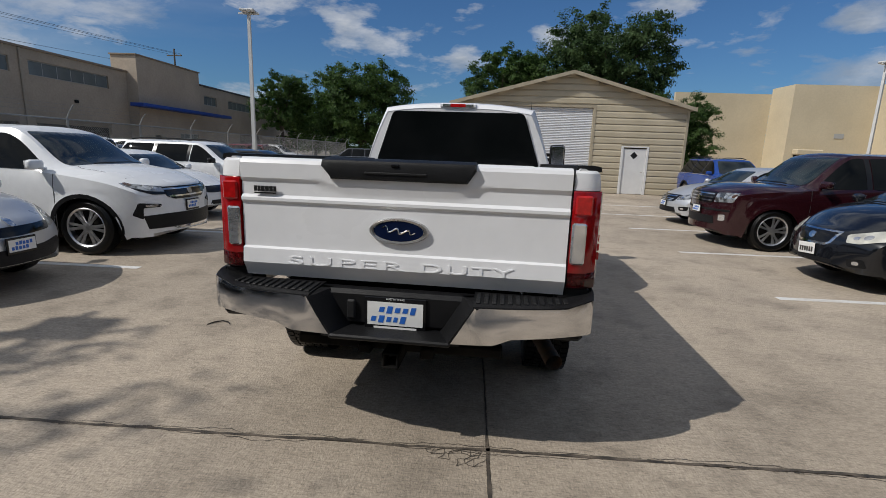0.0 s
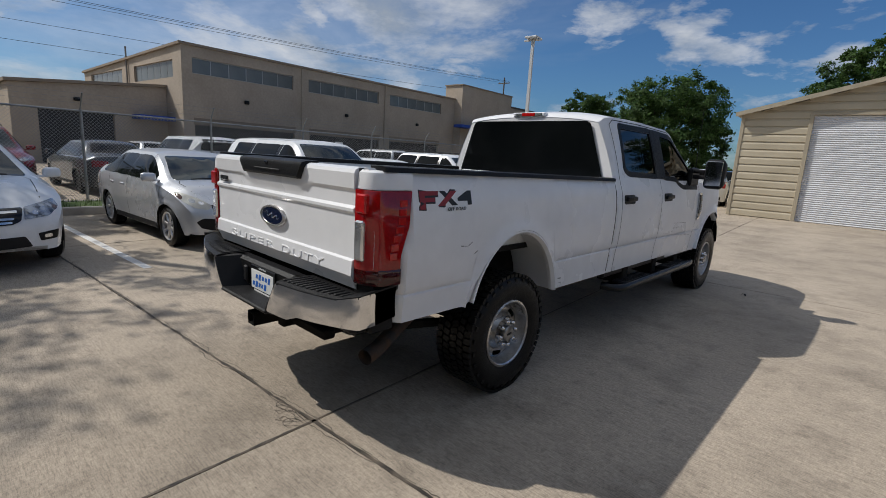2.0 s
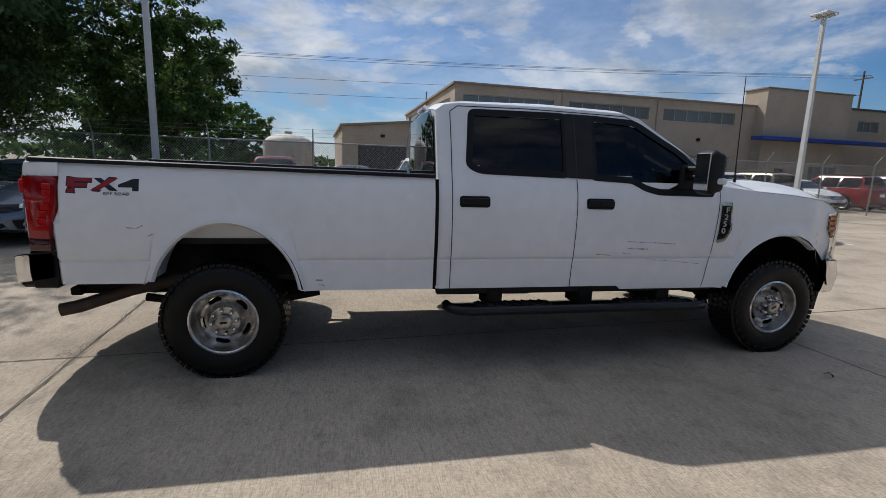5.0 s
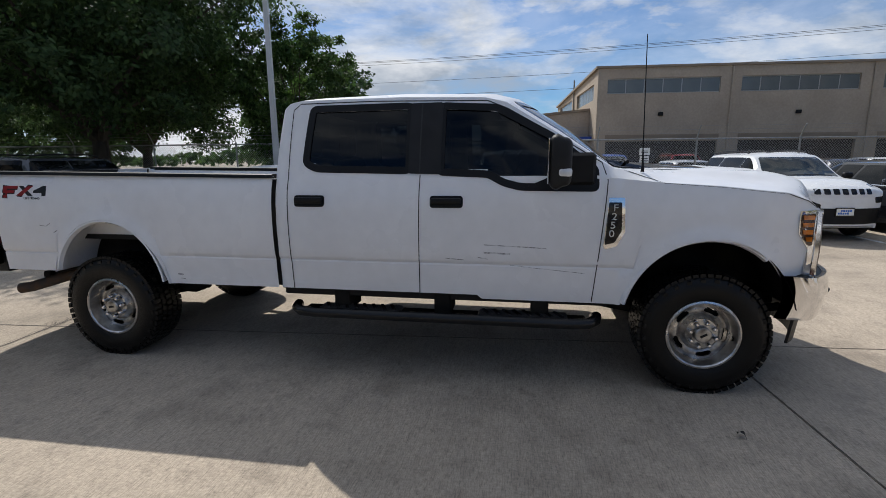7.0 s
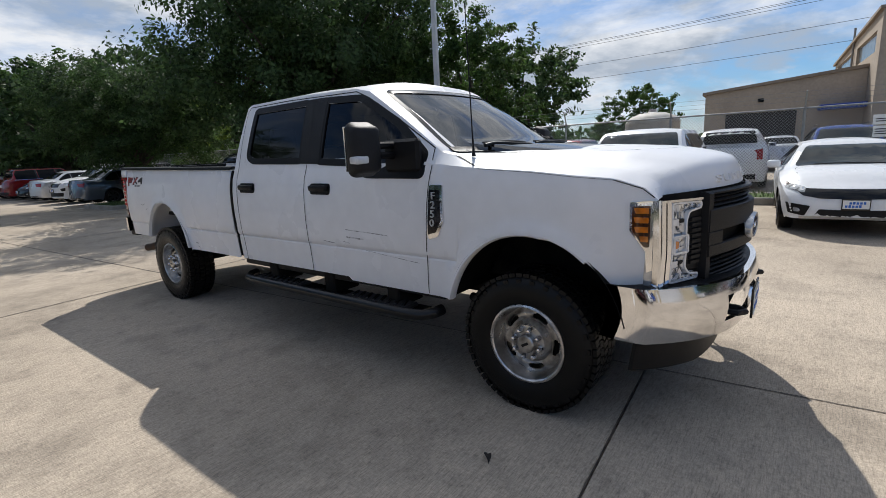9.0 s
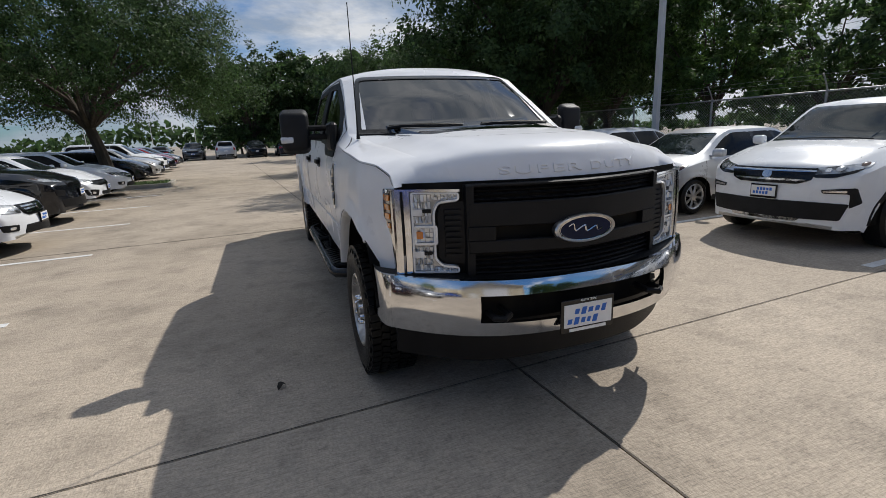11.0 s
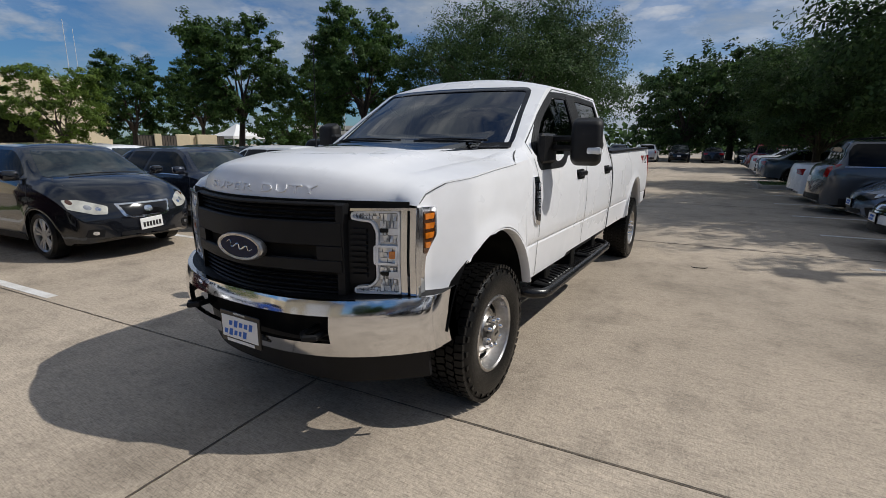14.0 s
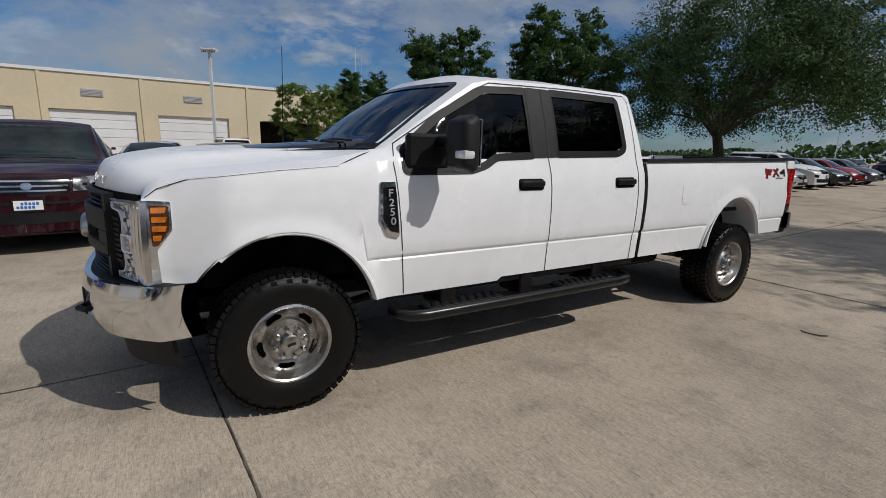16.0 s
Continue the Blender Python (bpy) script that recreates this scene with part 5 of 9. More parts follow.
    part("amber_lens", patch(cab_tree, rounded([(5.092, 1.208), (5.010, 1.204), (5.014, 1.082), (5.066, 1.005), (5.092, 1.005)], 0.01), ax, 0.014, 0.006, 0.03), AMBER_DARK, unit, "amber side marker")
    for z, y0 in ((1.183, 5.018), (1.137, 5.018), (1.091, 5.022), (1.045, 5.046)):
        part("amber_bar", patch(cab_tree, rounded([(y0, z + 0.015), (5.086, z + 0.015), (5.086, z - 0.013), (y0 + 0.008, z - 0.013)], 0.004), ax, 0.019, 0.008, 0.03), AMBER, unit)
    vent = part("side_grille", patch(nose_tree, mx(rounded([(0.55, 1.165), (0.672, 1.148), (0.690, 1.105), (0.690, 0.888), (0.665, 0.862), (0.55, 0.845)], 0.012)), "+y", 0.006, 0.03, 0.05), PLASTIC, grille)
    for z in spaced(0.895, 1.115, 8):
        part("fin", patch(nose_tree, mx([(0.59, z + 0.008), (0.662, z + 0.008), (0.662, z - 0.008), (0.59, z - 0.008)]), "+y", 0.020, 0.016, 0.06), PLASTIC, vent)

# raised letter shapes across the bonnet's front and the tailgate


def stamped(text, cx, w, cz, h, surface, out, parent, name, label="", proud=0.0045):
    """Raised capitals that follow a panel."""
    ob = words(text, 1.0, 0.0, Matrix.Identity(4), TRUCK_WHITE, parent, name, label, 1.12)
    co = [v.co.copy() for v in ob.data.vertices]
    x0, x1, y0, y1 = min(c.x for c in co), max(c.x for c in co), min(c.y for c in co), max(c.y for c in co)
    bm = bmesh.new()
    bm.from_mesh(ob.data)
    for v in bm.verts:
        p = surface(cx + ((v.co.x - x0) / (x1 - x0) - 0.5) * w, cz + ((v.co.y - y0) / (y1 - y0) - 0.5) * h)
        v.co = p
    edges = [e for e in bm.edges if e.is_boundary]
    r = bmesh.ops.extrude_edge_only(bm, edges=edges)
    low = {g for g in r["geom"] if isinstance(g, bmesh.types.BMVert)}
    for v in bm.verts:
        v.co += Vector(out) * (-0.006 if v in low else proud)
    bm.to_mesh(ob.data)
    bm.free()
    return ob


for text, cx, w in (("SUPER", -0.185, 0.42), ("DUTY", 0.245, 0.32)):
    stamped(text, cx, w, 1.298, 0.038, lambda u, v: cast(cab_tree, "+y", -u, v) or Vector((-u, 5.33, v)), (0, 0.85, 0.5), pickup, "raised_lettering", "stamped white capitals on the bonnet edge", 0.008)

# chrome front bumper with its lower opening
BW = 0.955


def bump_y(x, z):
    u = min(1.0, abs(x) / BW)
    face = 0.055 * math.cos((z - 0.65) / 0.16 * 1.25) - 0.02
    return 5.10 + 0.345 * (1 - u ** 2.8) + face


def bump_fn(u, v):
    z = v + (0.035 * (abs(u) / 0.9) ** 2 if v < 0.62 else 0.025 * (abs(u) / 0.9) ** 2)
    if abs(u) <= BW:
        return Vector((u, bump_y(u, v), z))
    over = abs(u) - BW
    return Vector((math.copysign(BW + 0.02 * min(1, over / 0.08), u), bump_y(BW, v) - over, z))


us = sorted(set(spaced(-1.14, 1.14, 60) + [-0.555, 0.555]))
vs_ = [0.487, 0.50, 0.53, 0.565, 0.60, 0.64, 0.68, 0.708, 0.73, 0.755, 0.772, 0.78]
bm = sheet(us, vs_, bump_fn, hole=lambda u, v: abs(u) < 0.555 and 0.566 < v < 0.707, thick=(0, -0.03, 0))
front_bumper = part("front_bumper", bm, CHROME, pickup, "chrome front bumper with scraped corner", smooth=50)
part("bumper_recess", sheet(spaced(-0.57, 0.57, 20), [0.55, 0.72], lambda u, v: Vector((u, bump_y(u, v) - 0.10, v)), thick=(0, -0.02, 0)), UNDER, front_bumper)
bm = sheet(spaced(-1.02, 1.02, 50), [0.765, 0.80], lambda u, v: bump_fn(u, 0.775) + Vector((0, -0.02 - (v - 0.765) * 3.0, (v - 0.765) * 0.4)), thick=(0, 0, -0.012))
part("bumper_top_pad", bm, PLASTIC, front_bumper)
for s in (1, -1):
    bm = bmesh.new()
    tube(bm, [(s * 0.42, 5.30, 0.62), (s * 0.42, 5.44, 0.615), (s * 0.46, 5.47, 0.612), (s * 0.50, 5.44, 0.612), (s * 0.50, 5.36, 0.615)], 0.017, 8)
    part("tow_hook", bm, PLASTIC, front_bumper)
bm = sheet(spaced(-0.89, 0.89, 44), spaced(0.30, 0.54, 4), lambda u, v: Vector((math.copysign(min(abs(u), 0.90), u), 5.02 + 0.31 * (1 - (min(abs(u), 0.90) / 0.93) ** 2.8) - max(0, abs(u) - 0.90) * 1.2 - (0.54 - v) * 0.12, v + 0.10 * max(0, abs(u) / 0.9 - 0.55) * (0.54 - v) / 0.24)), thick=(0, -0.02, 0))
part("air_dam", bm, PLASTIC, pickup, "black plastic air dam")


def plate(parent, place, w=0.30, h=0.152):
    """Dealer plate in a black surround: plain bars in blue."""
    holder = part("license_plate", boxmesh(-w / 2 - 0.008, w / 2 + 0.008, -0.006, 0.006, -h / 2 - 0.012, h / 2 + 0.008, 0.003, place), GLOSS_BLACK, parent, "dealer plate with blue marks in black surround")
    part("plate_face", boxmesh(-w / 2 + 0.008, w / 2 - 0.008, 0.005, 0.009, -h / 2 + 0.016, h / 2 - 0.016, 0.0, place), WHITE_PLATE, holder)
    rnd = random.Random(5)
    for zc, x0, n in ((0.024, -0.105, 5), (-0.026, -0.055, 5)):
        x = x0
        for i in range(n):
            ww = 0.024 + 0.010 * rnd.random()
            hh = 0.030 + 0.012 * (i in (0, 3))
            part("plate_mark", boxmesh(x, x + ww * 0.82, 0.0095, 0.0105, zc - hh / 2, zc + hh / 2 - 0.004, 0.0, place @ Matrix(((1, 0, -0.25, 0.25 * zc), (0, 1, 0, 0), (0, 0, 1, 0), (0, 0, 0, 1)))), GREEN_MARK, holder, smooth=0)
            x += ww + 0.008
    part("plate_strip", boxmesh(-0.11, 0.11, 0.0065, 0.008, -h / 2 - 0.008, -h / 2 + 0.008, 0.0, place), WHITE_PLATE, holder)
    words("AUSTIN TEXAS", 0.014, 0.0008, place @ Matrix.Translation((0, 0.0068, h / 2 + 0.0)) @ Matrix.Rotation(math.pi / 2, 4, "X") @ Matrix.Rotation(math.pi, 4, "Y"), WHITE_PLATE, holder, "plate_town")
    return holder


plate(front_bumper, pose(0, 5.476, 0.568))

# mirrors
for s in (1, -1):
    mir = part("wing_mirror", boxmesh(-0.105, 0.105, -0.065, 0.065, -0.165, 0.165, 0.048, pose(s * 1.215, 3.50, 1.542, 0, 0, -s * 6), 4), PLASTIC_GREY, pickup, "black telescoping tow mirror")
    for v in mir.data.vertices:
        if v.co.y > 3.5:
            v.co.z = 1.542 + (v.co.z - 1.542) * 0.88
    bm = bmesh.new()
    for z in (1.50, 1.565):
        box(bm, min(s * 0.93, s * 1.20), max(s * 0.93, s * 1.14), 3.47, 3.55, z - 0.022, z + 0.022, 0.012)
    box(bm, min(s * 0.93, s * 0.99), max(s * 0.93, s * 0.99), 3.44, 3.74, 1.39, 1.60, 0.02)
    part("mirror_arm", bm, PLASTIC, mir)
    part("mirror_lamp", boxmesh(min(s * 0.012, s * 0.109), max(s * 0.012, s * 0.109), -0.01, 0.070, -0.085, -0.035, 0.014, pose(s * 1.215, 3.50, 1.542, 0, 0, -s * 6), 2), WHITE_LENS, mir, "clear marker lamp")
    part("mirror_face", boxmesh(-0.085, 0.085, -0.010, 0.0, -0.135, 0.135, 0.004, pose(s * 1.215, 3.437, 1.548, 0, 0, -s * 6)), CHROME, mir, "mirror glass")

# door handles, side badges and scrapes
for s, ax in ((1, "+x"), (-1, "-x")):
    for y, key in ((1.76, "rear_"), (2.76, "front_")):
        side = "right" if s > 0 else "left"
        base = part("door_handle", patch(cab_tree, rounded([(y - 0.115, 1.318), (y + 0.115, 1.318), (y + 0.115, 1.236), (y - 0.115, 1.236)], 0.025, 4), ax, 0.004, 0.01), PLASTIC, doors[key + side])
        part("handle_grip", boxmesh(min(s * 1.0, s * 1.03), max(s * 1.0, s * 1.03), y - 0.105, y + 0.105, 1.262, 1.305, 0.012, None, 2), PLASTIC, base)
    badge = part("fender_badge", patch(cab_tree, rounded([(3.828, 1.312), (3.925, 1.312), (3.935, 1.09), (3.885, 0.995), (3.812, 0.975), (3.803, 0.995)], 0.010), ax, 0.012, 0.02, 0.05), CHROME, pickup, "chrome fender vent trim")
    part("badge_field", patch(cab_tree, rounded([(3.828, 1.282), (3.908, 1.282), (3.912, 1.095), (3.870, 1.020), (3.812, 1.004)], 0.008), ax, 0.016, 0.012, 0.05), GLOSS_BLACK, badge)
    for i, ch in enumerate("F250"):
        stand = Matrix.Translation((s * 1.0235, 3.868 - 0.006 * i, 1.246 - 0.056 * i)) @ Matrix.Rotation(s * math.pi / 2, 4, "Z") @ Matrix.Rotation(math.pi / 2, 4, "X") @ Matrix.Diagonal((1.15, 1, 1, 1))
        words(ch, 0.064, 0.004, stand, SILVER, badge, "badge_letter")
for name, pts, w in (("scrape", [(3.02, 0.985), (3.30, 0.975), (3.44, 0.968)], 0.006), ("scrape", [(3.02, 0.93), (3.20, 0.925)], 0.011), ("scrape", [(2.75, 0.885), (2.88, 0.875)], 0.006), ("scrape", [(3.20, 0.842), (3.70, 0.80)], 0.004), ("scrape", [(2.98, 0.895), (3.05, 0.885)], 0.005)):
    part(name, patch(cab_tree, strip_poly(pts, w), "+x", 0.0012, 0.0), SCUFF, doors["front_right"])

# ---- the bed ----
BED_TOP = [(-1.2, 1.490), (1.5, 1.452)]


def bed_ring(y, s):
    zb, zt = truck_base(y), lerp_table(BED_TOP, y)
    inset = 1.0 if y > -0.93 else 1 - 0.05 * min(1, (-0.93 - y) / 0.03)
    out = []
    for z in (spaced(zb, 0.832, 3) + [0.843, 0.856, 0.872] + spaced(0.94, zt - 0.012, 7) if zb < 0.81 else spaced(zb, zt - 0.012, 14)):
        k = 1.0 if z < 1.13 and y > -0.985 else inset
        out.append(Vector((s * side_x(y, min(z, 1.42)) * k * (1 if z < 1.42 else 1 - 0.012 * ((z - 1.42) / 0.06) ** 2), max(y, -1.047) if z < 0.915 else y, z)))
    xt = abs(out[-1].x)
    out += [Vector((s * (xt - 0.012), y, zt)), Vector((s * 0.865, y, zt)), Vector((s * 0.855, y, zt - 0.012)), Vector((s * 0.845, y, zt - 0.10)), Vector((s * 0.80, y, zt - 0.12)), Vector((s * 0.79, y, 0.97))]
    return out


bed_ys = sorted(set([-1.145, -1.13, -1.10, -1.05] + [round(-1.0 + 0.035 * i, 4) for i in range(70)] + [1.465]))
side_tree = {}
bed_parts = {}
for s in (1, -1):
    bm = bmesh.new()
    rings(bm, [bed_ring(y, s) for y in bed_ys], closed=False, cap0=False, cap1=False)
    side_tree[s] = BVHTree.FromBMesh(bm)
    bed_parts[s] = part("bed_side", bm, TRUCK_WHITE, pickup, "dented white bed side" if s > 0 else "white bed side")
    for y in (-1.143, 1.463):
        ends = bmesh.new()
        ends.faces.new([ends.verts.new(p) for p in bed_ring(y, s)])
        part("bed_end_cap", ends, TRUCK_WHITE, bed_parts[s], smooth=0)
    bm = bmesh.new()
    rows = []
    for y in spaced(-1.10, 1.463, 12):
        z = lerp_table(BED_TOP, y)
        rows.append([Vector((s * 0.972, y, z - 0.014)), Vector((s * 0.965, y, z + 0.010)), Vector((s * 0.93, y, z + 0.016)), Vector((s * 0.855, y, z + 0.012)), Vector((s * 0.850, y, z - 0.02))])
    rings(bm, rows, True)
    part("bed_rail_cap", bm, PLASTIC, bed_parts[s], "black plastic bed rail cap")
    # pale inner wheel arch
    bm = bmesh.new()
    arc = [(0.035 + 0.53 * math.cos(a), 0.55 + 0.60 * math.sin(a)) for a in spaced(math.pi - 0.23, 0.12, 26)]
    rings(bm, [[Vector((s * x, y, z)) for y, z in arc] for x in (1.005, 0.62)], closed=False, cap0=False, cap1=False)
    part("wheel_housing", bm, TRUCK_WHITE, bed_parts[s])
    bm = bmesh.new()
    rows = []
    for k in range(27):
        a = math.pi - 0.29 - (math.pi - 0.29 - 0.16) * k / 26
        rows.append([Vector((s * x, 0.035 + (0.498 - d) * math.cos(a), 0.55 + (0.570 - d) * math.sin(a))) for x, d in ((1.024, 0.0), (1.026, 0.012), (1.0, 0.026), (0.97, 0.02))])
    rings(bm, rows, True)
    part("arch_lip", bm, TRUCK_WHITE, bed_parts[s])
    # front arch lip and dark liner
    bm = bmesh.new()
    rows = []
    for k in range(25):
        a = math.pi - 0.26 - (math.pi - 0.26 - 0.90) * k / 24
        rows.append([Vector((s * (x - (0.03 if k > 18 else 0)), 4.47 + (0.542 - d) * math.cos(a), 0.45 + (0.603 - d) * math.sin(a))) for x, d in ((0.99, -0.018), (1.020, -0.002), (1.022, 0.010), (1.0, 0.020), (0.96, 0.016))])
    rings(bm, rows, True)
    part("arch_lip", bm, TRUCK_WHITE, fender_parts["right" if s > 0 else "left"])
    bm = bmesh.new()
    arc = [(4.47 + 0.56 * math.cos(a), 0.43 + 0.635 * math.sin(a)) for a in spaced(math.pi - 0.27, 0.27, 26)]
    rings(bm, [[Vector((s * x, y, z)) for y, z in arc] for x in (0.985, 0.50)], closed=False, cap0=False, cap1=False)
    part("arch_liner", bm, UNDER, fender_parts["right" if s > 0 else "left"])
bm = bmesh.new()
box(bm, -0.80, 0.80, -1.14, 1.45, 0.93, 0.97)
for i in range(12):
    x = -0.72 + i * 0.131
    box(bm, x - 0.03, x + 0.03, -1.13, 1.44, 0.97, 0.985)
part("bed_floor", bm, PLASTIC_GREY, pickup, smooth=0)
part("bed_front_wall", boxmesh(-0.80, 0.80, 1.447, 1.48, 0.95, 1.44, 0.01), TRUCK_WHITE, pickup)

# tailgate
TG = [(0.87, -1.150), (0.90, -1.163), (0.945, -1.188), (1.02, -1.182), (1.03, -1.168), (1.255, -1.168), (1.27, -1.180), (1.285, -1.180), (1.30, -1.166), (1.365, -1.166), (1.385, -1.178), (1.46, -1.180), (1.478, -1.170), (1.488, -1.150)]


def tg_fn(u, v):
    drop = 0.042 * max(0, min(1, (0.42 - abs(u)) / 0.14)) if 1.305 < v < 1.45 else 0
    return Vector((u, lerp_table(TG, v + drop), v))


bm = sheet(spaced(-0.829, 0.829, 60), sorted(set([a for a, _ in TG] + spaced(0.88, 1.47, 24))), tg_fn, thick=(0, 0.06, 0))
tail_ref = bm.copy()
tail_tree = BVHTree.FromBMesh(tail_ref)
tail_ref.free()
tailgate = part("tailgate", bm, TRUCK_WHITE, pickup, "white tailgate with stamped lettering and black spoiler trim", smooth=28)
bm = bmesh.new()
rows = []
for u, k in ((-0.392, 0.0), (-0.386, 1.0)) + tuple((x, 1.0) for x in spaced(-0.34, 0.325, 10)) + ((0.371, 1.0), (0.377, 0.0)):
    e = 0.012 * (1 - k)
    rows.append([Vector((u * (0.89 if z < 1.41 else 1.0), y, z)) for y, z in ((-1.150, 1.396), (-1.196 + e, 1.396), (-1.206 + e, 1.408), (-1.208 + e, 1.470 - e), (-1.198 + e, 1.488 - e), (-1.165, 1.497 - e), (-1.095, 1.500 - e), (-1.095, 1.470))])
rings(bm, rows)
part("spoiler_trim", bm, PLASTIC, tailgate, "black spoiler trim with handle")
part("tailgate_handle", boxmesh(-0.17, 0.14, -1.212, -1.19, 1.425, 1.437, 0.003), PLASTIC_GREY, tailgate)
part("camera_eye", boxmesh(-0.035, 0.005, -1.214, -1.19, 1.462, 1.478, 0.004), GLOSS_BLACK, tailgate)
emblem(tailgate, -1.172, 1.148, -1, 0.152, 0.066)


for text, cx, w in (("SUPER", -0.275, 0.61), ("DUTY", 0.35, 0.46)):
    stamped(text, cx, w, 0.968, 0.042, lambda u, v: cast(tail_tree, "-y", u, v) or Vector((u, -1.16, v)), (0, -1, 0), tailgate, "raised_lettering", "stamped white capitals across the tailgate")
bm = bmesh.new()
x = -0.755
for w in (0.016, 0.014, 0.018, 0.018, 0.018, 0.014):
    box(bm, x, x + w, -1.186, -1.180, 1.318, 1.345)
    x += w + 0.004
box(bm, -0.755, -0.64, -1.184, -1.178, 1.306, 1.313)
part("dealer_badge", bm, BLACK_DECAL, tailgate, "small dark badge", smooth=0)
for s in (1, -1):
    part("tailgate_gap", boxmesh(min(s * 0.826, s * 0.840), max(s * 0.826, s * 0.840), -1.150, -1.11, 0.87, 1.485), SEAM, pickup)

# white corner posts above the tail lamps
for s in (1, -1):
    bm = bmesh.new()
    rows = []
    for z, e in ((1.388, 0.0), (1.44, 0.004), (1.468, 0.010), (1.480, 0.026)):
        rows.append([Vector((s * x, y, z)) for x, y in ((0.842, -1.06), (0.842, -1.168 + e), (0.90, -1.166 + e), (0.945 - e, -1.145 + e), (0.972 - e, -1.10), (0.984 - e, -1.02), (0.984 - e, -0.93), (0.90, -0.93))])
    rings(bm, rows)
    part("corner_post", bm, TRUCK_WHITE, bed_parts[s])

# tail lamps, narrower below
LAMP_EDGE = [(0.9, -0.050), (1.045, -0.050), (1.07, -0.046), (1.135, -0.026), (1.19, -0.006), (1.215, 0.0), (1.385, 0.008)]
for s in (1, -1):
    def lamp(z0, z1, yin, xo=0.985):
        rows = []
        for z in [z0, z0 + 0.006] + [q for q in (1.045, 1.07, 1.135, 1.19, 1.215) if z0 + 0.01 < q < z1 - 0.01] + [z1 - 0.006, z1]:
            e = 0.004 if z in (z0, z1) else 0.0
            fy = yin + lerp_table(LAMP_EDGE, z)
            rows.append([Vector((s * 0.838, -1.10, z)), Vector((s * 0.838, -1.176 + e, z)), Vector((s * 0.88, -1.178 + e, z)), Vector((s * 0.925, -1.165 + e, z)), Vector((s * (xo - 0.012), -1.13 + e, z)), Vector((s * (xo + 0.003 - e), -1.08, z)), Vector((s * (xo + 0.012 - e), fy, z)), Vector((s * 0.90, fy + 0.005, z))])
        bm = bmesh.new()
        rings(bm, rows)
        return bm
    tl = part("tail_light", lamp(0.915, 1.385, -0.955), RED_LENS, pickup, "tall red tail light with clear reversing lens")
    part("reverse_lens", boxmesh(min(s * 0.842, s * 0.912), max(s * 0.842, s * 0.912), -1.187, -1.15, 1.03, 1.235, 0.010), CLEAR_LENS, tl)
    part("lower_reflector", lamp(0.912, 0.995, -0.953, 0.9875), DARK_RED, tl)
    bm = bmesh.new()
    for i in range(7):
        z = 1.06 + i * 0.044
        fy = -0.965 + lerp_table(LAMP_EDGE, z - 0.02)
        box(bm, min(s * 0.985, s * 0.9975), max(s * 0.985, s * 0.9975), fy - 0.060, fy - 0.012, z - 0.018, z + 0.018, 0.003)
    part("lens_ribs", bm, BRIGHT_RED, tl)
    # brighter red on the upper rear face, coloured as if sunlit
    part("brake_lens", boxmesh(min(s * 0.85, s * 0.93), max(s * 0.85, s * 0.93), -1.186, -1.15, 1.27, 1.365, 0.008), BRIGHT_RED, tl)

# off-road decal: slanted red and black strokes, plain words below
for s, ax in ((1, "+x"), (-1, "-x")):
    tr = side_tree[s]
    flip = s

    def dec(poly):
        return [(-0.675 + flip * u * 1.09, 1.337 + (v - 1.335) * 1.12) for u, v in poly]
    root = part("bed_decal", patch(tr, dec([(-0.19, 1.375), (-0.06, 1.375), (-0.065, 1.355), (-0.155, 1.355), (-0.155, 1.345), (-0.085, 1.345), (-0.09, 1.325), (-0.155, 1.325), (-0.155, 1.292), (-0.19, 1.292)]), ax, 0.0015, 0.0), RED_DECAL, bed_parts[s], "red and black decal strokes")
    for edge in ([(-0.19, 1.375), (-0.06, 1.375), (-0.065, 1.355), (-0.155, 1.355), (-0.155, 1.345), (-0.085, 1.345), (-0.09, 1.325), (-0.155, 1.325), (-0.155, 1.292), (-0.19, 1.292)], [(0.03, 1.375), (0.075, 1.375), (-0.025, 1.305), (-0.075, 1.305)]):
        part("decal_outline", patch(tr, dec(shrink(edge, -0.009)), ax, 0.0009, 0.0), BLACK_DECAL, root)
    part("decal_stroke", patch(tr, dec([(-0.055, 1.375), (-0.015, 1.375), (0.075, 1.305), (0.03, 1.305)]), ax, 0.0018, 0.0), BLACK_DECAL, root)
    part("decal_stroke", patch(tr, dec([(0.03, 1.375), (0.075, 1.375), (-0.025, 1.305), (-0.075, 1.305)]), ax, 0.0022, 0.0), RED_DECAL, root)
    part("decal_stroke", patch(tr, dec([(0.155, 1.375), (0.185, 1.375), (0.185, 1.305), (0.15, 1.305), (0.15, 1.325), (0.075, 1.325), (0.075, 1.34)]), ax, 0.0018, 0.0), BLACK_DECAL, root)
    rot = Matrix.Rotation(math.pi / 2, 4, "X")
    m = Matrix.Translation((s * 0.9985, -0.675 + s * 0.072, 1.2835)) @ Matrix.Rotation(s * math.pi / 2, 4, "Z") @ rot
    words("OFF ROAD", 0.028, 0.0008, m, BLACK_DECAL, root, "decal_words", spacing=1.15)
    part("bed_crease", patch(tr, strip_poly([(0.60, 0.852), (1.0, 0.848), (1.45, 0.842)], 0.006), ax, 0.0006, 0.0), TRUCK_WHITE, bed_parts[s])
for pts, w in (([(-0.56, 1.07), (-0.50, 1.062), (-0.46, 1.085)], 0.007), ([(-0.40, 1.03), (-0.44, 1.01)], 0.006), ([(0.62, 0.70), (0.67, 0.695)], 0.012), ([(0.64, 0.665), (0.68, 0.66)], 0.007)):
    part("scrape", patch(side_tree[1], strip_poly(pts, w), "+x", 0.0015, 0.0), SCUFF, bed_parts[1])
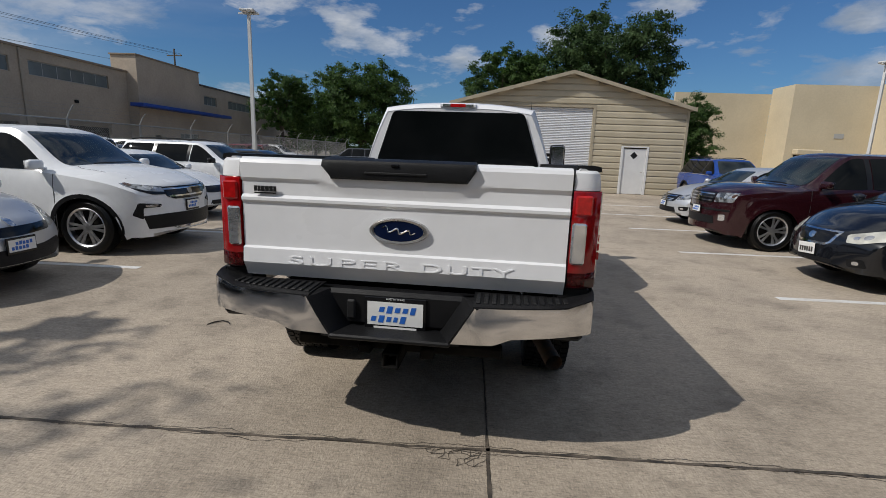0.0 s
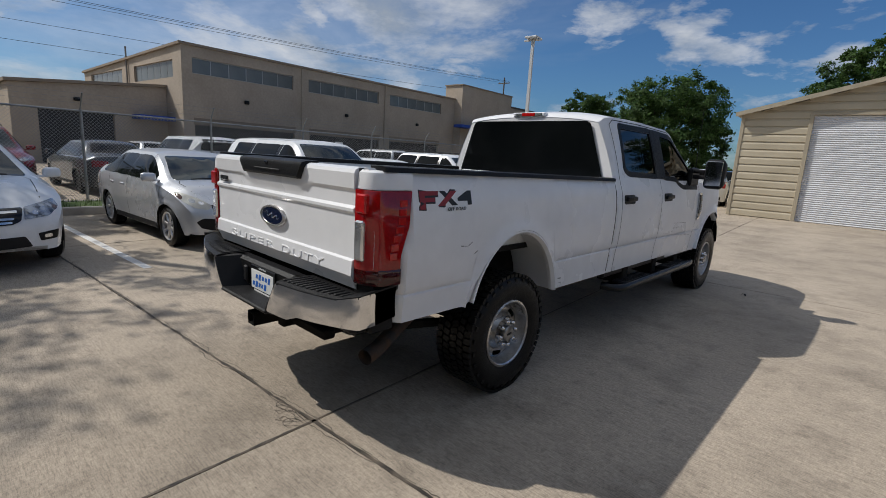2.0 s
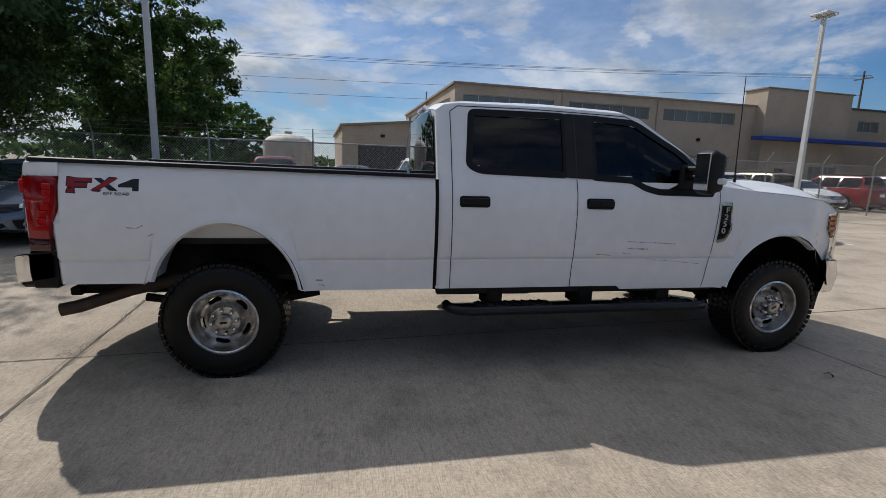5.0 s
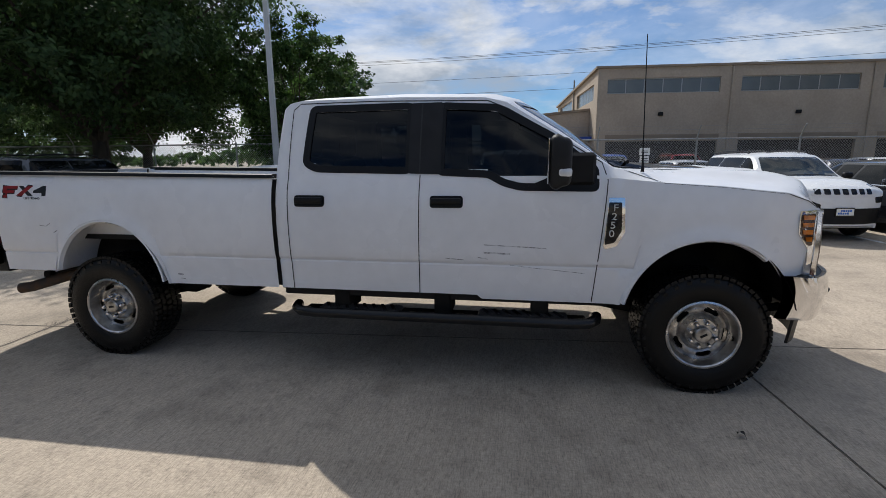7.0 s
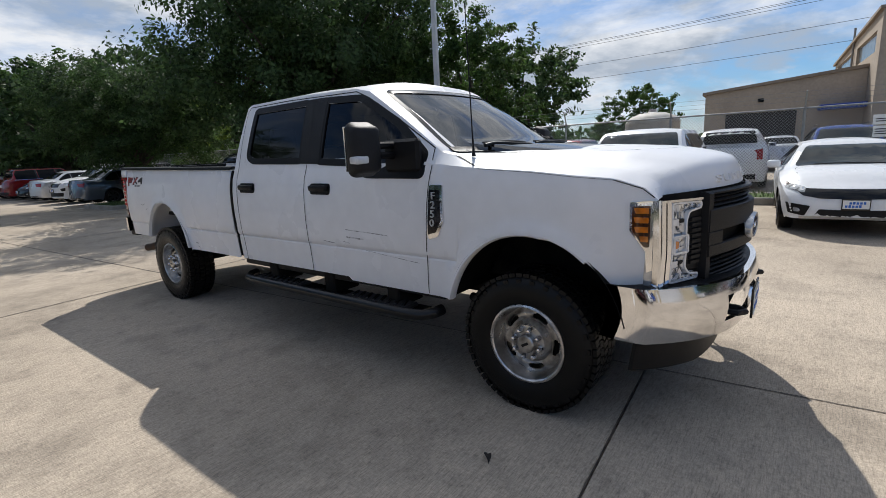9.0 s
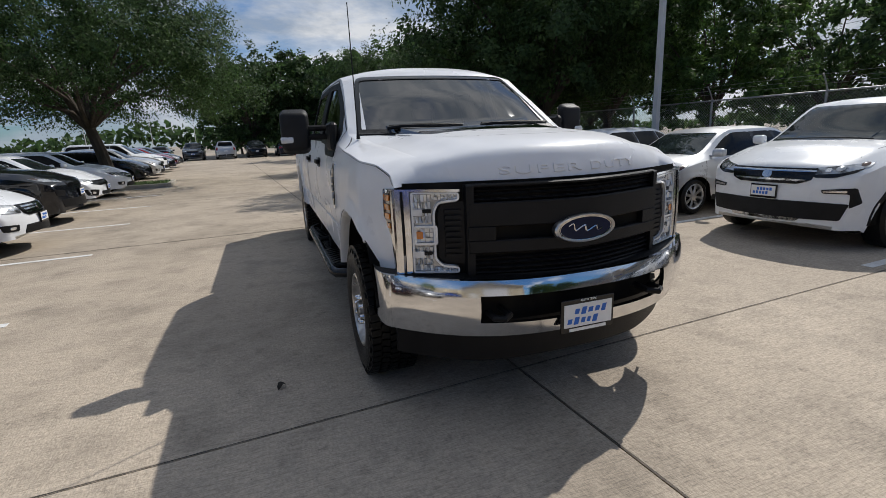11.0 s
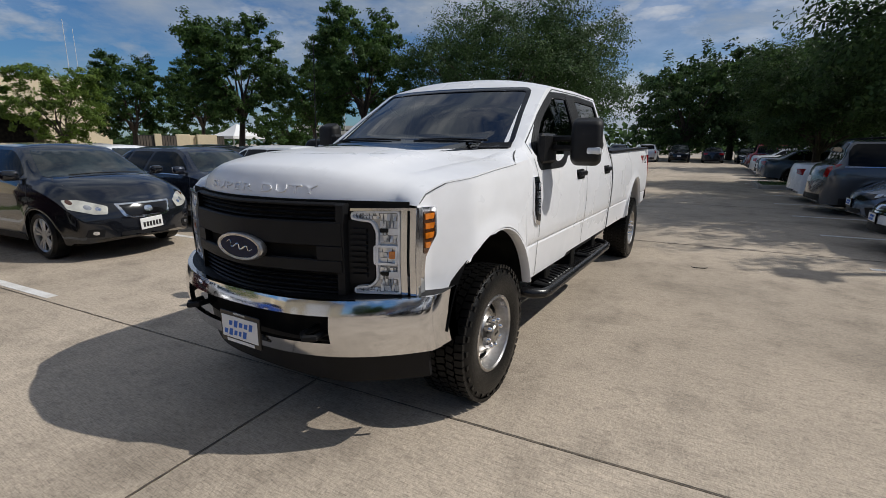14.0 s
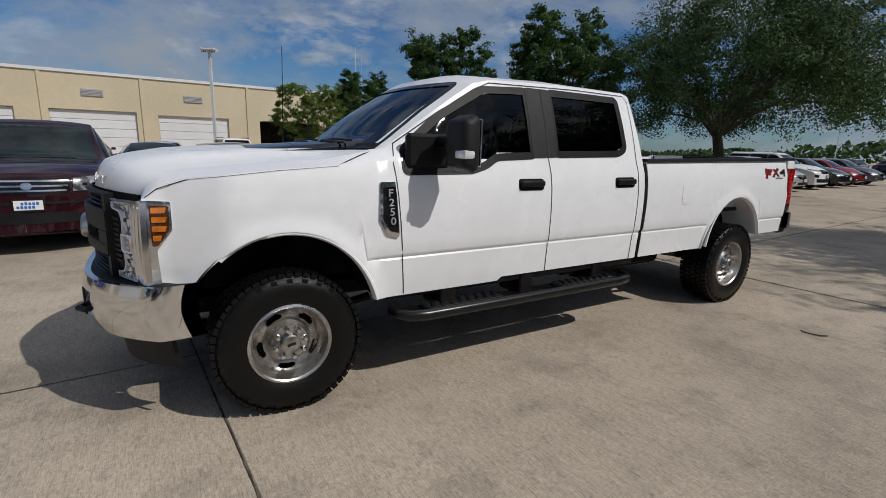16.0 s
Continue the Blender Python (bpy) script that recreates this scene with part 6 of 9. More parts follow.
part("fuel_door", patch(side_tree[-1], rounded([(0.78, 1.24), (0.97, 1.24), (0.97, 1.07), (0.78, 1.07)], 0.03), "-x", 0.003, 0.01), TRUCK_WHITE, bed_parts[-1])
for s in (1, -1):
    bm = bmesh.new()
    rings(bm, [[Vector((s * (side_x(1.47, z) - d), y, z)) for y, d in ((1.460, 0.03), (1.461, 0.006), (1.492, 0.006), (1.493, 0.03))] for z in spaced(0.64, 1.43, 12)])
    part("cab_gap", bm, UNDER, pickup, "black gap between cab and bed")

# rear bumper
RB = 0.965


def rb_y(x, z):
    u = min(1.0, abs(x) / RB)
    return -1.385 + 0.15 * u ** 3.2 + 0.02 * (1 - math.cos((z - 0.75) / 0.11))


def rb_fn(u, w):
    """Face of the rear bumper: w goes from its stepped lower edge to the top edge, which rises at the corners."""
    a = abs(u)
    lo = lerp_table([(0.28, 0.655), (0.50, 0.657), (0.585, 0.690), (0.95, 0.702), (1.165, 0.738)], a)
    hi = lerp_table([(0.28, 0.838), (0.84, 0.838), (0.95, 0.868), (1.0, 0.880), (1.165, 0.895)], a)
    z = lo + (hi - lo) * w
    v = 0.665 + 0.16 * w
    if a <= RB:
        return Vector((u, rb_y(u, v), z))
    over = a - RB
    return Vector((math.copysign(RB + 0.012 * min(1, over / 0.06), u), rb_y(RB, v) + over, z))


bumper_core = bmesh.new()
box(bumper_core, -0.93, 0.93, -1.24, -1.14, 0.66, 0.845, 0.02)
for s in (1, -1):
    box(bumper_core, min(s * 0.80, s * 0.955), max(s * 0.80, s * 0.955), -1.15, -1.0, 0.66, 0.912, 0.01)
rear_bumper = part("rear_bumper", bumper_core, PLASTIC, pickup, "chrome rear bumper with black step pads")
for s in (1, -1):
    bm = sheet([s * v for v in spaced(0.30, 1.165, 40)], spaced(0.0, 1.0, 8), lambda u, w: rb_fn(u, w) + Vector((max(0.0, 0.42 - abs(u)) * s * 0.9 * w, 0, 0)), thick=(0, 0.02, 0))
    part("chrome_section", bm, CHROME, rear_bumper, "scuffed chrome corner")
    rows = []
    for u in spaced(0.40, 1.165, 26):
        p = rb_fn(s * u, 1.0)
        inner = -1.14 if u < 0.97 else p.y + 0.05
        rows.append([p + Vector((0, 0.001, -0.008)), p + Vector((0, 0.003, 0.006)), p + Vector((0, 0.02, 0.012)), Vector((p.x * 0.985, inner, p.z + 0.014)), Vector((p.x * 0.985, inner, p.z - 0.02))])
    bm = bmesh.new()
    rings(bm, rows)
    pad = part("step_pad", bm, PLASTIC, rear_bumper)
    for i in range(12):
        x = s * (0.42 + i * 0.038)
        part("pad_rib", boxmesh(x - 0.011, x + 0.011, rb_fn(x, 1.0).y + 0.035, -1.175, 0.847, 0.858, 0.003), PLASTIC_GREY, pad)
    # angled side of the plate recess
    bm = bmesh.new()
    rings(bm, [[Vector((s * 0.40, rb_y(0.4, 0.8) - 0.004, 0.835)), Vector((s * 0.28, rb_y(0.3, 0.66) - 0.004, 0.645)), Vector((s * 0.22, -1.20, 0.66)), Vector((s * 0.33, -1.20, 0.845))], [Vector((s * 0.46, rb_y(0.4, 0.8) + 0.012, 0.845)), Vector((s * 0.34, rb_y(0.3, 0.66) + 0.012, 0.64)), Vector((s * 0.34, -1.17, 0.66)), Vector((s * 0.46, -1.17, 0.845))]])
    part("recess_side", bm, PLASTIC, rear_bumper)
part("recess_floor", boxmesh(-0.30, 0.30, -1.385, -1.18, 0.635, 0.660, 0.008), PLASTIC, rear_bumper)
plate(rear_bumper, pose(0.005, -1.247, 0.738, 0, 0, 180))
part("plate_lamp", boxmesh(-0.245, -0.20, -1.262, -1.24, 0.70, 0.80, 0.008), PLASTIC_GREY, rear_bumper)
bm = bmesh.new()
for x0, x1, z0, z1 in ((-0.042, 0.042, 0.477, 0.490), (-0.042, 0.042, 0.548, 0.561), (-0.042, -0.029, 0.490, 0.548), (0.029, 0.042, 0.490, 0.548)):
    box(bm, x0, x1, -1.33, -1.05, z0, z1, 0.004)
box(bm, -0.55, 0.55, -1.16, -1.08, 0.50, 0.56, 0.01)
box(bm, 0.13, 0.20, -1.22, -1.10, 0.49, 0.55, 0.008)
box(bm, -0.20, -0.13, -1.22, -1.10, 0.50, 0.55, 0.008)
part("tow_hitch", bm, UNDER, pickup, "black square tow receiver")
# dark plate plugs the receiver tube to give the shade inside it
part("hitch_hole", boxmesh(-0.0285, 0.0285, -1.22, -1.20, 0.4905, 0.5475), SEAM, pickup)

# exhaust, chassis, axles and springs
bm = bmesh.new()
path = [(0.52, 0.9, 0.60), (0.55, 0.2, 0.66), (0.60, -0.35, 0.64), (0.70, -0.68, 0.58), (0.80, -0.98, 0.49), (0.825, -1.08, 0.475)]
tube(bm, path, 0.045, 14, caps=False)
tube(bm, [(0.50, 2.4, 0.55), (0.51, 1.6, 0.56)], 0.11, 12)
part("exhaust_pipe", bm, RUST, pickup, "dull steel exhaust pipe")
bm = bmesh.new()
for s in (1, -1):
    box(bm, s * 0.46 - 0.04, s * 0.46 + 0.04, -1.10, 5.1, 0.50, 0.66, 0.01)
    for y in (0.0, 4.47):
        tube(bm, [(s * 0.62, y - 0.62, 0.50), (s * 0.62, y, 0.40), (s * 0.62, y + 0.62, 0.52)], 0.03, 6)
for y in (0.0, 4.47):
    tube(bm, [(-0.80, y, 0.42), (0.80, y, 0.42)], 0.055, 10)
    bmesh.ops.create_icosphere(bm, subdivisions=2, radius=0.17, matrix=Matrix.Translation((0.0 if y < 1 else 0.2, y, 0.42)))
tube(bm, [(0, 0.1, 0.45), (0, 3.0, 0.55)], 0.045, 8)
box(bm, -0.35, 0.35, 2.6, 4.2, 0.48, 0.70, 0.04)
box(bm, -0.80, -0.52, 0.9, 2.2, 0.48, 0.72, 0.04)
part("chassis", bm, UNDER, pickup)
part("floor_pan", boxmesh(-0.92, 0.92, 1.46, 3.88, 0.60, 0.66, 0.01), UNDER, pickup)
bm = bmesh.new()
box(bm, -0.50, 0.50, 3.9, 5.0, 0.60, 1.30)
box(bm, -0.88, 0.88, 3.90, 3.915, 0.62, 1.40)
part("engine_bay", bm, UNDER, pickup)
bm = bmesh.new()
for y in (-0.56, 0.60):
    box(bm, -0.60, 0.60, y - 0.01, y + 0.01, 0.6, 0.93)
box(bm, -0.62, 0.62, -1.1, 1.4, 0.66, 0.92)
part("bed_underside", bm, UNDER, pickup)

# running boards: round outer rail, inner shelf and ribbed step pads
STEP_BLACK = mat("satin_black_step_metal", (0.010, 0.010, 0.011), 0.27, spec=0.4, vary=0.3, scale=9, bump=0.05, bump_scale=300)
for s in (1, -1):
    bm = bmesh.new()
    tube(bm, [(s * x, y, z) for x, y, z in ((0.90, 1.585, 0.475), (0.97, 1.60, 0.470), (1.03, 1.66, 0.464), (1.048, 1.78, 0.462), (1.048, 2.30, 0.462), (1.048, 3.10, 0.462), (1.048, 3.62, 0.462), (1.03, 3.73, 0.464), (0.97, 3.785, 0.470), (0.90, 3.80, 0.475))], 0.037, 12)
    board = part("running_board", bm, STEP_BLACK, pickup, "black tubular running board with step pads", smooth=60)
    part("board_shelf", boxmesh(min(s * 0.86, s * 1.035), max(s * 0.86, s * 1.035), 1.66, 3.73, 0.440, 0.468, 0.008), STEP_BLACK, board)
    for y0 in (1.80, 2.98):
        part("step_tread", boxmesh(min(s * 0.90, s * 1.05), max(s * 0.90, s * 1.05), y0, y0 + 0.62, 0.466, 0.498, 0.012), PLASTIC_GREY, board)
        for i in range(8):
            slant = Matrix.Translation((s * 0.975, y0 + 0.06 + i * 0.071, 0.5)) @ Matrix.Rotation(s * 0.45, 4, "Z")
            part("tread_rib", boxmesh(-0.062, 0.062, -0.012, 0.012, -0.004, 0.006, 0.003, slant), STEP_BLACK, board)
    for y0 in (1.90, 2.66, 3.35):
        part("board_bracket", boxmesh(min(s * 0.70, s * 0.96), max(s * 0.70, s * 0.96), y0, y0 + 0.12, 0.45, 0.62, 0.01), UNDER, board)
for s in (1, -1):
    part("rocker_panel", boxmesh(min(s * 0.88, s * 0.948), max(s * 0.88, s * 0.948), 1.50, 3.87, 0.565, 0.62, 0.01), PLASTIC, pickup)

# wheels


def truck_wheel_meshes():
    out = {}
    bm = bmesh.new()
    R, W = 0.418, 0.145
    prof = [(W - 0.022, 0.230), (W - 0.004, 0.243), (W + 0.006, 0.266), (W + 0.014, 0.315), (W + 0.012, 0.355), (W - 0.004, 0.388), (W - 0.022, R - 0.010), (0, R - 0.008), (-W + 0.022, R - 0.010), (-W, 0.375), (-W - 0.012, 0.32), (-W, 0.26)]
    lathe_x(bm, prof, 64)
    out["tyre"] = bm
    bm = bmesh.new()
    n = 56
    for k in range(n):
        a = 2 * math.pi * k / n
        for j, (x0, x1, off, tw) in enumerate(((0.092, 0.142, 0.0, 0.10), (0.038, 0.084, 0.5, -0.25), (-0.024, 0.030, 0.1, 0.2), (-0.084, -0.032, 0.6, -0.25), (-0.142, -0.092, 0.3, 0.1))):
            aa = a + off * 2 * math.pi / n
            m = Matrix.Rotation(aa, 4, "X") @ Matrix.Translation(((x0 + x1) / 2, 0, R)) @ Matrix.Rotation(tw, 4, "Z")
            box(bm, -(x1 - x0) / 2, (x1 - x0) / 2, -0.0185, 0.0185, -0.016, 0.006, 0.0, m)
        if k % 2 == 0:
            m = Matrix.Rotation(a, 4, "X") @ Matrix.Translation((W + 0.004, 0, 0.378))
            box(bm, -0.010, 0.002, -0.015, 0.015, -0.016, 0.012, 0.0, m)
    out["tread"] = bm
    bm = bmesh.new()
    # outer barrel and flange
    lathe_x(bm, [(0.128, 0.262), (0.142, 0.258), (0.146, 0.245), (0.138, 0.236), (0.112, 0.232), (0.085, 0.222), (0.060, 0.214), (0.0, 0.21), (-0.12, 0.22), (-0.12, 0.255), (0.0, 0.25)], 64)
    out["rim"] = bm
    # disc with five oval slots
    bm = bmesh.new()

    def disc_x(r):
        return lerp_table([(0.06, 0.108), (0.112, 0.106), (0.120, 0.094), (0.142, 0.066), (0.165, 0.074), (0.186, 0.072), (0.203, 0.060), (0.216, 0.058)], r)
    n = 240
    radii = [0.06, 0.085, 0.105, 0.112, 0.120, 0.130, 0.142, 0.150, 0.156, 0.162, 0.168, 0.174, 0.180, 0.186, 0.194, 0.203, 0.216]
    g = [[bm.verts.new((disc_x(r), r * math.cos(2 * math.pi * k / n), r * math.sin(2 * math.pi * k / n))) for r in radii] for k in range(n)]
    for k in range(n):
        ang = (k + 0.5) / n * 5 % 1.0 - 0.5
        for i in range(len(radii) - 1):
            rm = (radii[i] + radii[i + 1]) / 2
            if abs((ang * 2 * math.pi / 5 * rm) / 0.054) ** 2.6 + abs((rm - 0.174) / 0.020) ** 2.6 < 1:
                continue
            bm.faces.new((g[k][i], g[k][i + 1], g[(k + 1) % n][i + 1], g[(k + 1) % n][i]))
    r = bmesh.ops.extrude_face_region(bm, geom=bm.faces[:])
    for q in r["geom"]:
        if isinstance(q, bmesh.types.BMVert):
            q.co.x -= 0.012
    out["disc"] = bm
    bm = bmesh.new()
    lathe_x(bm, [(0.06, 0.062), (0.142, 0.060), (0.150, 0.052), (0.152, 0.040), (0.148, 0.002)], 32, closed=False)
    out["hub_cap"] = bm
    bm = bmesh.new()
    box(bm, 0.149, 0.153, -0.026, 0.026, -0.009, 0.009, 0.002)
    out["hub_mark"] = bm
    bm = bmesh.new()
    lathe_x(bm, [(0.110, 0.020), (0.120, 0.019), (0.148, 0.0135), (0.152, 0.010), (0.153, 0.001)], 10, closed=False)
    for v in bm.verts:
        v.co.z += 0.0915
    out["lug_nut"] = bm
    bm = bmesh.new()
    lathe_x(bm, [(0.03, 0.05), (0.03, 0.17), (0.0, 0.17), (0.0, 0.05)], 32)
    out["brake_disc"] = bm
    return out


wm = truck_wheel_meshes()
for key in ("rim", "disc", "hub_cap", "hub_mark", "lug_nut"):
    for v in wm[key].verts:
        v.co.y, v.co.z = v.co.y * 0.925, v.co.z * 0.925
first = thing("wheel", "", "")
for key in ("label", "category"):
    if key in first:
        del first[key]
part("tyre", wm["tyre"], RUBBER, first, "black all-terrain tyre", smooth=30)
part("tread", wm["tread"], RUBBER, first, smooth=30)["kind"] = "stuff"
rim = part("rim", wm["rim"], WHEEL_STEEL, first, "polished steel rim")
part("disc", wm["disc"], WHEEL_DISC, rim)
part("hub_cap", wm["hub_cap"], WHEEL_DISC, rim, "dull metal hub cap")
part("hub_mark", wm["hub_mark"], PLASTIC_GREY, rim)
part("brake_disc", wm["brake_disc"], UNDER, first)
nut = part("lug_nut", wm["lug_nut"], CHROME, rim)
for k in range(1, 8):
    o = nut.copy()
    scene.collection.objects.link(o)
    o.matrix_basis = Matrix.Rotation(2 * math.pi * k / 8, 4, "X")
first.parent = pickup
first.matrix_basis = pose(0.86, 0, 0.409, 8) @ Matrix.Scale(0.979, 4)
for x, y, turn in ((0.86, 4.47, 31), (-0.86, 4.47, 12), (-0.86, 0.0, 55)):
    o = copy_thing(first, Matrix.Translation((x, y, 0.409)) @ Matrix.Rotation(0 if x > 0 else math.pi, 4, "Z") @ Matrix.Rotation(radians(turn), 4, "X"))
    o.parent = pickup

# cab interior
DASH = mat("dark_interior_plastic", (0.035, 0.034, 0.033), 0.7, vary=0.3, scale=7, bump=0.1, bump_scale=400)
CLOTH = mat("grey_seat_cloth", (0.075, 0.073, 0.07), 0.9, vary=0.3, scale=30, bump=0.3, bump_scale=500)
bm = bmesh.new()
rows = []
for x in spaced(-0.84, 0.84, 10):
    rows.append([Vector((x, 3.35, 0.9)), Vector((x, 3.30, 1.36)), Vector((x, 3.42, 1.46 + 0.03 * (x < -0.1 and x > -0.6))), Vector((x, 3.90, 1.44)), Vector((x, 3.92, 0.9))])
rings(bm, rows)
part("dashboard", bm, DASH, pickup)
bm = bmesh.new()
ring = [(-0.42 + 0.19 * math.cos(a), 3.18 + 0.07 * math.sin(a), 1.36 + 0.175 * math.sin(a)) for a in spaced(0, 2 * math.pi, 24)]
tube(bm, ring, 0.016, 6, caps=False)
box(bm, -0.48, -0.36, 3.17, 3.21, 1.32, 1.40, 0.02)
tube(bm, [(-0.60, 3.18, 1.36), (-0.24, 3.18, 1.36)], 0.014, 6)
tube(bm, [(-0.42, 3.18, 1.36), (-0.42, 3.40, 1.28)], 0.03, 8)
part("steering_wheel", bm, DASH, pickup)
for x, y in ((-0.42, 2.55), (0.42, 2.55), (-0.42, 1.72), (0.42, 1.72)):
    bm = bmesh.new()
    box(bm, x - 0.26, x + 0.26, y - 0.10, y + 0.42, 0.88, 1.06, 0.05, None, 2)
    box(bm, x - 0.25, x + 0.25, y - 0.14, y + 0.02, 1.0, 1.60, 0.05, Matrix.Translation((0, y, 1)) @ Matrix.Rotation(radians(10), 4, "X") @ Matrix.Translation((0, -y, -1)), 2)
    box(bm, x - 0.13, x + 0.13, y - 0.24, y - 0.13, 1.60, 1.80, 0.04, None, 2)
    part("seat", bm, CLOTH, pickup)
bm = bmesh.new()
box(bm, -0.90, 0.90, 1.47, 3.9, 0.66, 0.86)
box(bm, -0.70, 0.70, 1.6, 3.05, 1.945, 1.955)
part("cabin_lining", bm, DASH, pickup)
part("inner_mirror", boxmesh(-0.12, 0.12, 3.22, 3.25, 1.80, 1.87, 0.01), DASH, pickup)

# ---- parked cars ----


def car_wheel(r, alloy, spokes, name_label, wide=0.11):
    w = new("wheel")
    bm = bmesh.new()
    ri = r * 0.70
    lathe_x(bm, [(wide - 0.01, ri - 0.005), (wide + 0.008, ri + 0.02), (wide + 0.010, r - 0.045), (wide - 0.02, r - 0.006), (0, r), (-wide + 0.02, r - 0.006), (-wide, r - 0.05), (-wide, ri)], 26)
    part("tyre", bm, RUBBER, w)
    bm = bmesh.new()
    lathe_x(bm, [(wide - 0.004, ri + 0.004), (wide + 0.003, ri - 0.004), (wide - 0.012, ri - 0.022), (wide - 0.06, ri - 0.03), (-wide, ri - 0.02), (-wide, ri)], 24)
    for k in range(spokes):
        for tw in (-0.5, 0.5) if spokes < 7 else (0,):
            a = 2 * math.pi * (k + tw * 0.30) / spokes
            m = Matrix.Rotation(a, 4, "X")
            hw = 0.020 if spokes < 7 else 0.024
            rings(bm, [[m @ Vector((x, y, z)) for x, y in ((wide - 0.035, -h2), (wide - 0.012 - dx, -h2 * 0.7), (wide - 0.012 - dx, h2 * 0.7), (wide - 0.035, h2))] for z, h2, dx in ((0.035, hw * 1.1, 0.012), (ri * 0.5, hw * 0.9, 0.004), (ri - 0.012, hw * 1.25, 0.0))])
    lathe_x(bm, [(wide - 0.045, 0.07), (wide - 0.020, 0.065), (wide - 0.016, 0.03), (wide - 0.016, 0.002)], 12, closed=False)
    part("rim", bm, alloy, w, name_label)
    bm = bmesh.new()
    lathe_x(bm, [(wide - 0.075, 0.03), (wide - 0.075, ri - 0.035), (wide - 0.085, ri - 0.035), (wide - 0.085, 0.03)], 14)
    part("brake_disc", bm, UNDER, w)
    return w


WHEEL_PROTO = {}


def wheel_for(key):
    if key not in WHEEL_PROTO:
        r, alloy, spokes = key
        WHEEL_PROTO[key] = car_wheel(r, ALLOY if alloy == "silver" else ALLOY_DARK, spokes, "silver alloy rim" if alloy == "silver" else "dark alloy rim")
        return WHEEL_PROTO[key], True
    return WHEEL_PROTO[key], False


def smooth_table(table, y):
    """Curve through a table of (y, value) without overshoot."""
    if y <= table[0][0]:
        return table[0][1]
    if y >= table[-1][0]:
        return table[-1][1]
    k = next(i for i in range(len(table) - 1) if y <= table[i + 1][0])
    h = [table[i + 1][0] - table[i][0] for i in range(len(table) - 1)]
    d = [(table[i + 1][1] - table[i][1]) / max(h[i], 1e-6) for i in range(len(h))]

    def slope(i):
        if i == 0 or i == len(table) - 1:
            return d[0] if i == 0 else d[-1]
        if d[i - 1] * d[i] <= 0:
            return 0.0
        w1, w2 = 2 * h[i] + h[i - 1], h[i] + 2 * h[i - 1]
        return (w1 + w2) / (w1 / d[i - 1] + w2 / d[i])
    t = (y - table[k][0]) / h[k]
    m0, m1 = slope(k) * h[k], slope(k + 1) * h[k]
    a, b = table[k][1], table[k + 1][1]
    return a * (2 * t ** 3 - 3 * t * t + 1) + m0 * (t ** 3 - 2 * t * t + t) + b * (3 * t * t - 2 * t ** 3) + m1 * (t ** 3 - t * t)


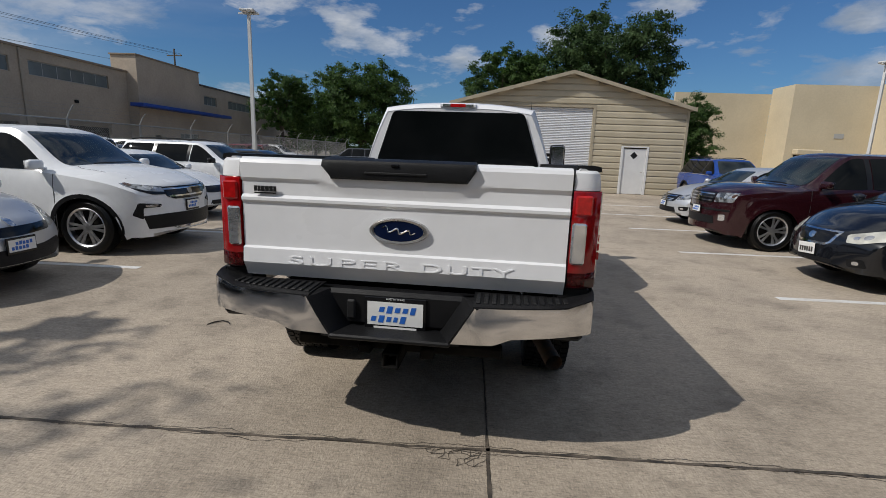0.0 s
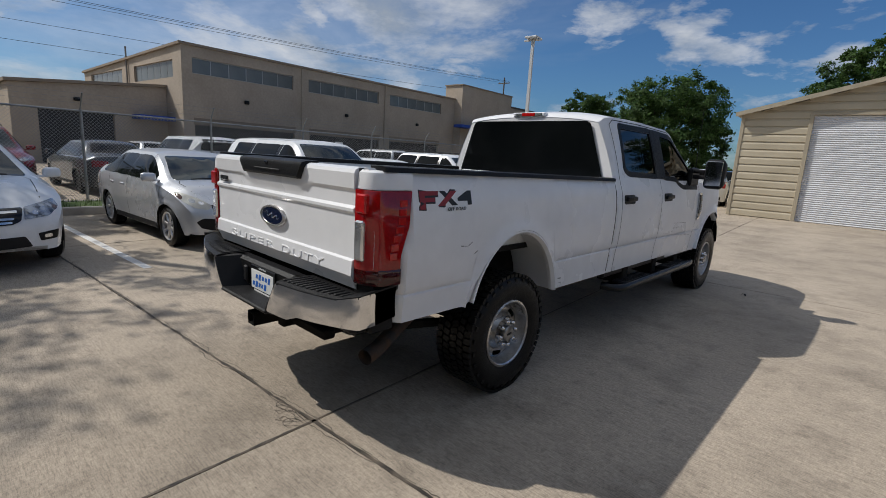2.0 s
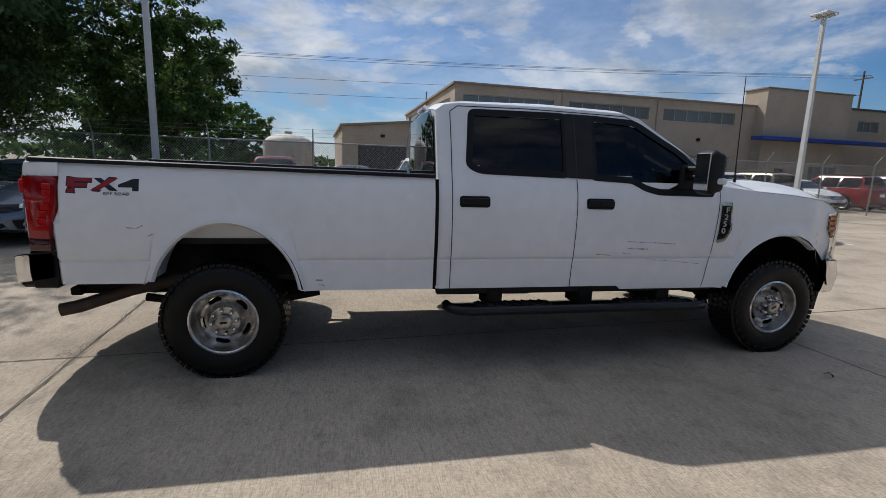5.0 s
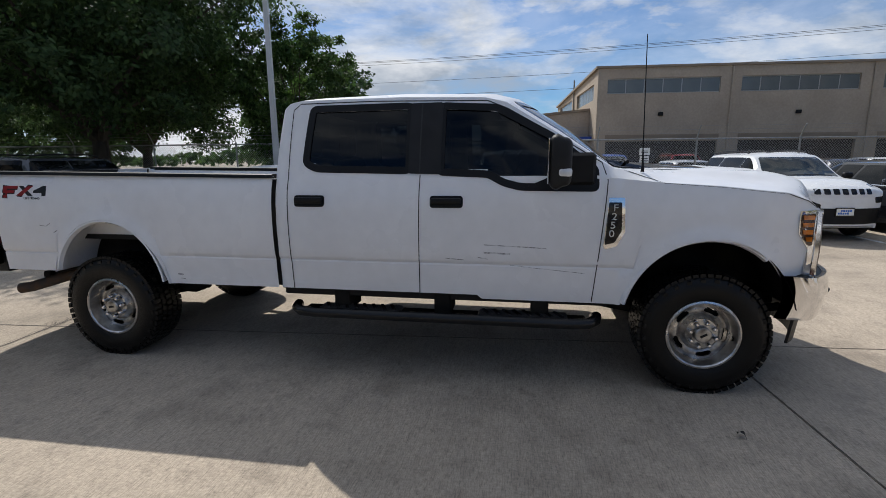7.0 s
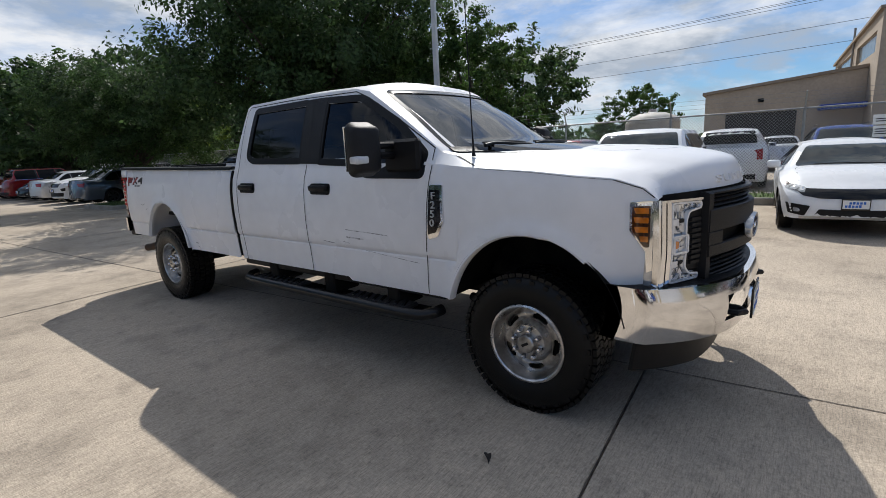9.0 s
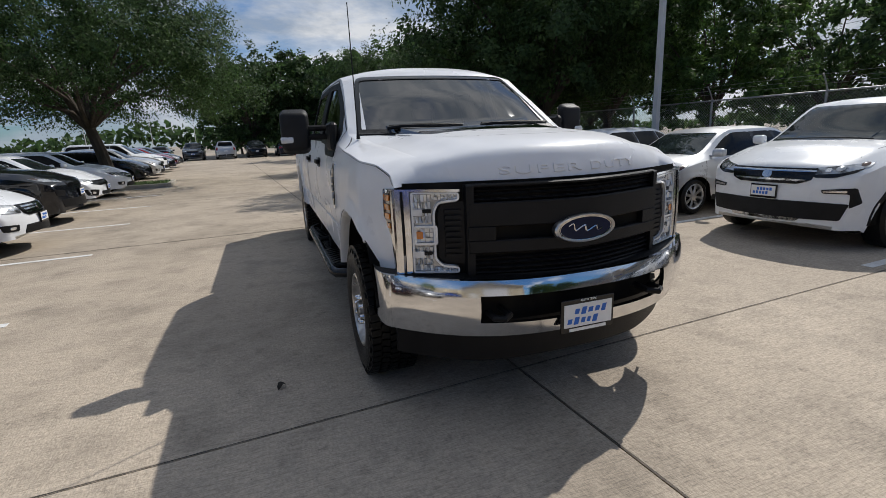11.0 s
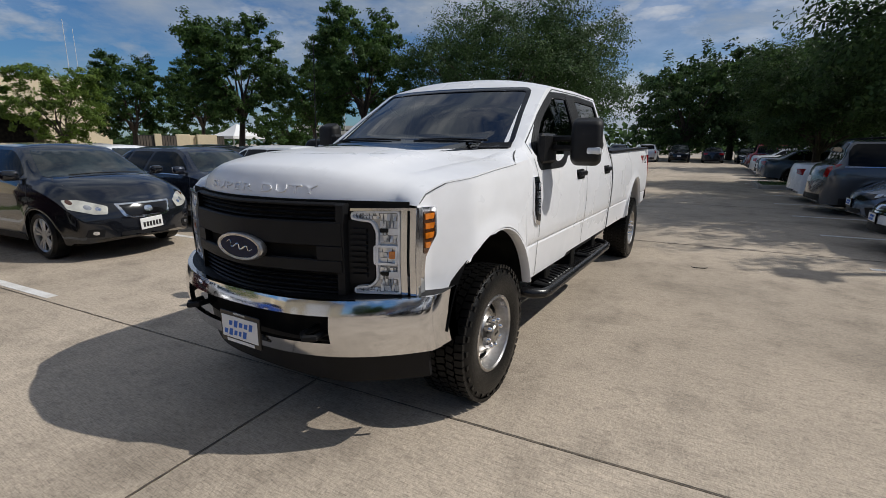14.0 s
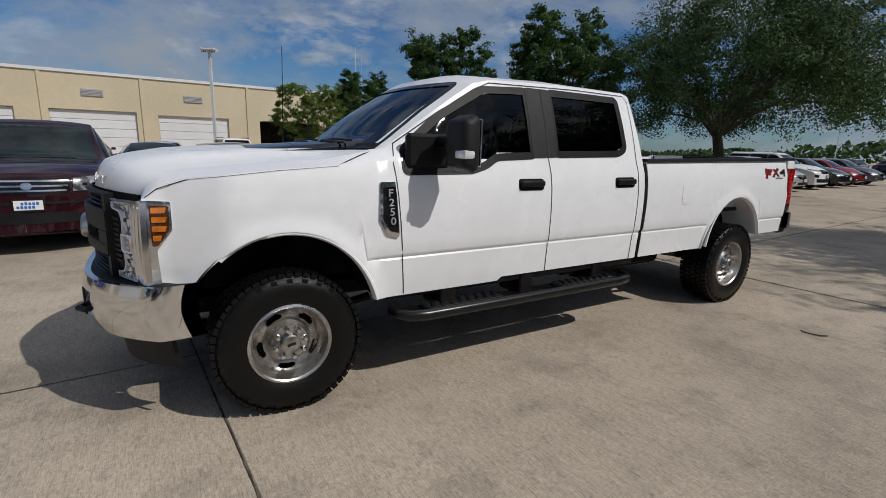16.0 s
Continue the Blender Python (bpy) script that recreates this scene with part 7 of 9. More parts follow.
class Shape:
    """The outline of a car along its length: front at +y."""

    def __init__(self, L, W, H, wb, front, r, tail, deck, roof_r, roof_f, cowl, deck_z, cowl_z, nose_z, belt=0.0, clear=0.22, roof_x=0.56, square=0.0, deck_out=0.0):
        self.L, self.W, self.H, self.wb, self.r, self.clear = L, W, H, wb, r, clear
        self.fy, self.ry = L / 2 - 0.20, -L / 2 + 0.15
        self.axf = L / 2 - front
        self.axr = self.axf - wb
        f, b = self.fy, self.ry
        hw = W / 2
        self.hw = hw
        bz = belt or (cowl_z - 0.04)
        deck = max(deck, b + 0.19)
        roof_r = max(roof_r, deck + 0.08)
        self.bz = bz
        self.tail, self.deck, self.roof_r, self.roof_f, self.cowl = tail, deck, roof_r, roof_f, cowl
        sq = square
        ym = (cowl + f - 0.10) / 2
        self.belt = [(b, clear + 0.09), (b + 0.02, 0.58), (b + 0.06, min(deck_z, bz) - 0.16), (b + 0.16, min(deck_z - 0.02, bz) - 0.02), (b + 0.4, bz + 0.03), (cowl - 0.3, bz), (ym, (bz + nose_z - 0.06) / 2 + 0.015), (f - 0.16, nose_z - 0.10 + 0.05 * sq), (f - 0.05, nose_z - 0.22 + 0.1 * sq), (f - 0.015, 0.44), (f, clear + 0.07)]
        self.edge_z = [(b, clear + 0.11), (b + 0.02, 0.62), (b + 0.06, deck_z - 0.13), (b + 0.14, deck_z - 0.005), (deck, deck_z + 0.01), (roof_r, H - 0.055), (roof_f, H - 0.06), (cowl, cowl_z + 0.015), (cowl + 0.12, cowl_z - 0.005), (ym, (cowl_z + nose_z) / 2 + 0.045), (f - 0.22, nose_z + 0.01), (f - 0.08, nose_z - 0.10 + 0.05 * sq), (f - 0.025, 0.50), (f, clear + 0.09)]
        self.edge_x = [(b, hw * 0.60), (b + 0.10, hw * 0.74), (deck, hw * 0.80), (roof_r, roof_x), (roof_f, roof_x + 0.01), (cowl, hw * 0.80), (f - 0.4, hw * 0.74), (f - 0.1, hw * 0.62), (f, hw * 0.5)]
        self.mid_z = [(b, clear + 0.11), (b + 0.02, 0.64), (b + 0.06, deck_z - 0.10), (b + 0.13, deck_z + 0.03), (deck, deck_z + 0.05), (roof_r, H - 0.005), ((roof_r + roof_f) / 2, H), (roof_f, H - 0.015), (cowl, cowl_z + 0.05), (cowl + 0.10, cowl_z + 0.035), (ym, (cowl_z + nose_z) / 2 + 0.085), (f - 0.24, nose_z + 0.055), (f - 0.09, nose_z - 0.03), (f - 0.025, 0.53), (f, clear + 0.09)]
        self.bow = [(b, -0.16), (b + 0.4, -0.12), (deck, -0.10), (roof_r, -0.03), (roof_f, 0.06), (cowl, 0.13), (f - 0.6, 0.15), (f, 0.20)]
        self.wide = [(b, 0.80), (b + 0.05, 0.88), (b + 0.16, 0.945), (b + 0.5, 0.985), (b + 1.1, 1.0), (f - 1.2, 1.0), (f - 0.7, 0.985), (f - 0.35, 0.94), (f - 0.14, 0.87), (f - 0.04, 0.80), (f, 0.72)]

    def base(self, y):
        z = self.clear if self.axr - 0.5 < y < self.axf + 0.5 else self.clear + 0.03
        for c in (self.axf, self.axr):
            a = self.r + 0.055
            d = abs(y - c) / a
            if d < 1:
                z = max(z, self.r * 0.92 + (self.r + 0.065 - self.r * 0.92 + self.r * 0.0) * 0 + a * math.sqrt(1 - d * d) * 0.98)
        return z

    def ring(self, y):
        zb, zt = self.base(y), smooth_table(self.belt, y)
        zb = min(zb, zt - 0.03)
        k = smooth_table(self.wide, y) * self.hw
        half = []
        for i in range(10):
            t = i / 9
            z = zb + (zt - zb) * t
            q = (z - self.clear) / max(0.05, self.bz - self.clear)
            x = k * (0.955 + 0.06 * math.sin(math.pi * min(1, max(0, q)) * 0.62) - 0.030 * max(0, q - 0.75) / 0.25) - 0.008 * math.exp(-((q - 0.70) / 0.05) ** 2)
            for c in (self.axf, self.axr):
                g = math.hypot(y - c, z - self.r) - (self.r + 0.06)
                if abs(g) < 0.12:
                    x += 0.012 * math.exp(-(g / 0.04) ** 2)
            half.append((x, 0.0, z))
        xe, ze, zm, bow = smooth_table(self.edge_x, y), smooth_table(self.edge_z, y), smooth_table(self.mid_z, y), smooth_table(self.bow, y)
        x0, _, z0 = half[-1]
        ze, xe = max(ze, z0 + 0.004), min(xe, x0 - 0.01)
        for i in range(1, 8):
            t = i / 7
            half.append((x0 + (xe - x0) * t + 0.022 * math.sin(math.pi * t) * min(1, (ze - z0) / 0.25), bow * (1 - ((x0 + (xe - x0) * t) / x0) ** 2), z0 + (ze - z0) * t))
        b0 = bow * (1 - (xe / x0) ** 2)
        for i in range(1, 9):
            u = 1 - i / 8
            half.append((xe * u, b0 + (bow - b0) * (1 - u * u), ze + (max(zm, ze) - ze) * (1 - abs(u) ** 2.4)))
        pts = [Vector((x, y + dy, z)) for x, dy, z in half]
        return pts + [Vector((-p.x, p.y, p.z)) for p in reversed(pts[:-1])]

    def stations(self):
        ys = set()
        f, b = self.fy, self.ry
        for d in (0, 0.008, 0.02, 0.035, 0.055, 0.08, 0.11, 0.15, 0.2, 0.26, 0.33):
            ys.add(round(f - d, 4))
            ys.add(round(b + d, 4))
        y = b + 0.38
        while y < f - 0.36:
            ys.add(round(y, 4))
            y += 0.064
        ys |= {round(v, 4) for v in (self.deck, self.roof_r, self.roof_f, self.cowl)}
        return sorted(ys)


def car(name, shape, colour, label, category, m, style, wheel_key, group="parked cars", lights="sedan"):
    """A parked car: painted shell, glass, lamps, grille, trim and wheels."""
    S = shape
    root = thing(name, label, category, None, group)
    ys = S.stations()
    g = [S.ring(y) for y in ys]
    ref = bmesh.new()
    rings(ref, g, closed=False, cap0=True, cap1=True)
    tree = BVHTree.FromBMesh(ref)
    body = part("body", ref, colour, root, smooth=32)
    hw, f, b, H = S.hw, S.fy, S.ry, S.H
    # side glass
    def top(y):
        return smooth_table(S.edge_z, y) - style.get("header", 0.045)

    def low(y):
        return smooth_table(S.belt, y) + 0.030
    pillar = style.get("pillar", (S.roof_f + S.roof_r) / 2 + 0.08)
    cuts = style.get("cuts", [pillar, S.roof_r + 0.02])
    ends = [S.cowl - 0.05] + cuts + [style.get("glass_end", S.deck + 0.12)]
    span = [y for y in spaced(S.deck - 0.2 if style.get("wagon") else S.deck, S.cowl, 60) if top(y) - low(y) > 0.075]
    for a, c in zip(ends, ends[1:]):
        seg_ys = [y for y in span if c + 0.03 < y < a - 0.03]
        if len(seg_ys) < 3 or seg_ys[-1] - seg_ys[0] < 0.12:
            continue
        n = max(4, int((seg_ys[-1] - seg_ys[0]) / 0.075))
        for ax in ("+x", "-x"):
            out = Vector(AXES[ax][0]) * 0.008
            rows = []
            for y in spaced(seg_ys[0], seg_ys[-1], n):
                e = min(1.0, (y - seg_ys[0] + 0.012) / 0.03, (seg_ys[-1] - y + 0.012) / 0.03)
                rows.append([cast(tree, ax, y, z) for z in spaced(low(y) + 0.02 * (1 - e), top(y) - 0.02 * (1 - e), 5)])
            if any(q is None for r in rows for q in r):
                continue
            bm = bmesh.new()
            rings(bm, [[r[0] - out] + [q + out for q in r] + [r[-1] - out] for r in rows], closed=False, cap0=False, cap1=False)
            part("side_window", bm, CAR_GLASS, body, "dark side window")
    # black pillar covers between the panes
    for c in cuts:
        if span and span[0] + 0.08 < c < span[-1] - 0.08:
            cover = [(y, low(y) + 0.004) for y in (c - 0.045, c + 0.045)] + [(y, top(y) - 0.004) for y in (c + 0.045, c - 0.045)]
            for ax in ("+x", "-x"):
                part("pillar_cover", patch(tree, cover, ax, 0.005, 0.010, 0.05), GLOSS_BLACK, body, "gloss black pillar cover")
    # window surround
    if style.get("chrome_belt"):
        lo = [(y, low(y) - 0.018) for y in span[::4]]
        for ax in ("+x", "-x"):
            part("belt_trim", patch(tree, strip_poly(lo, 0.016), ax, 0.008, 0.012, 0.2), CHROME, body)
    # windscreen and rear glass
    zt, zl = H - 0.10, smooth_table(S.mid_z, S.cowl) - 0.005
    xt, xl = smooth_table(S.edge_x, S.roof_f) - 0.045, smooth_table(S.edge_x, S.cowl) - 0.03
    part("windscreen", patch(tree, rounded([(-xt, zt), (xt, zt), (xl, zl - 0.02), (xl * 0.5, zl), (-xl * 0.5, zl), (-xl, zl - 0.02)], 0.05, 3), "+y", 0.010, 0.014, 0.11), CAR_WIND, body, "windscreen")
    zr = smooth_table(S.mid_z, S.deck) + (0.03 if not style.get("wagon") else 0.08)
    xr, xd = smooth_table(S.edge_x, S.roof_r) - 0.05, smooth_table(S.edge_x, S.deck) - 0.10
    part("rear_window", patch(tree, rounded([(-xr, H - 0.09), (xr, H - 0.09), (xd, zr), (-xd, zr)], 0.05, 3), "-y", 0.010, 0.014, 0.11), CAR_GLASS, body, "dark rear window")
    # shut lines
    for ax in ("+x", "-x"):
        for y in style.get("seams", [S.cowl - 0.02, pillar, S.axr + S.r * 0.55 if not style.get("coupe") else pillar - 0.1]):
            part("panel_gap", patch(tree, strip_poly([(y, z) for z in spaced(S.clear + 0.08, low(y) - 0.03, 5)], 0.010), ax, 0.002, 0.0, 0.3), SEAM, body)
        for y in (pillar - 0.10, S.roof_r - 0.02 if not style.get("wagon") else S.axr + 0.42):
            y -= 0.10
            part("door_handle", boxmesh(-0.085, 0.085, -0.014, 0.014, -0.016, 0.016, 0.010, Matrix.Translation((0, 0, 0)) @ Matrix.Translation(cast(tree, ax, y, S.bz - 0.10) or Vector((0, 0, 0))) @ Matrix.Rotation(math.pi / 2, 4, "Z")), style.get("handle", colour), body)
        part("sill_trim", patch(tree, [(S.axr + S.r + 0.1, S.clear + 0.09), (S.axf - S.r - 0.1, S.clear + 0.09), (S.axf - S.r - 0.1, S.clear + 0.005), (S.axr + S.r + 0.1, S.clear + 0.005)], ax, 0.004, 0.01, 0.3), PLASTIC, body)
    for y in (S.cowl + 0.10,):
        part("hood_gap", patch(tree, strip_poly([(-hw * 0.72, f - 0.30), (-hw * 0.76, y + 0.1), (-hw * 0.70, y)], 0.010), "+z", 0.002, 0.0, 0.3), SEAM, body)
        part("hood_gap", patch(tree, strip_poly([(hw * 0.72, f - 0.30), (hw * 0.76, y + 0.1), (hw * 0.70, y)], 0.010), "+z", 0.002, 0.0, 0.3), SEAM, body)
    # mirrors
    for s in (1, -1):
        x, y, z = hw * 0.97, S.cowl - 0.18, S.bz + 0.07
        bm = bmesh.new()
        box(bm, -0.10, 0.10, -0.055, 0.055, -0.065, 0.065, 0.045, pose(s * (x + 0.10), y, z + 0.03, 0, 0, -s * 12), 3)
        box(bm, -0.08, 0.08, -0.025, 0.025, -0.015, 0.015, 0.008, pose(s * (x - 0.02), y, z - 0.02))
        mi = part("wing_mirror", bm, style.get("mirror", colour), body)
        part("mirror_glass", boxmesh(-0.08, 0.08, -0.004, 0.004, -0.05, 0.05, 0.002, pose(s * (x + 0.10), y - 0.056, z + 0.03, 0, 0, -s * 12)), CHROME, mi)
    # wipers
    bm = bmesh.new()
    for x in (0.0, 0.45):
        p = [cast(tree, "+z", x + dx, S.cowl + 0.10 + 0.05 * (1 - abs(x + dx) / hw) - 0.01) for dx in (0.0, -0.25, -0.5)]
        p = [q + Vector((0, 0.02, 0.018)) for q in p if q is not None]
        if len(p) == 3:
            tube(bm, p, 0.008, 5)
    part("wiper", bm, PLASTIC, body)
    # front: grille, lamps, intake, plate
    nose = style["front"]
    for nm, poly, material, proud, lab in nose:
        one = nm == "grille_slot" or min(x for x, _ in poly) < -0.01
        polys = [poly] if one else [poly, [(-x, z) for x, z in poly]]
        for pl in polys:
            piece = part(nm, patch(tree, rounded(pl, 0.018, 2), "+y", proud, proud + 0.02, 0.07), LAMP_CAR if material == CLEAR_LENS and nm == "headlight" else material, body, lab)
            if nm == "headlight":
                cx, cz = sum(x for x, _ in pl) / len(pl), sum(z for _, z in pl) / len(pl)
                far = max(pl, key=lambda q: abs(q[0]))
                hh = max(z for _, z in pl) - min(z for _, z in pl)
                part("projector", patch(tree, ell(cx, cz, 0.034, min(0.030, hh * 0.22), 14), "+y", proud + 0.003, 0.004, 0.04), LAMP_DARK, piece)
                part("reflector", patch(tree, ell(cx - math.copysign(0.085, cx), cz - hh * 0.12, 0.030, min(0.022, hh * 0.18), 12), "+y", proud + 0.003, 0.004, 0.04), CHROME, piece)
                ox, oz = cx + (far[0] - cx) * 0.72, cz + (far[1] - cz) * 0.72
                part("corner_lens", patch(tree, ell(ox, oz, 0.028, hh * 0.16, 10), "+y", proud + 0.003, 0.004, 0.04), AMBER_DARK, piece)
    if style.get("bars"):
        for z, hx in style["bars"]:
            part("grille_bar", patch(tree, [(-hx, z + 0.011), (hx, z + 0.011), (hx, z - 0.011), (-hx, z - 0.011)], "+y", 0.016, 0.02, 0.1), style.get("bar_mat", CHROME), body)
    pz = style.get("plate_z", 0.50)
    hit = cast(tree, "+y", 0, pz)
    if hit is not None and style.get("plate", True):
        if style.get("plate_dealer", True):
            small_plate(body, Matrix.Translation((0, hit.y + 0.022, pz)))
        else:
            pl = part("license_plate", boxmesh(-0.152, 0.152, -0.006, 0.004, -0.076, 0.076, 0.004, Matrix.Translation((0, hit.y + 0.022, pz)) @ Matrix.Rotation(radians(4), 4, "Y")), WHITE_PLATE, body, "white plate with dark bars")
            bm = bmesh.new()
            for i in range(6):
                box(bm, -0.125 + i * 0.043, -0.095 + i * 0.043, 0.004, 0.006, -0.045, 0.02, 0, Matrix.Translation((0, hit.y + 0.022, pz)) @ Matrix.Rotation(radians(4), 4, "Y"))
            part("plate_marks", bm, BLACK_DECAL, pl, smooth=0)
    ez = style.get("emblem_z")
    if ez:
        part("emblem", patch(tree, ell(0, ez, style.get("emblem_r", 0.055), 0.042, 20, 2.6), "+y", 0.024, 0.02, 0.05), CHROME, body, "small chrome emblem")
    # rear: lamps and plate
    for nm, poly, material, proud, lab in style.get("rear", []):
        for pl in (poly, [(-x, z) for x, z in poly]):
            part(nm, patch(tree, rounded(pl, 0.018, 2), "-y", proud, proud + 0.02, 0.07), material, body, lab)
    if style.get("bumper_black"):
        part("rear_bumper_trim", patch(tree, [(-hw * 0.8, 0.42), (hw * 0.8, 0.42), (hw * 0.8, S.clear + 0.05), (-hw * 0.8, S.clear + 0.05)], "-y", 0.006, 0.02, 0.1), PLASTIC, body)
    if style.get("cladding"):
        for ax in ("+x", "-x"):
            for c in (S.axf, S.axr):
                arc = [(c + (S.r + 0.075) * math.cos(a), S.r * 0.92 + (S.r + 0.075) * math.sin(a)) for a in spaced(-0.12, math.pi + 0.12, 16)]
                part("arch_trim", patch(tree, strip_poly(arc, 0.055), ax, 0.010, 0.03, 0.12), PLASTIC, body, "black arch cladding")
            reach = S.r + 0.10
            for y0, y1 in ((b + 0.30, S.axr - reach), (S.axr + reach, S.axf - reach), (S.axf + reach, f - 0.30)):
                if y1 - y0 > 0.06:
                    part("lower_cladding", patch(tree, [(y0, 0.40), (y1, 0.40), (y1, S.clear + 0.04), (y0, S.clear + 0.04)], ax, 0.007, 0.01, 0.12), PLASTIC, body)
    if style.get("rails"):
        for s in (1, -1):
            bm = bmesh.new()
            xs = S.edge_x
            pts = [Vector((s * (smooth_table(xs, y) - 0.02), y, smooth_table(S.edge_z, y) + 0.05 + (0.04 if 0 < i < 5 else 0.0))) for i, y in enumerate(spaced(S.roof_r + 0.05, S.roof_f - 0.1, 5))]
            tube(bm, pts, 0.017, 6)
            part("roof_rail", bm, PLASTIC, body)
    # underbody and wheels
    bm = bmesh.new()
    box(bm, -hw * 0.80, hw * 0.80, b + 0.25, f - 0.25, S.clear - 0.02, S.clear + 0.25)
    for c in (S.axf, S.axr):
        for s in (1, -1):
            arc = [(c + (S.r + 0.06) * math.cos(a), S.r * 0.92 + (S.r + 0.06) * math.sin(a)) for a in spaced(-0.1, math.pi + 0.1, 12)]
            rings(bm, [[Vector((s * x, y, z)) for y, z in arc] for x in (hw * 0.95, hw * 0.55)], closed=False, cap0=False, cap1=False)
            box(bm, min(s * hw * 0.55, s * hw * 0.56), max(s * hw * 0.55, s * hw * 0.56), c - S.r, c + S.r, S.clear, S.r * 2.1)
    part("underbody", bm, UNDER, root)
    proto, is_new = wheel_for(wheel_key)
    k = S.r / wheel_key[0]
    for i, (y, s) in enumerate(((S.axf, 1), (S.axr, 1), (S.axf, -1), (S.axr, -1))):
        mm = Matrix.Translation((s * (hw - 0.135), y, S.r)) @ Matrix.Rotation(0 if s > 0 else math.pi, 4, "Z") @ Matrix.Rotation(0.4 * i + y, 4, "X") @ Matrix.Scale(k, 4)
        if is_new and i == 0:
            w = proto
            w.matrix_basis = mm
        else:
            w = copy_thing(proto, mm)
        w.parent = root
    root.matrix_world = m
    return root


def small_plate(parent, place):
    h = part("license_plate", boxmesh(-0.157, 0.157, -0.02, 0.004, -0.085, 0.08, 0.004, place), GLOSS_BLACK, parent, "dealer plate with blue bars")
    part("plate_face", boxmesh(-0.145, 0.145, 0.003, 0.007, -0.058, 0.062, 0, place), WHITE_PLATE, h)
    for z, x0, n in ((0.022, -0.105, 5), (-0.024, -0.06, 5)):
        for i in range(n):
            part("plate_mark", boxmesh(x0 + i * 0.038, x0 + i * 0.038 + 0.027, 0.007, 0.009, z - 0.016, z + 0.016 + (0.005 if i in (0, 3) else 0), 0, place), GREEN_MARK, h, smooth=0)


SEDAN_REAR = [("tail_light", [(0.45, 0.92), (0.80, 0.94), (0.80, 0.76), (0.50, 0.80)], RED_LENS, 0.008, "red tail light"), ("rear_bumper_insert", [(0.02, 0.36), (0.55, 0.36), (0.55, 0.26), (0.02, 0.26)], PLASTIC, 0.006, "")]
SUV_REAR = [("tail_light", [(0.62, 1.12), (0.84, 1.16), (0.84, 0.86), (0.70, 0.86), (0.70, 1.02)], RED_LENS, 0.008, "red tail light"), ("rear_plate", [(0.0, 0.86), (0.16, 0.86), (0.16, 0.72), (0.0, 0.72)], WHITE_PLATE, 0.008, "white plate"), ("rear_bumper_insert", [(0.02, 0.46), (0.70, 0.46), (0.70, 0.28), (0.02, 0.28)], PLASTIC, 0.006, "")]


def sedan(**kw):
    d = dict(L=4.86, W=1.85, H=1.46, wb=2.78, front=0.97, r=0.335, tail=0, deck=-1.72, roof_r=-0.92, roof_f=0.28, cowl=1.12, deck_z=1.04, cowl_z=0.985, nose_z=0.72)
    d.update(kw)
    return Shape(**d)


def suv(**kw):
    d = dict(L=4.75, W=1.90, H=1.70, wb=2.70, front=0.92, r=0.365, tail=0, deck=-2.14, roof_r=-1.72, roof_f=0.20, cowl=1.02, deck_z=1.12, cowl_z=1.12, nose_z=0.90, belt=1.06, roof_x=0.62, square=0.6)
    d.update(kw)
    return Shape(**d)


def face(x, y, turn):
    """A pose on the lot: heading in degrees from the lot's own +y."""
    return LOT @ Matrix.Translation((x, y, 0)) @ Matrix.Rotation(radians(turn), 4, "Z")


EAST, WEST = -90, 90   # facing +x and -x

# fronts, as seen from ahead: (part, outline of the half or the whole, material, proud, label)
FRONT_SMALL = [("grille", [(-0.50, 0.68), (0.50, 0.68), (0.47, 0.60), (0.0, 0.585), (-0.47, 0.60)], GLOSS_BLACK, 0.010, "slim black grille"),
       ("headlight", [(0.47, 0.665), (0.60, 0.765), (0.72, 0.82), (0.80, 0.84), (0.825, 0.80), (0.76, 0.70), (0.68, 0.635), (0.54, 0.61)], HAZED, 0.010, "large hazed swept headlight"),
       ("lower_intake", [(-0.60, 0.49), (-0.30, 0.465), (0.30, 0.465), (0.60, 0.49), (0.68, 0.43), (0.62, 0.345), (0.50, 0.315), (-0.50, 0.315), (-0.62, 0.345), (-0.68, 0.43)], PLASTIC, 0.008, "black lower intake"),
       ("chin_trim", [(-0.60, 0.275), (0.60, 0.275), (0.58, 0.245), (-0.58, 0.245)], PLASTIC, 0.008, "")]
FRONT_SLATTED = [("grille", [(-0.46, 0.735), (0.46, 0.735), (0.42, 0.60), (0.34, 0.565), (-0.34, 0.565), (-0.42, 0.60)], GLOSS_BLACK, 0.012, "black grille"),
          ("headlight", [(0.47, 0.735), (0.80, 0.80), (0.83, 0.72), (0.70, 0.63), (0.45, 0.61)], CLEAR_LENS, 0.010, "clear headlight with blue tint"),
          ("lower_intake", [(-0.44, 0.43), (0.44, 0.43), (0.50, 0.31), (-0.50, 0.31)], PLASTIC, 0.008, "black lower intake"),
          ("fog_recess", [(0.56, 0.45), (0.78, 0.47), (0.76, 0.37), (0.58, 0.36)], PLASTIC, 0.008, "fog lamp recess"),
          ("fog_lamp", [(0.62, 0.43), (0.70, 0.43), (0.70, 0.39), (0.62, 0.39)], CLEAR_LENS, 0.014, "")]
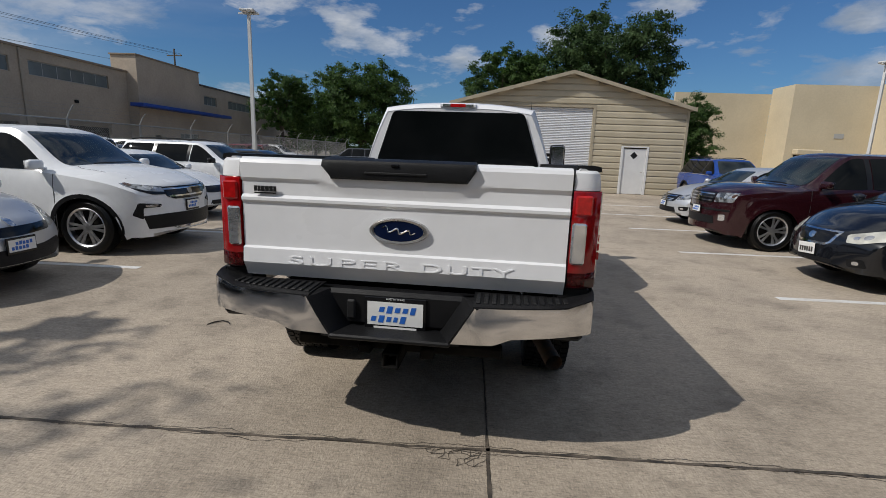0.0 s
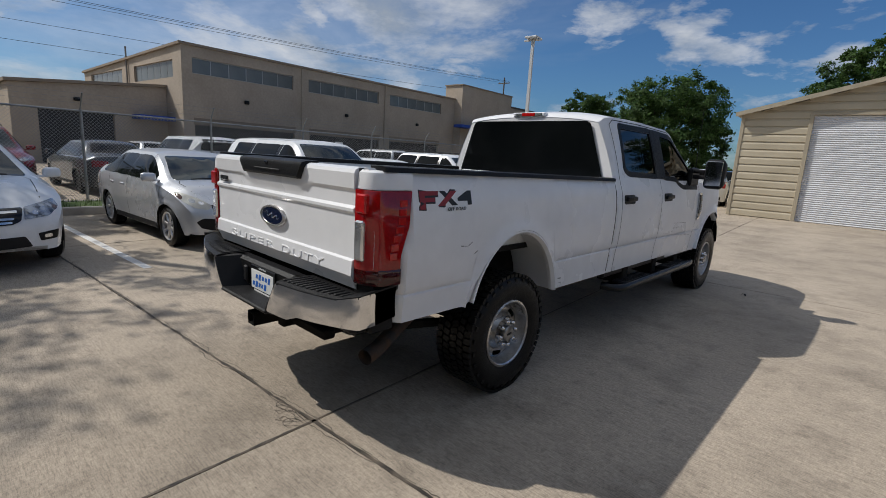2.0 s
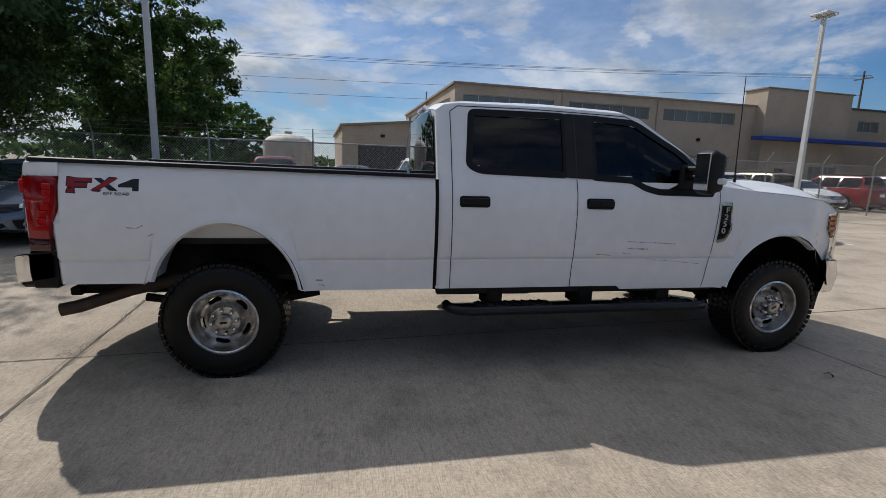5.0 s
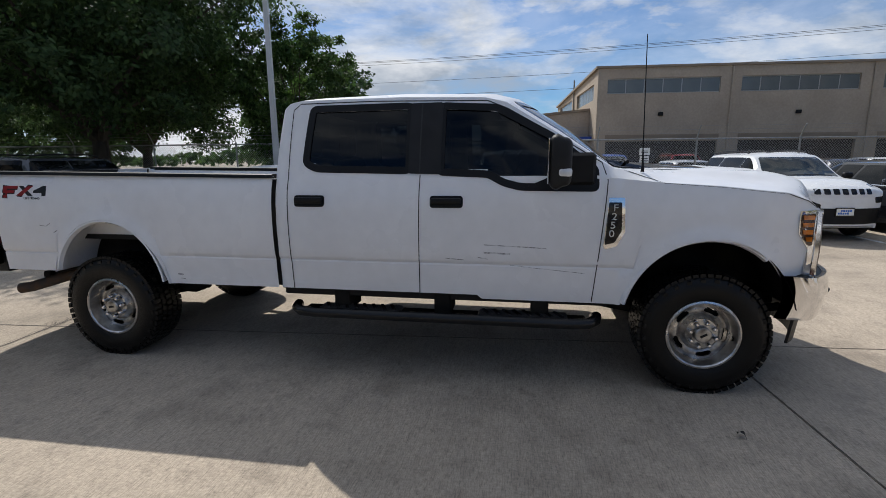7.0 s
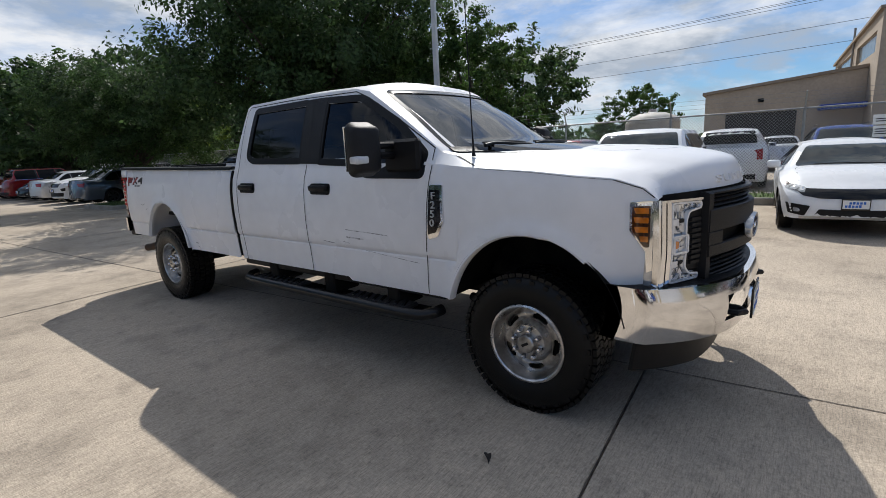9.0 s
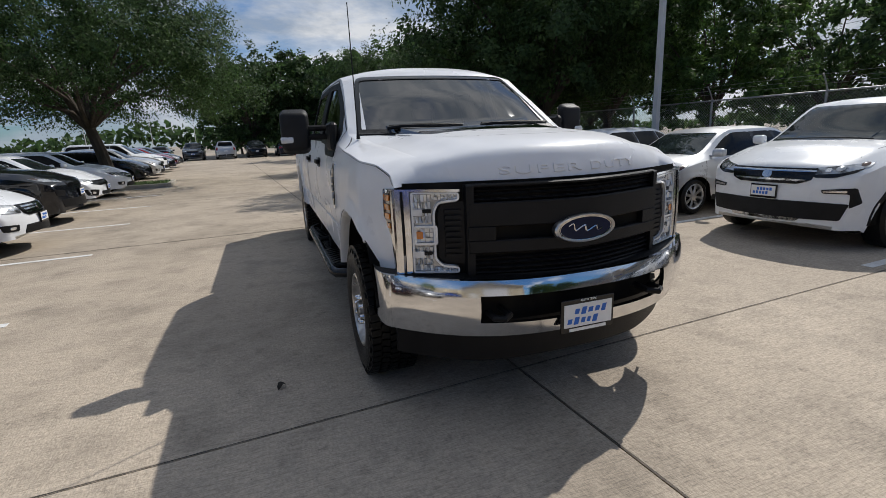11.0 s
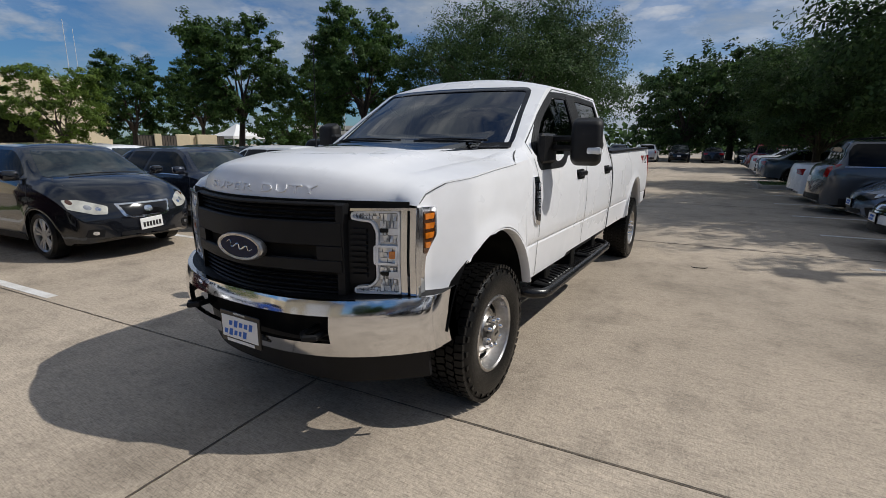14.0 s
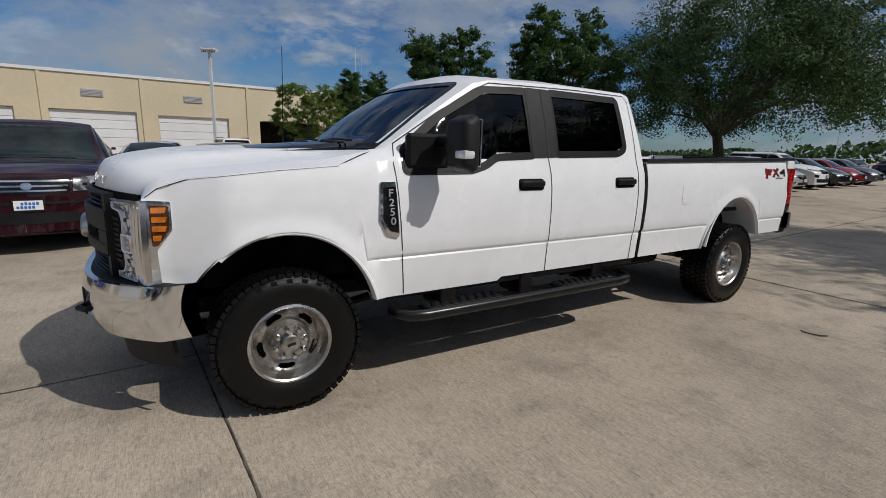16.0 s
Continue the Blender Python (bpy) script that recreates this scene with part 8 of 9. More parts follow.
FRONT_BROWED = [("grille", [(-0.44, 0.72), (0.44, 0.72), (0.40, 0.58), (-0.40, 0.58)], GLOSS_BLACK, 0.012, "black mesh grille"),
              ("grille_brow", [(-0.60, 0.745), (0.60, 0.745), (0.52, 0.715), (-0.52, 0.715)], CHROME, 0.016, "chrome brow"),
              ("headlight", [(0.46, 0.715), (0.82, 0.80), (0.84, 0.73), (0.66, 0.645), (0.44, 0.62)], CLEAR_LENS, 0.010, "slim clear headlight"),
              ("lower_intake", [(-0.42, 0.42), (0.42, 0.42), (0.48, 0.31), (-0.48, 0.31)], PLASTIC, 0.008, "black lower intake"),
              ("fog_recess", [(0.52, 0.44), (0.80, 0.46), (0.74, 0.36), (0.54, 0.35)], PLASTIC, 0.008, ""),
              ("chin_trim", [(0.50, 0.325), (0.76, 0.345), (0.74, 0.31), (0.50, 0.295)], CHROME, 0.012, "silver chin strip")]
FRONT_FRAMED = [("grille_rim", [(-0.37, 0.735), (0.37, 0.735), (0.31, 0.575), (0.23, 0.535), (-0.23, 0.535), (-0.31, 0.575)], CHROME, 0.007, "chrome grille frame"),
          ("grille", [(-0.33, 0.715), (0.33, 0.715), (0.27, 0.585), (0.20, 0.56), (-0.20, 0.56), (-0.27, 0.585)], GLOSS_BLACK, 0.012, "black mesh grille"),
          ("grille_lip", [(-0.25, 0.567), (0.25, 0.567), (0.22, 0.545), (-0.22, 0.545)], CHROME, 0.018, "chrome grille lip"),
          ("headlight", [(0.44, 0.71), (0.66, 0.795), (0.80, 0.80), (0.80, 0.69), (0.60, 0.615), (0.47, 0.61)], HAZED, 0.012, "large hazed headlight"),
          ("lower_intake", [(-0.36, 0.37), (0.36, 0.37), (0.40, 0.285), (-0.40, 0.285)], PLASTIC, 0.008, ""),
          ("fog_surround", [(0.52, 0.42), (0.68, 0.43), (0.71, 0.33), (0.54, 0.32)], PLASTIC, 0.006, ""),
          ("fog_lamp", [(0.58, 0.395), (0.64, 0.40), (0.645, 0.355), (0.585, 0.35)], CLEAR_LENS, 0.012, "round fog lamp")]
FRONT_WIDE = [("grille", [(-0.50, 0.935), (0.50, 0.935), (0.46, 0.80), (0.34, 0.755), (-0.34, 0.755), (-0.46, 0.80)], GLOSS_BLACK, 0.014, "black grille with chrome bars"),
         ("headlight", [(0.46, 0.94), (0.66, 0.965), (0.86, 1.0), (0.86, 0.95), (0.70, 0.885), (0.47, 0.865)], CLEAR_LENS, 0.010, "slim headlight"),
         ("headlight_base", [(0.47, 0.868), (0.70, 0.887), (0.84, 0.94), (0.80, 0.89), (0.66, 0.835), (0.48, 0.83)], GLOSS_BLACK, 0.009, ""),
         ("fog_surround", [(0.56, 0.70), (0.84, 0.73), (0.87, 0.56), (0.80, 0.50), (0.80, 0.66), (0.58, 0.66)], PLASTIC, 0.010, "black fog lamp surround"),
         ("fog_lamp", [(0.58, 0.695), (0.78, 0.70), (0.78, 0.675), (0.58, 0.67)], CHROME, 0.016, ""),
         ("lower_intake", [(-0.80, 0.55), (-0.50, 0.56), (0.50, 0.56), (0.80, 0.55), (0.74, 0.36), (-0.74, 0.36)], PLASTIC, 0.010, "black lower bumper"),
         ("skid_strip", [(-0.42, 0.365), (0.42, 0.365), (0.38, 0.33), (-0.38, 0.33)], CHROME, 0.014, "silver skid strip")]
FRONT_SQUARE = [("grille", [(-0.46, 1.0), (0.46, 1.0), (0.42, 0.80), (-0.42, 0.80)], GLOSS_BLACK, 0.012, "square grille with chrome bars"),
             ("headlight", [(0.48, 1.0), (0.80, 1.02), (0.86, 0.97), (0.82, 0.84), (0.46, 0.82)], CLEAR_LENS, 0.014, "large square headlight"),
             ("lower_intake", [(-0.48, 0.56), (0.48, 0.56), (0.52, 0.42), (-0.52, 0.42)], PLASTIC, 0.010, ""),
             ("bumper_strip", [(-0.80, 0.70), (0.80, 0.70), (0.80, 0.665), (-0.80, 0.665)], PLASTIC, 0.008, ""),
             ("fog_lamp", [(0.60, 0.60), (0.72, 0.61), (0.72, 0.50), (0.60, 0.49)], CLEAR_LENS, 0.012, "round fog lamp")]
FRONT_LOW = [("grille", [(-0.60, 0.70), (0.60, 0.70), (0.74, 0.735), (0.60, 0.60), (0.40, 0.565), (-0.40, 0.565), (-0.60, 0.60), (-0.74, 0.735)], GLOSS_BLACK, 0.012, "black winged grille"),
         ("headlight", [(0.56, 0.715), (0.82, 0.78), (0.82, 0.70), (0.58, 0.635)], CLEAR_LENS, 0.016, "narrow headlight"),
         ("side_intake", [(0.50, 0.45), (0.80, 0.49), (0.76, 0.33), (0.56, 0.30)], PLASTIC, 0.010, "black side intake"),
         ("lower_intake", [(-0.40, 0.41), (0.40, 0.41), (0.46, 0.29), (-0.46, 0.29)], PLASTIC, 0.008, ""),
         ("fog_lamp", [(0.62, 0.41), (0.70, 0.42), (0.70, 0.36), (0.62, 0.355)], CLEAR_LENS, 0.015, "")]
FRONT_SLOTTED = [("grille", [(-0.52, 0.98), (0.52, 0.98), (0.52, 0.86), (-0.52, 0.86)], WHITE, 0.010, "white grille band"),
        ("headlight", [(0.58, 1.04), (0.86, 1.06), (0.86, 1.01), (0.58, 0.995)], CLEAR_LENS, 0.010, "thin running light"),
        ("low_lamp", [(0.58, 0.82), (0.78, 0.83), (0.76, 0.72), (0.60, 0.71)], GLOSS_BLACK, 0.010, "dark lower headlight"),
        ("lower_intake", [(-0.80, 0.62), (0.80, 0.62), (0.74, 0.34), (-0.74, 0.34)], PLASTIC, 0.010, "black lower bumper")] + [("grille_slot", [(-0.50 + 0.146 * i, 0.97), (-0.40 + 0.146 * i, 0.97), (-0.40 + 0.146 * i, 0.87), (-0.50 + 0.146 * i, 0.87)], GLOSS_BLACK, 0.014, "") for i in range(7)]
FRONT_SLIM = [("grille", [(-0.50, 0.93), (0.50, 0.93), (0.44, 0.76), (-0.44, 0.76)], GLOSS_BLACK, 0.012, "black mesh grille"),
       ("headlight", [(0.52, 0.935), (0.84, 0.975), (0.84, 0.90), (0.54, 0.85)], CLEAR_LENS, 0.012, "slim headlight"),
       ("lower_intake", [(-0.70, 0.52), (0.70, 0.52), (0.66, 0.36), (-0.66, 0.36)], PLASTIC, 0.010, "black lower bumper"),
       ("side_intake", [(0.58, 0.70), (0.80, 0.73), (0.78, 0.60), (0.62, 0.58)], PLASTIC, 0.010, "")]

std = dict(rear=SEDAN_REAR)
# west row, noses to the east
small_car = car("hatchback_sedan", sedan(L=4.37, W=1.72, H=1.415, wb=2.57, front=0.86, r=0.305, deck=-1.66, roof_r=-0.80, roof_f=0.20, cowl=1.15, deck_z=1.04, cowl_z=0.945, nose_z=0.735), SILVER, "small silver sedan with black lower grille and dealer plate", "car", face(-4.18 - 2.185, 0.90, EAST), dict(std, front=FRONT_SMALL, plate_z=0.50, emblem_z=0.725, emblem_r=0.038), (0.31, "silver", 8))
big_suv = car("sport_utility_vehicle", suv(L=4.99, W=1.99, H=1.745, wb=2.82, front=0.95, r=0.385, deck=-2.26, roof_r=-1.75, roof_f=0.30, cowl=1.20, deck_z=1.18, cowl_z=1.17, nose_z=0.965, belt=1.11, roof_x=0.66), WHITE, "white sport utility vehicle with chrome grille and black cladding", "car", face(-3.95 - 2.495, 3.52, EAST), dict(rear=SUV_REAR, wagon=True, front=FRONT_WIDE, plate_z=0.655, emblem_z=0.86, bars=[(0.905, 0.49), (0.80, 0.42)], cladding=True, rails=False, cuts=[0.12, -0.95], header=0.075, glass_end=-1.72), (0.385, "silver", 6))
sedan_w = car("sedan", sedan(), WHITE, "white sedan with black grille and dealer plate", "car", face(-4.15 - 2.43, -2.12, EAST), dict(std, front=FRONT_SLATTED, plate_z=0.505, emblem_z=0.665, bars=[(0.70, 0.40), (0.63, 0.36), (0.59, 0.34)]), (0.335, "silver", 10))
coupe_w = car("coupe", sedan(L=4.52, W=1.80, H=1.40, wb=2.70, front=0.90, r=0.325, deck=-1.70, roof_r=-0.75, roof_f=0.25, cowl=1.05, deck_z=1.0, cowl_z=0.96, nose_z=0.70), WHITE, "white coupe with wide black grille", "car", face(-5.05 - 2.26, 6.58, EAST), dict(std, front=FRONT_LOW, plate_z=0.49, mirror=WHITE), (0.335, "silver", 6))
slotted_suv = car("sport_utility_vehicle", suv(L=4.62, W=1.86, H=1.64, r=0.36, deck=-2.05, roof_r=-1.60, roof_f=0.15, cowl=0.95, cowl_z=1.12, nose_z=0.98, square=1.0), WHITE, "white compact sport utility vehicle with slotted grille and black cladding", "car", face(-4.75 - 2.31, 9.33, EAST), dict(rear=SUV_REAR, wagon=True, front=FRONT_SLOTTED, plate_z=0.56, cladding=True, rails=True, mirror=PLASTIC, handle=PLASTIC, cuts=[0.05, -0.85]), (0.36, "dark", 6))
sedan_b = car("sedan", sedan(L=4.65, W=1.80, H=1.42, wb=2.73, front=0.92, r=0.325, deck=-1.70, roof_r=-0.85, cowl=1.10), BLUEGREY, "blue grey sedan with black grille", "car", face(-4.45 - 2.32, -4.62, EAST), dict(std, front=FRONT_LOW, plate_z=0.50), (0.335, "dark", 6))
suv_grey = car("sport_utility_vehicle", suv(), GREY, "grey sport utility vehicle backed into its bay", "car", face(-4.25 - 2.37, -7.35, WEST), dict(rear=SUV_REAR, wagon=True, front=FRONT_SLIM, plate_z=0.62, chrome_belt=True, cladding=True, rails=True, cuts=[0.05, -0.9]), (0.365, "silver", 6))
# east row, noses to the west
sedan_black = car("sedan", sedan(L=4.57, W=1.79, H=1.51, wb=2.685, front=0.95, r=0.32, deck=-1.62, roof_r=-0.85, roof_f=0.25, cowl=1.18, deck_z=1.09, cowl_z=1.03, nose_z=0.75), BLACK_PAINT, "black sedan with chrome-edged grille and white plate", "car", face(4.86 + 2.285, 3.13, WEST), dict(std, front=FRONT_FRAMED, plate_z=0.455, emblem_z=0.645, plate_dealer=False), (0.335, "silver", 5))
suv_maroon = car("sport_utility_vehicle", suv(L=4.86, W=1.99, H=1.80, wb=2.775, front=0.93, r=0.375, deck=-2.25, roof_r=-2.0, roof_f=0.15, cowl=0.98, deck_z=1.2, cowl_z=1.16, nose_z=1.03, belt=1.12, roof_x=0.70, square=1.0), MAROON, "dark maroon square sport utility vehicle with chrome grille", "car", face(4.72 + 2.43, 6.15, WEST), dict(rear=SUV_REAR, wagon=True, front=FRONT_SQUARE, plate_z=0.66, emblem_z=0.90, bars=[(0.965, 0.42), (0.90, 0.42), (0.84, 0.40)], cuts=[0.0, -0.95]), (0.375, "silver", 5))
sedan_dark = car("sedan", sedan(L=4.93), GUNMETAL, "dark grey sedan with chrome brow and silver chin strips", "car", face(4.86 + 2.46, 0.62, WEST), dict(std, front=FRONT_BROWED, plate_z=0.50, emblem_z=0.655, chrome_belt=True, bars=[(0.69, 0.40), (0.615, 0.38)]), (0.345, "dark", 6))
sedan_slatted = car("sedan", sedan(L=4.93, H=1.475, nose_z=0.755), WHITE, "white sedan with slatted chrome grille", "car", face(4.72 + 2.46, -2.08, WEST), dict(std, front=FRONT_SLATTED, plate_z=0.50, emblem_z=0.665, bars=[(0.70, 0.40), (0.655, 0.38), (0.61, 0.36)]), (0.335, "silver", 8))
suv_black = car("sport_utility_vehicle", suv(), BLACK_PAINT, "black sport utility vehicle with chrome window line", "car", face(4.90 + 2.37, -5.25, WEST), dict(rear=SUV_REAR, wagon=True, front=FRONT_SLIM, plate_z=0.62, chrome_belt=True, rails=False, cuts=[0.05, -0.9]), (0.365, "dark", 6))
sedan_far = car("sedan", sedan(L=4.65, W=1.80, H=1.42, wb=2.73, front=0.92, r=0.325, deck=-1.70, roof_r=-0.85, cowl=1.10), WHITE, "white sedan with dark glass in the far row", "car", face(5.0 + 2.32, -8.2, WEST), dict(std, front=FRONT_LOW, plate_z=0.50), (0.335, "dark", 6))


def respray(src, paint_mat, label, m):
    """A copy of a car in another colour."""
    o = copy_thing(src, m)
    o["label"] = label
    base = [c for c in src.children if c.name.startswith("body")][0].data.materials[0]
    for c in o.children_recursive:
        if c.type == "MESH":
            for slot in c.material_slots:
                if slot.material == base:
                    slot.link = "OBJECT"
                    slot.material = paint_mat
    return o


respray(sedan_dark, BLACK_PAINT, "glossy black sedan with chrome brow beside the grass strip", face(-4.25 - 2.46, 11.75, EAST))
respray(sedan_w, SILVER, "silver sedan with black grille in the east row", face(5.2 + 2.43, 9.0, WEST))
respray(suv_grey, BLUE, "bright blue sport utility vehicle past the shed", face(9.9, 15.4, 180))
respray(sedan_far, WHITE, "white sedan nose-in past the shed", face(11.8, 12.6, 100))
respray(suv_grey, RED, "dark red sport utility vehicle beside the shed", face(14.5, 13.4, 80))
# further along the east row
for i, (src, col, lab) in enumerate(((sedan_w, WHITE, "white sedan further down the row"), (sedan_far, GUNMETAL, "dark grey sedan further down the row"), (sedan_slatted, SILVER, "silver sedan further down the row"), (suv_black, WHITE, "white sport utility vehicle further down the row"), (sedan_dark, BLACK_PAINT, "black sedan further down the row"), (sedan_far, RED, "red sedan at the far end of the row"), (sedan_w, GREY, "grey sedan at the far end of the row"))):
    y = -11.1 - 2.9 * i
    if i > 0:
        y -= 2.6
    respray(src, col, lab, face(7.3, y, WEST))
# further along the west row and beyond
respray(sedan_w, WHITE, "white sedan with tail to the lane", face(-6.7, -10.0, WEST))
for i, (src, col, lab) in enumerate(((sedan_dark, BLUEGREY, "blue grey sedan under the trees"), (suv_grey, WHITE, "white sport utility vehicle under the trees"), (sedan_w, SILVER, "silver sedan under the trees"), (sedan_far, BLACK_PAINT, "black sedan under the trees"), (suv_grey, RED, "red sport utility vehicle under the trees"), (sedan_w, GREY, "grey sedan under the trees"))):
    respray(src, col, lab, face(-6.8 - 0.1 * i, -18.3 - 2.75 * i, EAST if i % 2 else WEST))
# lot across the fence, cars in two rows
far_cols = [(suv_grey, RED, "dark red sport utility vehicle beyond the fence"), (sedan_dark, GREY, "grey sedan beyond the fence"), (big_suv, WHITE, "white sport utility vehicle beyond the fence"), (suv_grey, BLUE, "blue sport utility vehicle beyond the fence"), (sedan_w, SILVER, "silver sedan beyond the fence"), (suv_grey, WHITE, "white sport utility vehicle with rails beyond the fence"), (sedan_w, GUNMETAL, "dark sedan beyond the fence"), (slotted_suv, WHITE, "white compact sport utility vehicle beyond the fence"), (suv_grey, BEIGE, "beige sport utility vehicle beyond the fence"), (sedan_w, WHITE, "white sedan beyond the fence")]
for i in range(13):
    src, col, lab = far_cols[i % len(far_cols)]
    respray(src, col, lab, face(-14.6, -0.9 + 2.75 * i, EAST + (180 if i % 3 else 0)))
for i in range(8):
    src, col, lab = far_cols[(i * 3 + 4) % len(far_cols)]
    respray(src, col, lab, face(-23.0, 6.0 + 3.4 * i, WEST + (180 if i % 2 else 0)))
# east of the far kerb
for i in range(9):
    src, col, lab = [(sedan_dark, GUNMETAL, "dark grey sedan beyond the grass strip"), (sedan_w, SILVER, "silver sedan beyond the grass strip"), (sedan_w, WHITE, "white sedan beyond the grass strip"), (sedan_slatted, BLACK_PAINT, "black sedan beyond the grass strip"), (sedan_far, GREY, "grey sedan beyond the grass strip")][i % 5]
    respray(src, col, lab, face(13.6, 4.1 - 2.8 * i, EAST if i % 2 else WEST))
for i in range(6):
    src, col, lab = [(suv_grey, WHITE, "white sport utility vehicle near the warehouse"), (sedan_w, GREY, "grey sedan near the warehouse"), (sedan_slatted, SILVER, "silver sedan near the warehouse")][i % 3]
    respray(src, col, lab, face(25.0, 9.0 - 3.1 * i, EAST))
# far end of the lot
for i in range(10):
    src, col, lab = [(suv_black, BLACK_PAINT, "black sport utility vehicle at the tree line"), (suv_grey, GREY, "grey sport utility vehicle at the tree line"), (sedan_dark, GUNMETAL, "dark grey sedan at the tree line"), (suv_grey, SILVER, "silver sport utility vehicle at the tree line"), (sedan_dark, BLACK_PAINT, "black sedan at the tree line")][(i * 3) % 5]
    respray(src, col, lab, face(-15 + 2.85 * i, -46.0 - 0.2 * (i % 3), 0 if i % 2 else 180))
respray(big_suv, WHITE, "white sport utility vehicle parked side-on at the lot end", face(-14.5, -31.5, 78))

# north of the service yard, glimpsed beside the shed
respray(suv_grey, SILVER, "silver sport utility vehicle parked tail-out past the shed", face(-2.6, 24.5, 8))
respray(suv_black, GREY, "dark grey sport utility vehicle past the shed", face(-8.0, 30.0, 95))
respray(suv_grey, BLACK_PAINT, "black sport utility vehicle in the shade past the shed", face(-4.2, 33.0, 95))

# ---- trees ----
BARK = mat("grey_brown_bark", (0.085, 0.068, 0.052), 0.95, second=(0.045, 0.036, 0.028), scale=6, bump=0.9, bump_scale=30, stretch=(1, 1, 0.25))


def leaf_mat(name, color, second):
    m = mat(name, color, 0.55, second=second, scale=0.9, spread=(0.35, 0.65), spec=0.12)
    nt = m.node_tree
    b = nt.nodes["Principled BSDF"]
    src = b.inputs["Base Color"].links[0].from_socket
    geo = nt.nodes.new("ShaderNodeNewGeometry")
    hv = nt.nodes.new("ShaderNodeHueSaturation")
    mr = nt.nodes.new("ShaderNodeMapRange")
    mr.inputs["To Min"].default_value, mr.inputs["To Max"].default_value = 0.45, 1.25
    nt.links.new(geo.outputs["Random Per Island"], mr.inputs["Value"])
    nt.links.new(mr.outputs["Result"], hv.inputs["Value"])
    nt.links.new(src, hv.inputs["Color"])
    nt.links.new(hv.outputs[0], b.inputs["Base Color"])
    tl = nt.nodes.new("ShaderNodeBsdfTranslucent")
    lit = nt.nodes.new("ShaderNodeHueSaturation")
    lit.inputs["Value"].default_value, lit.inputs["Saturation"].default_value = 2.0, 1.1
    nt.links.new(hv.outputs[0], lit.inputs["Color"])
    nt.links.new(lit.outputs[0], tl.inputs["Color"])
    mx = nt.nodes.new("ShaderNodeMixShader")
    mx.inputs[0].default_value = 0.30
    nt.links.new(b.outputs[0], mx.inputs[1])
    nt.links.new(tl.outputs[0], mx.inputs[2])
    nt.links.new(mx.outputs[0], nt.nodes["Material Output"].inputs["Surface"])
    return m


OAK_LEAF = leaf_mat("dark_oak_leaves", (0.037, 0.068, 0.026), (0.074, 0.118, 0.046))
ELM_LEAF = leaf_mat("green_elm_leaves", (0.041, 0.080, 0.024), (0.078, 0.130, 0.040))
LIME_LEAF = leaf_mat("light_green_leaves", (0.095, 0.150, 0.030), (0.15, 0.21, 0.05))


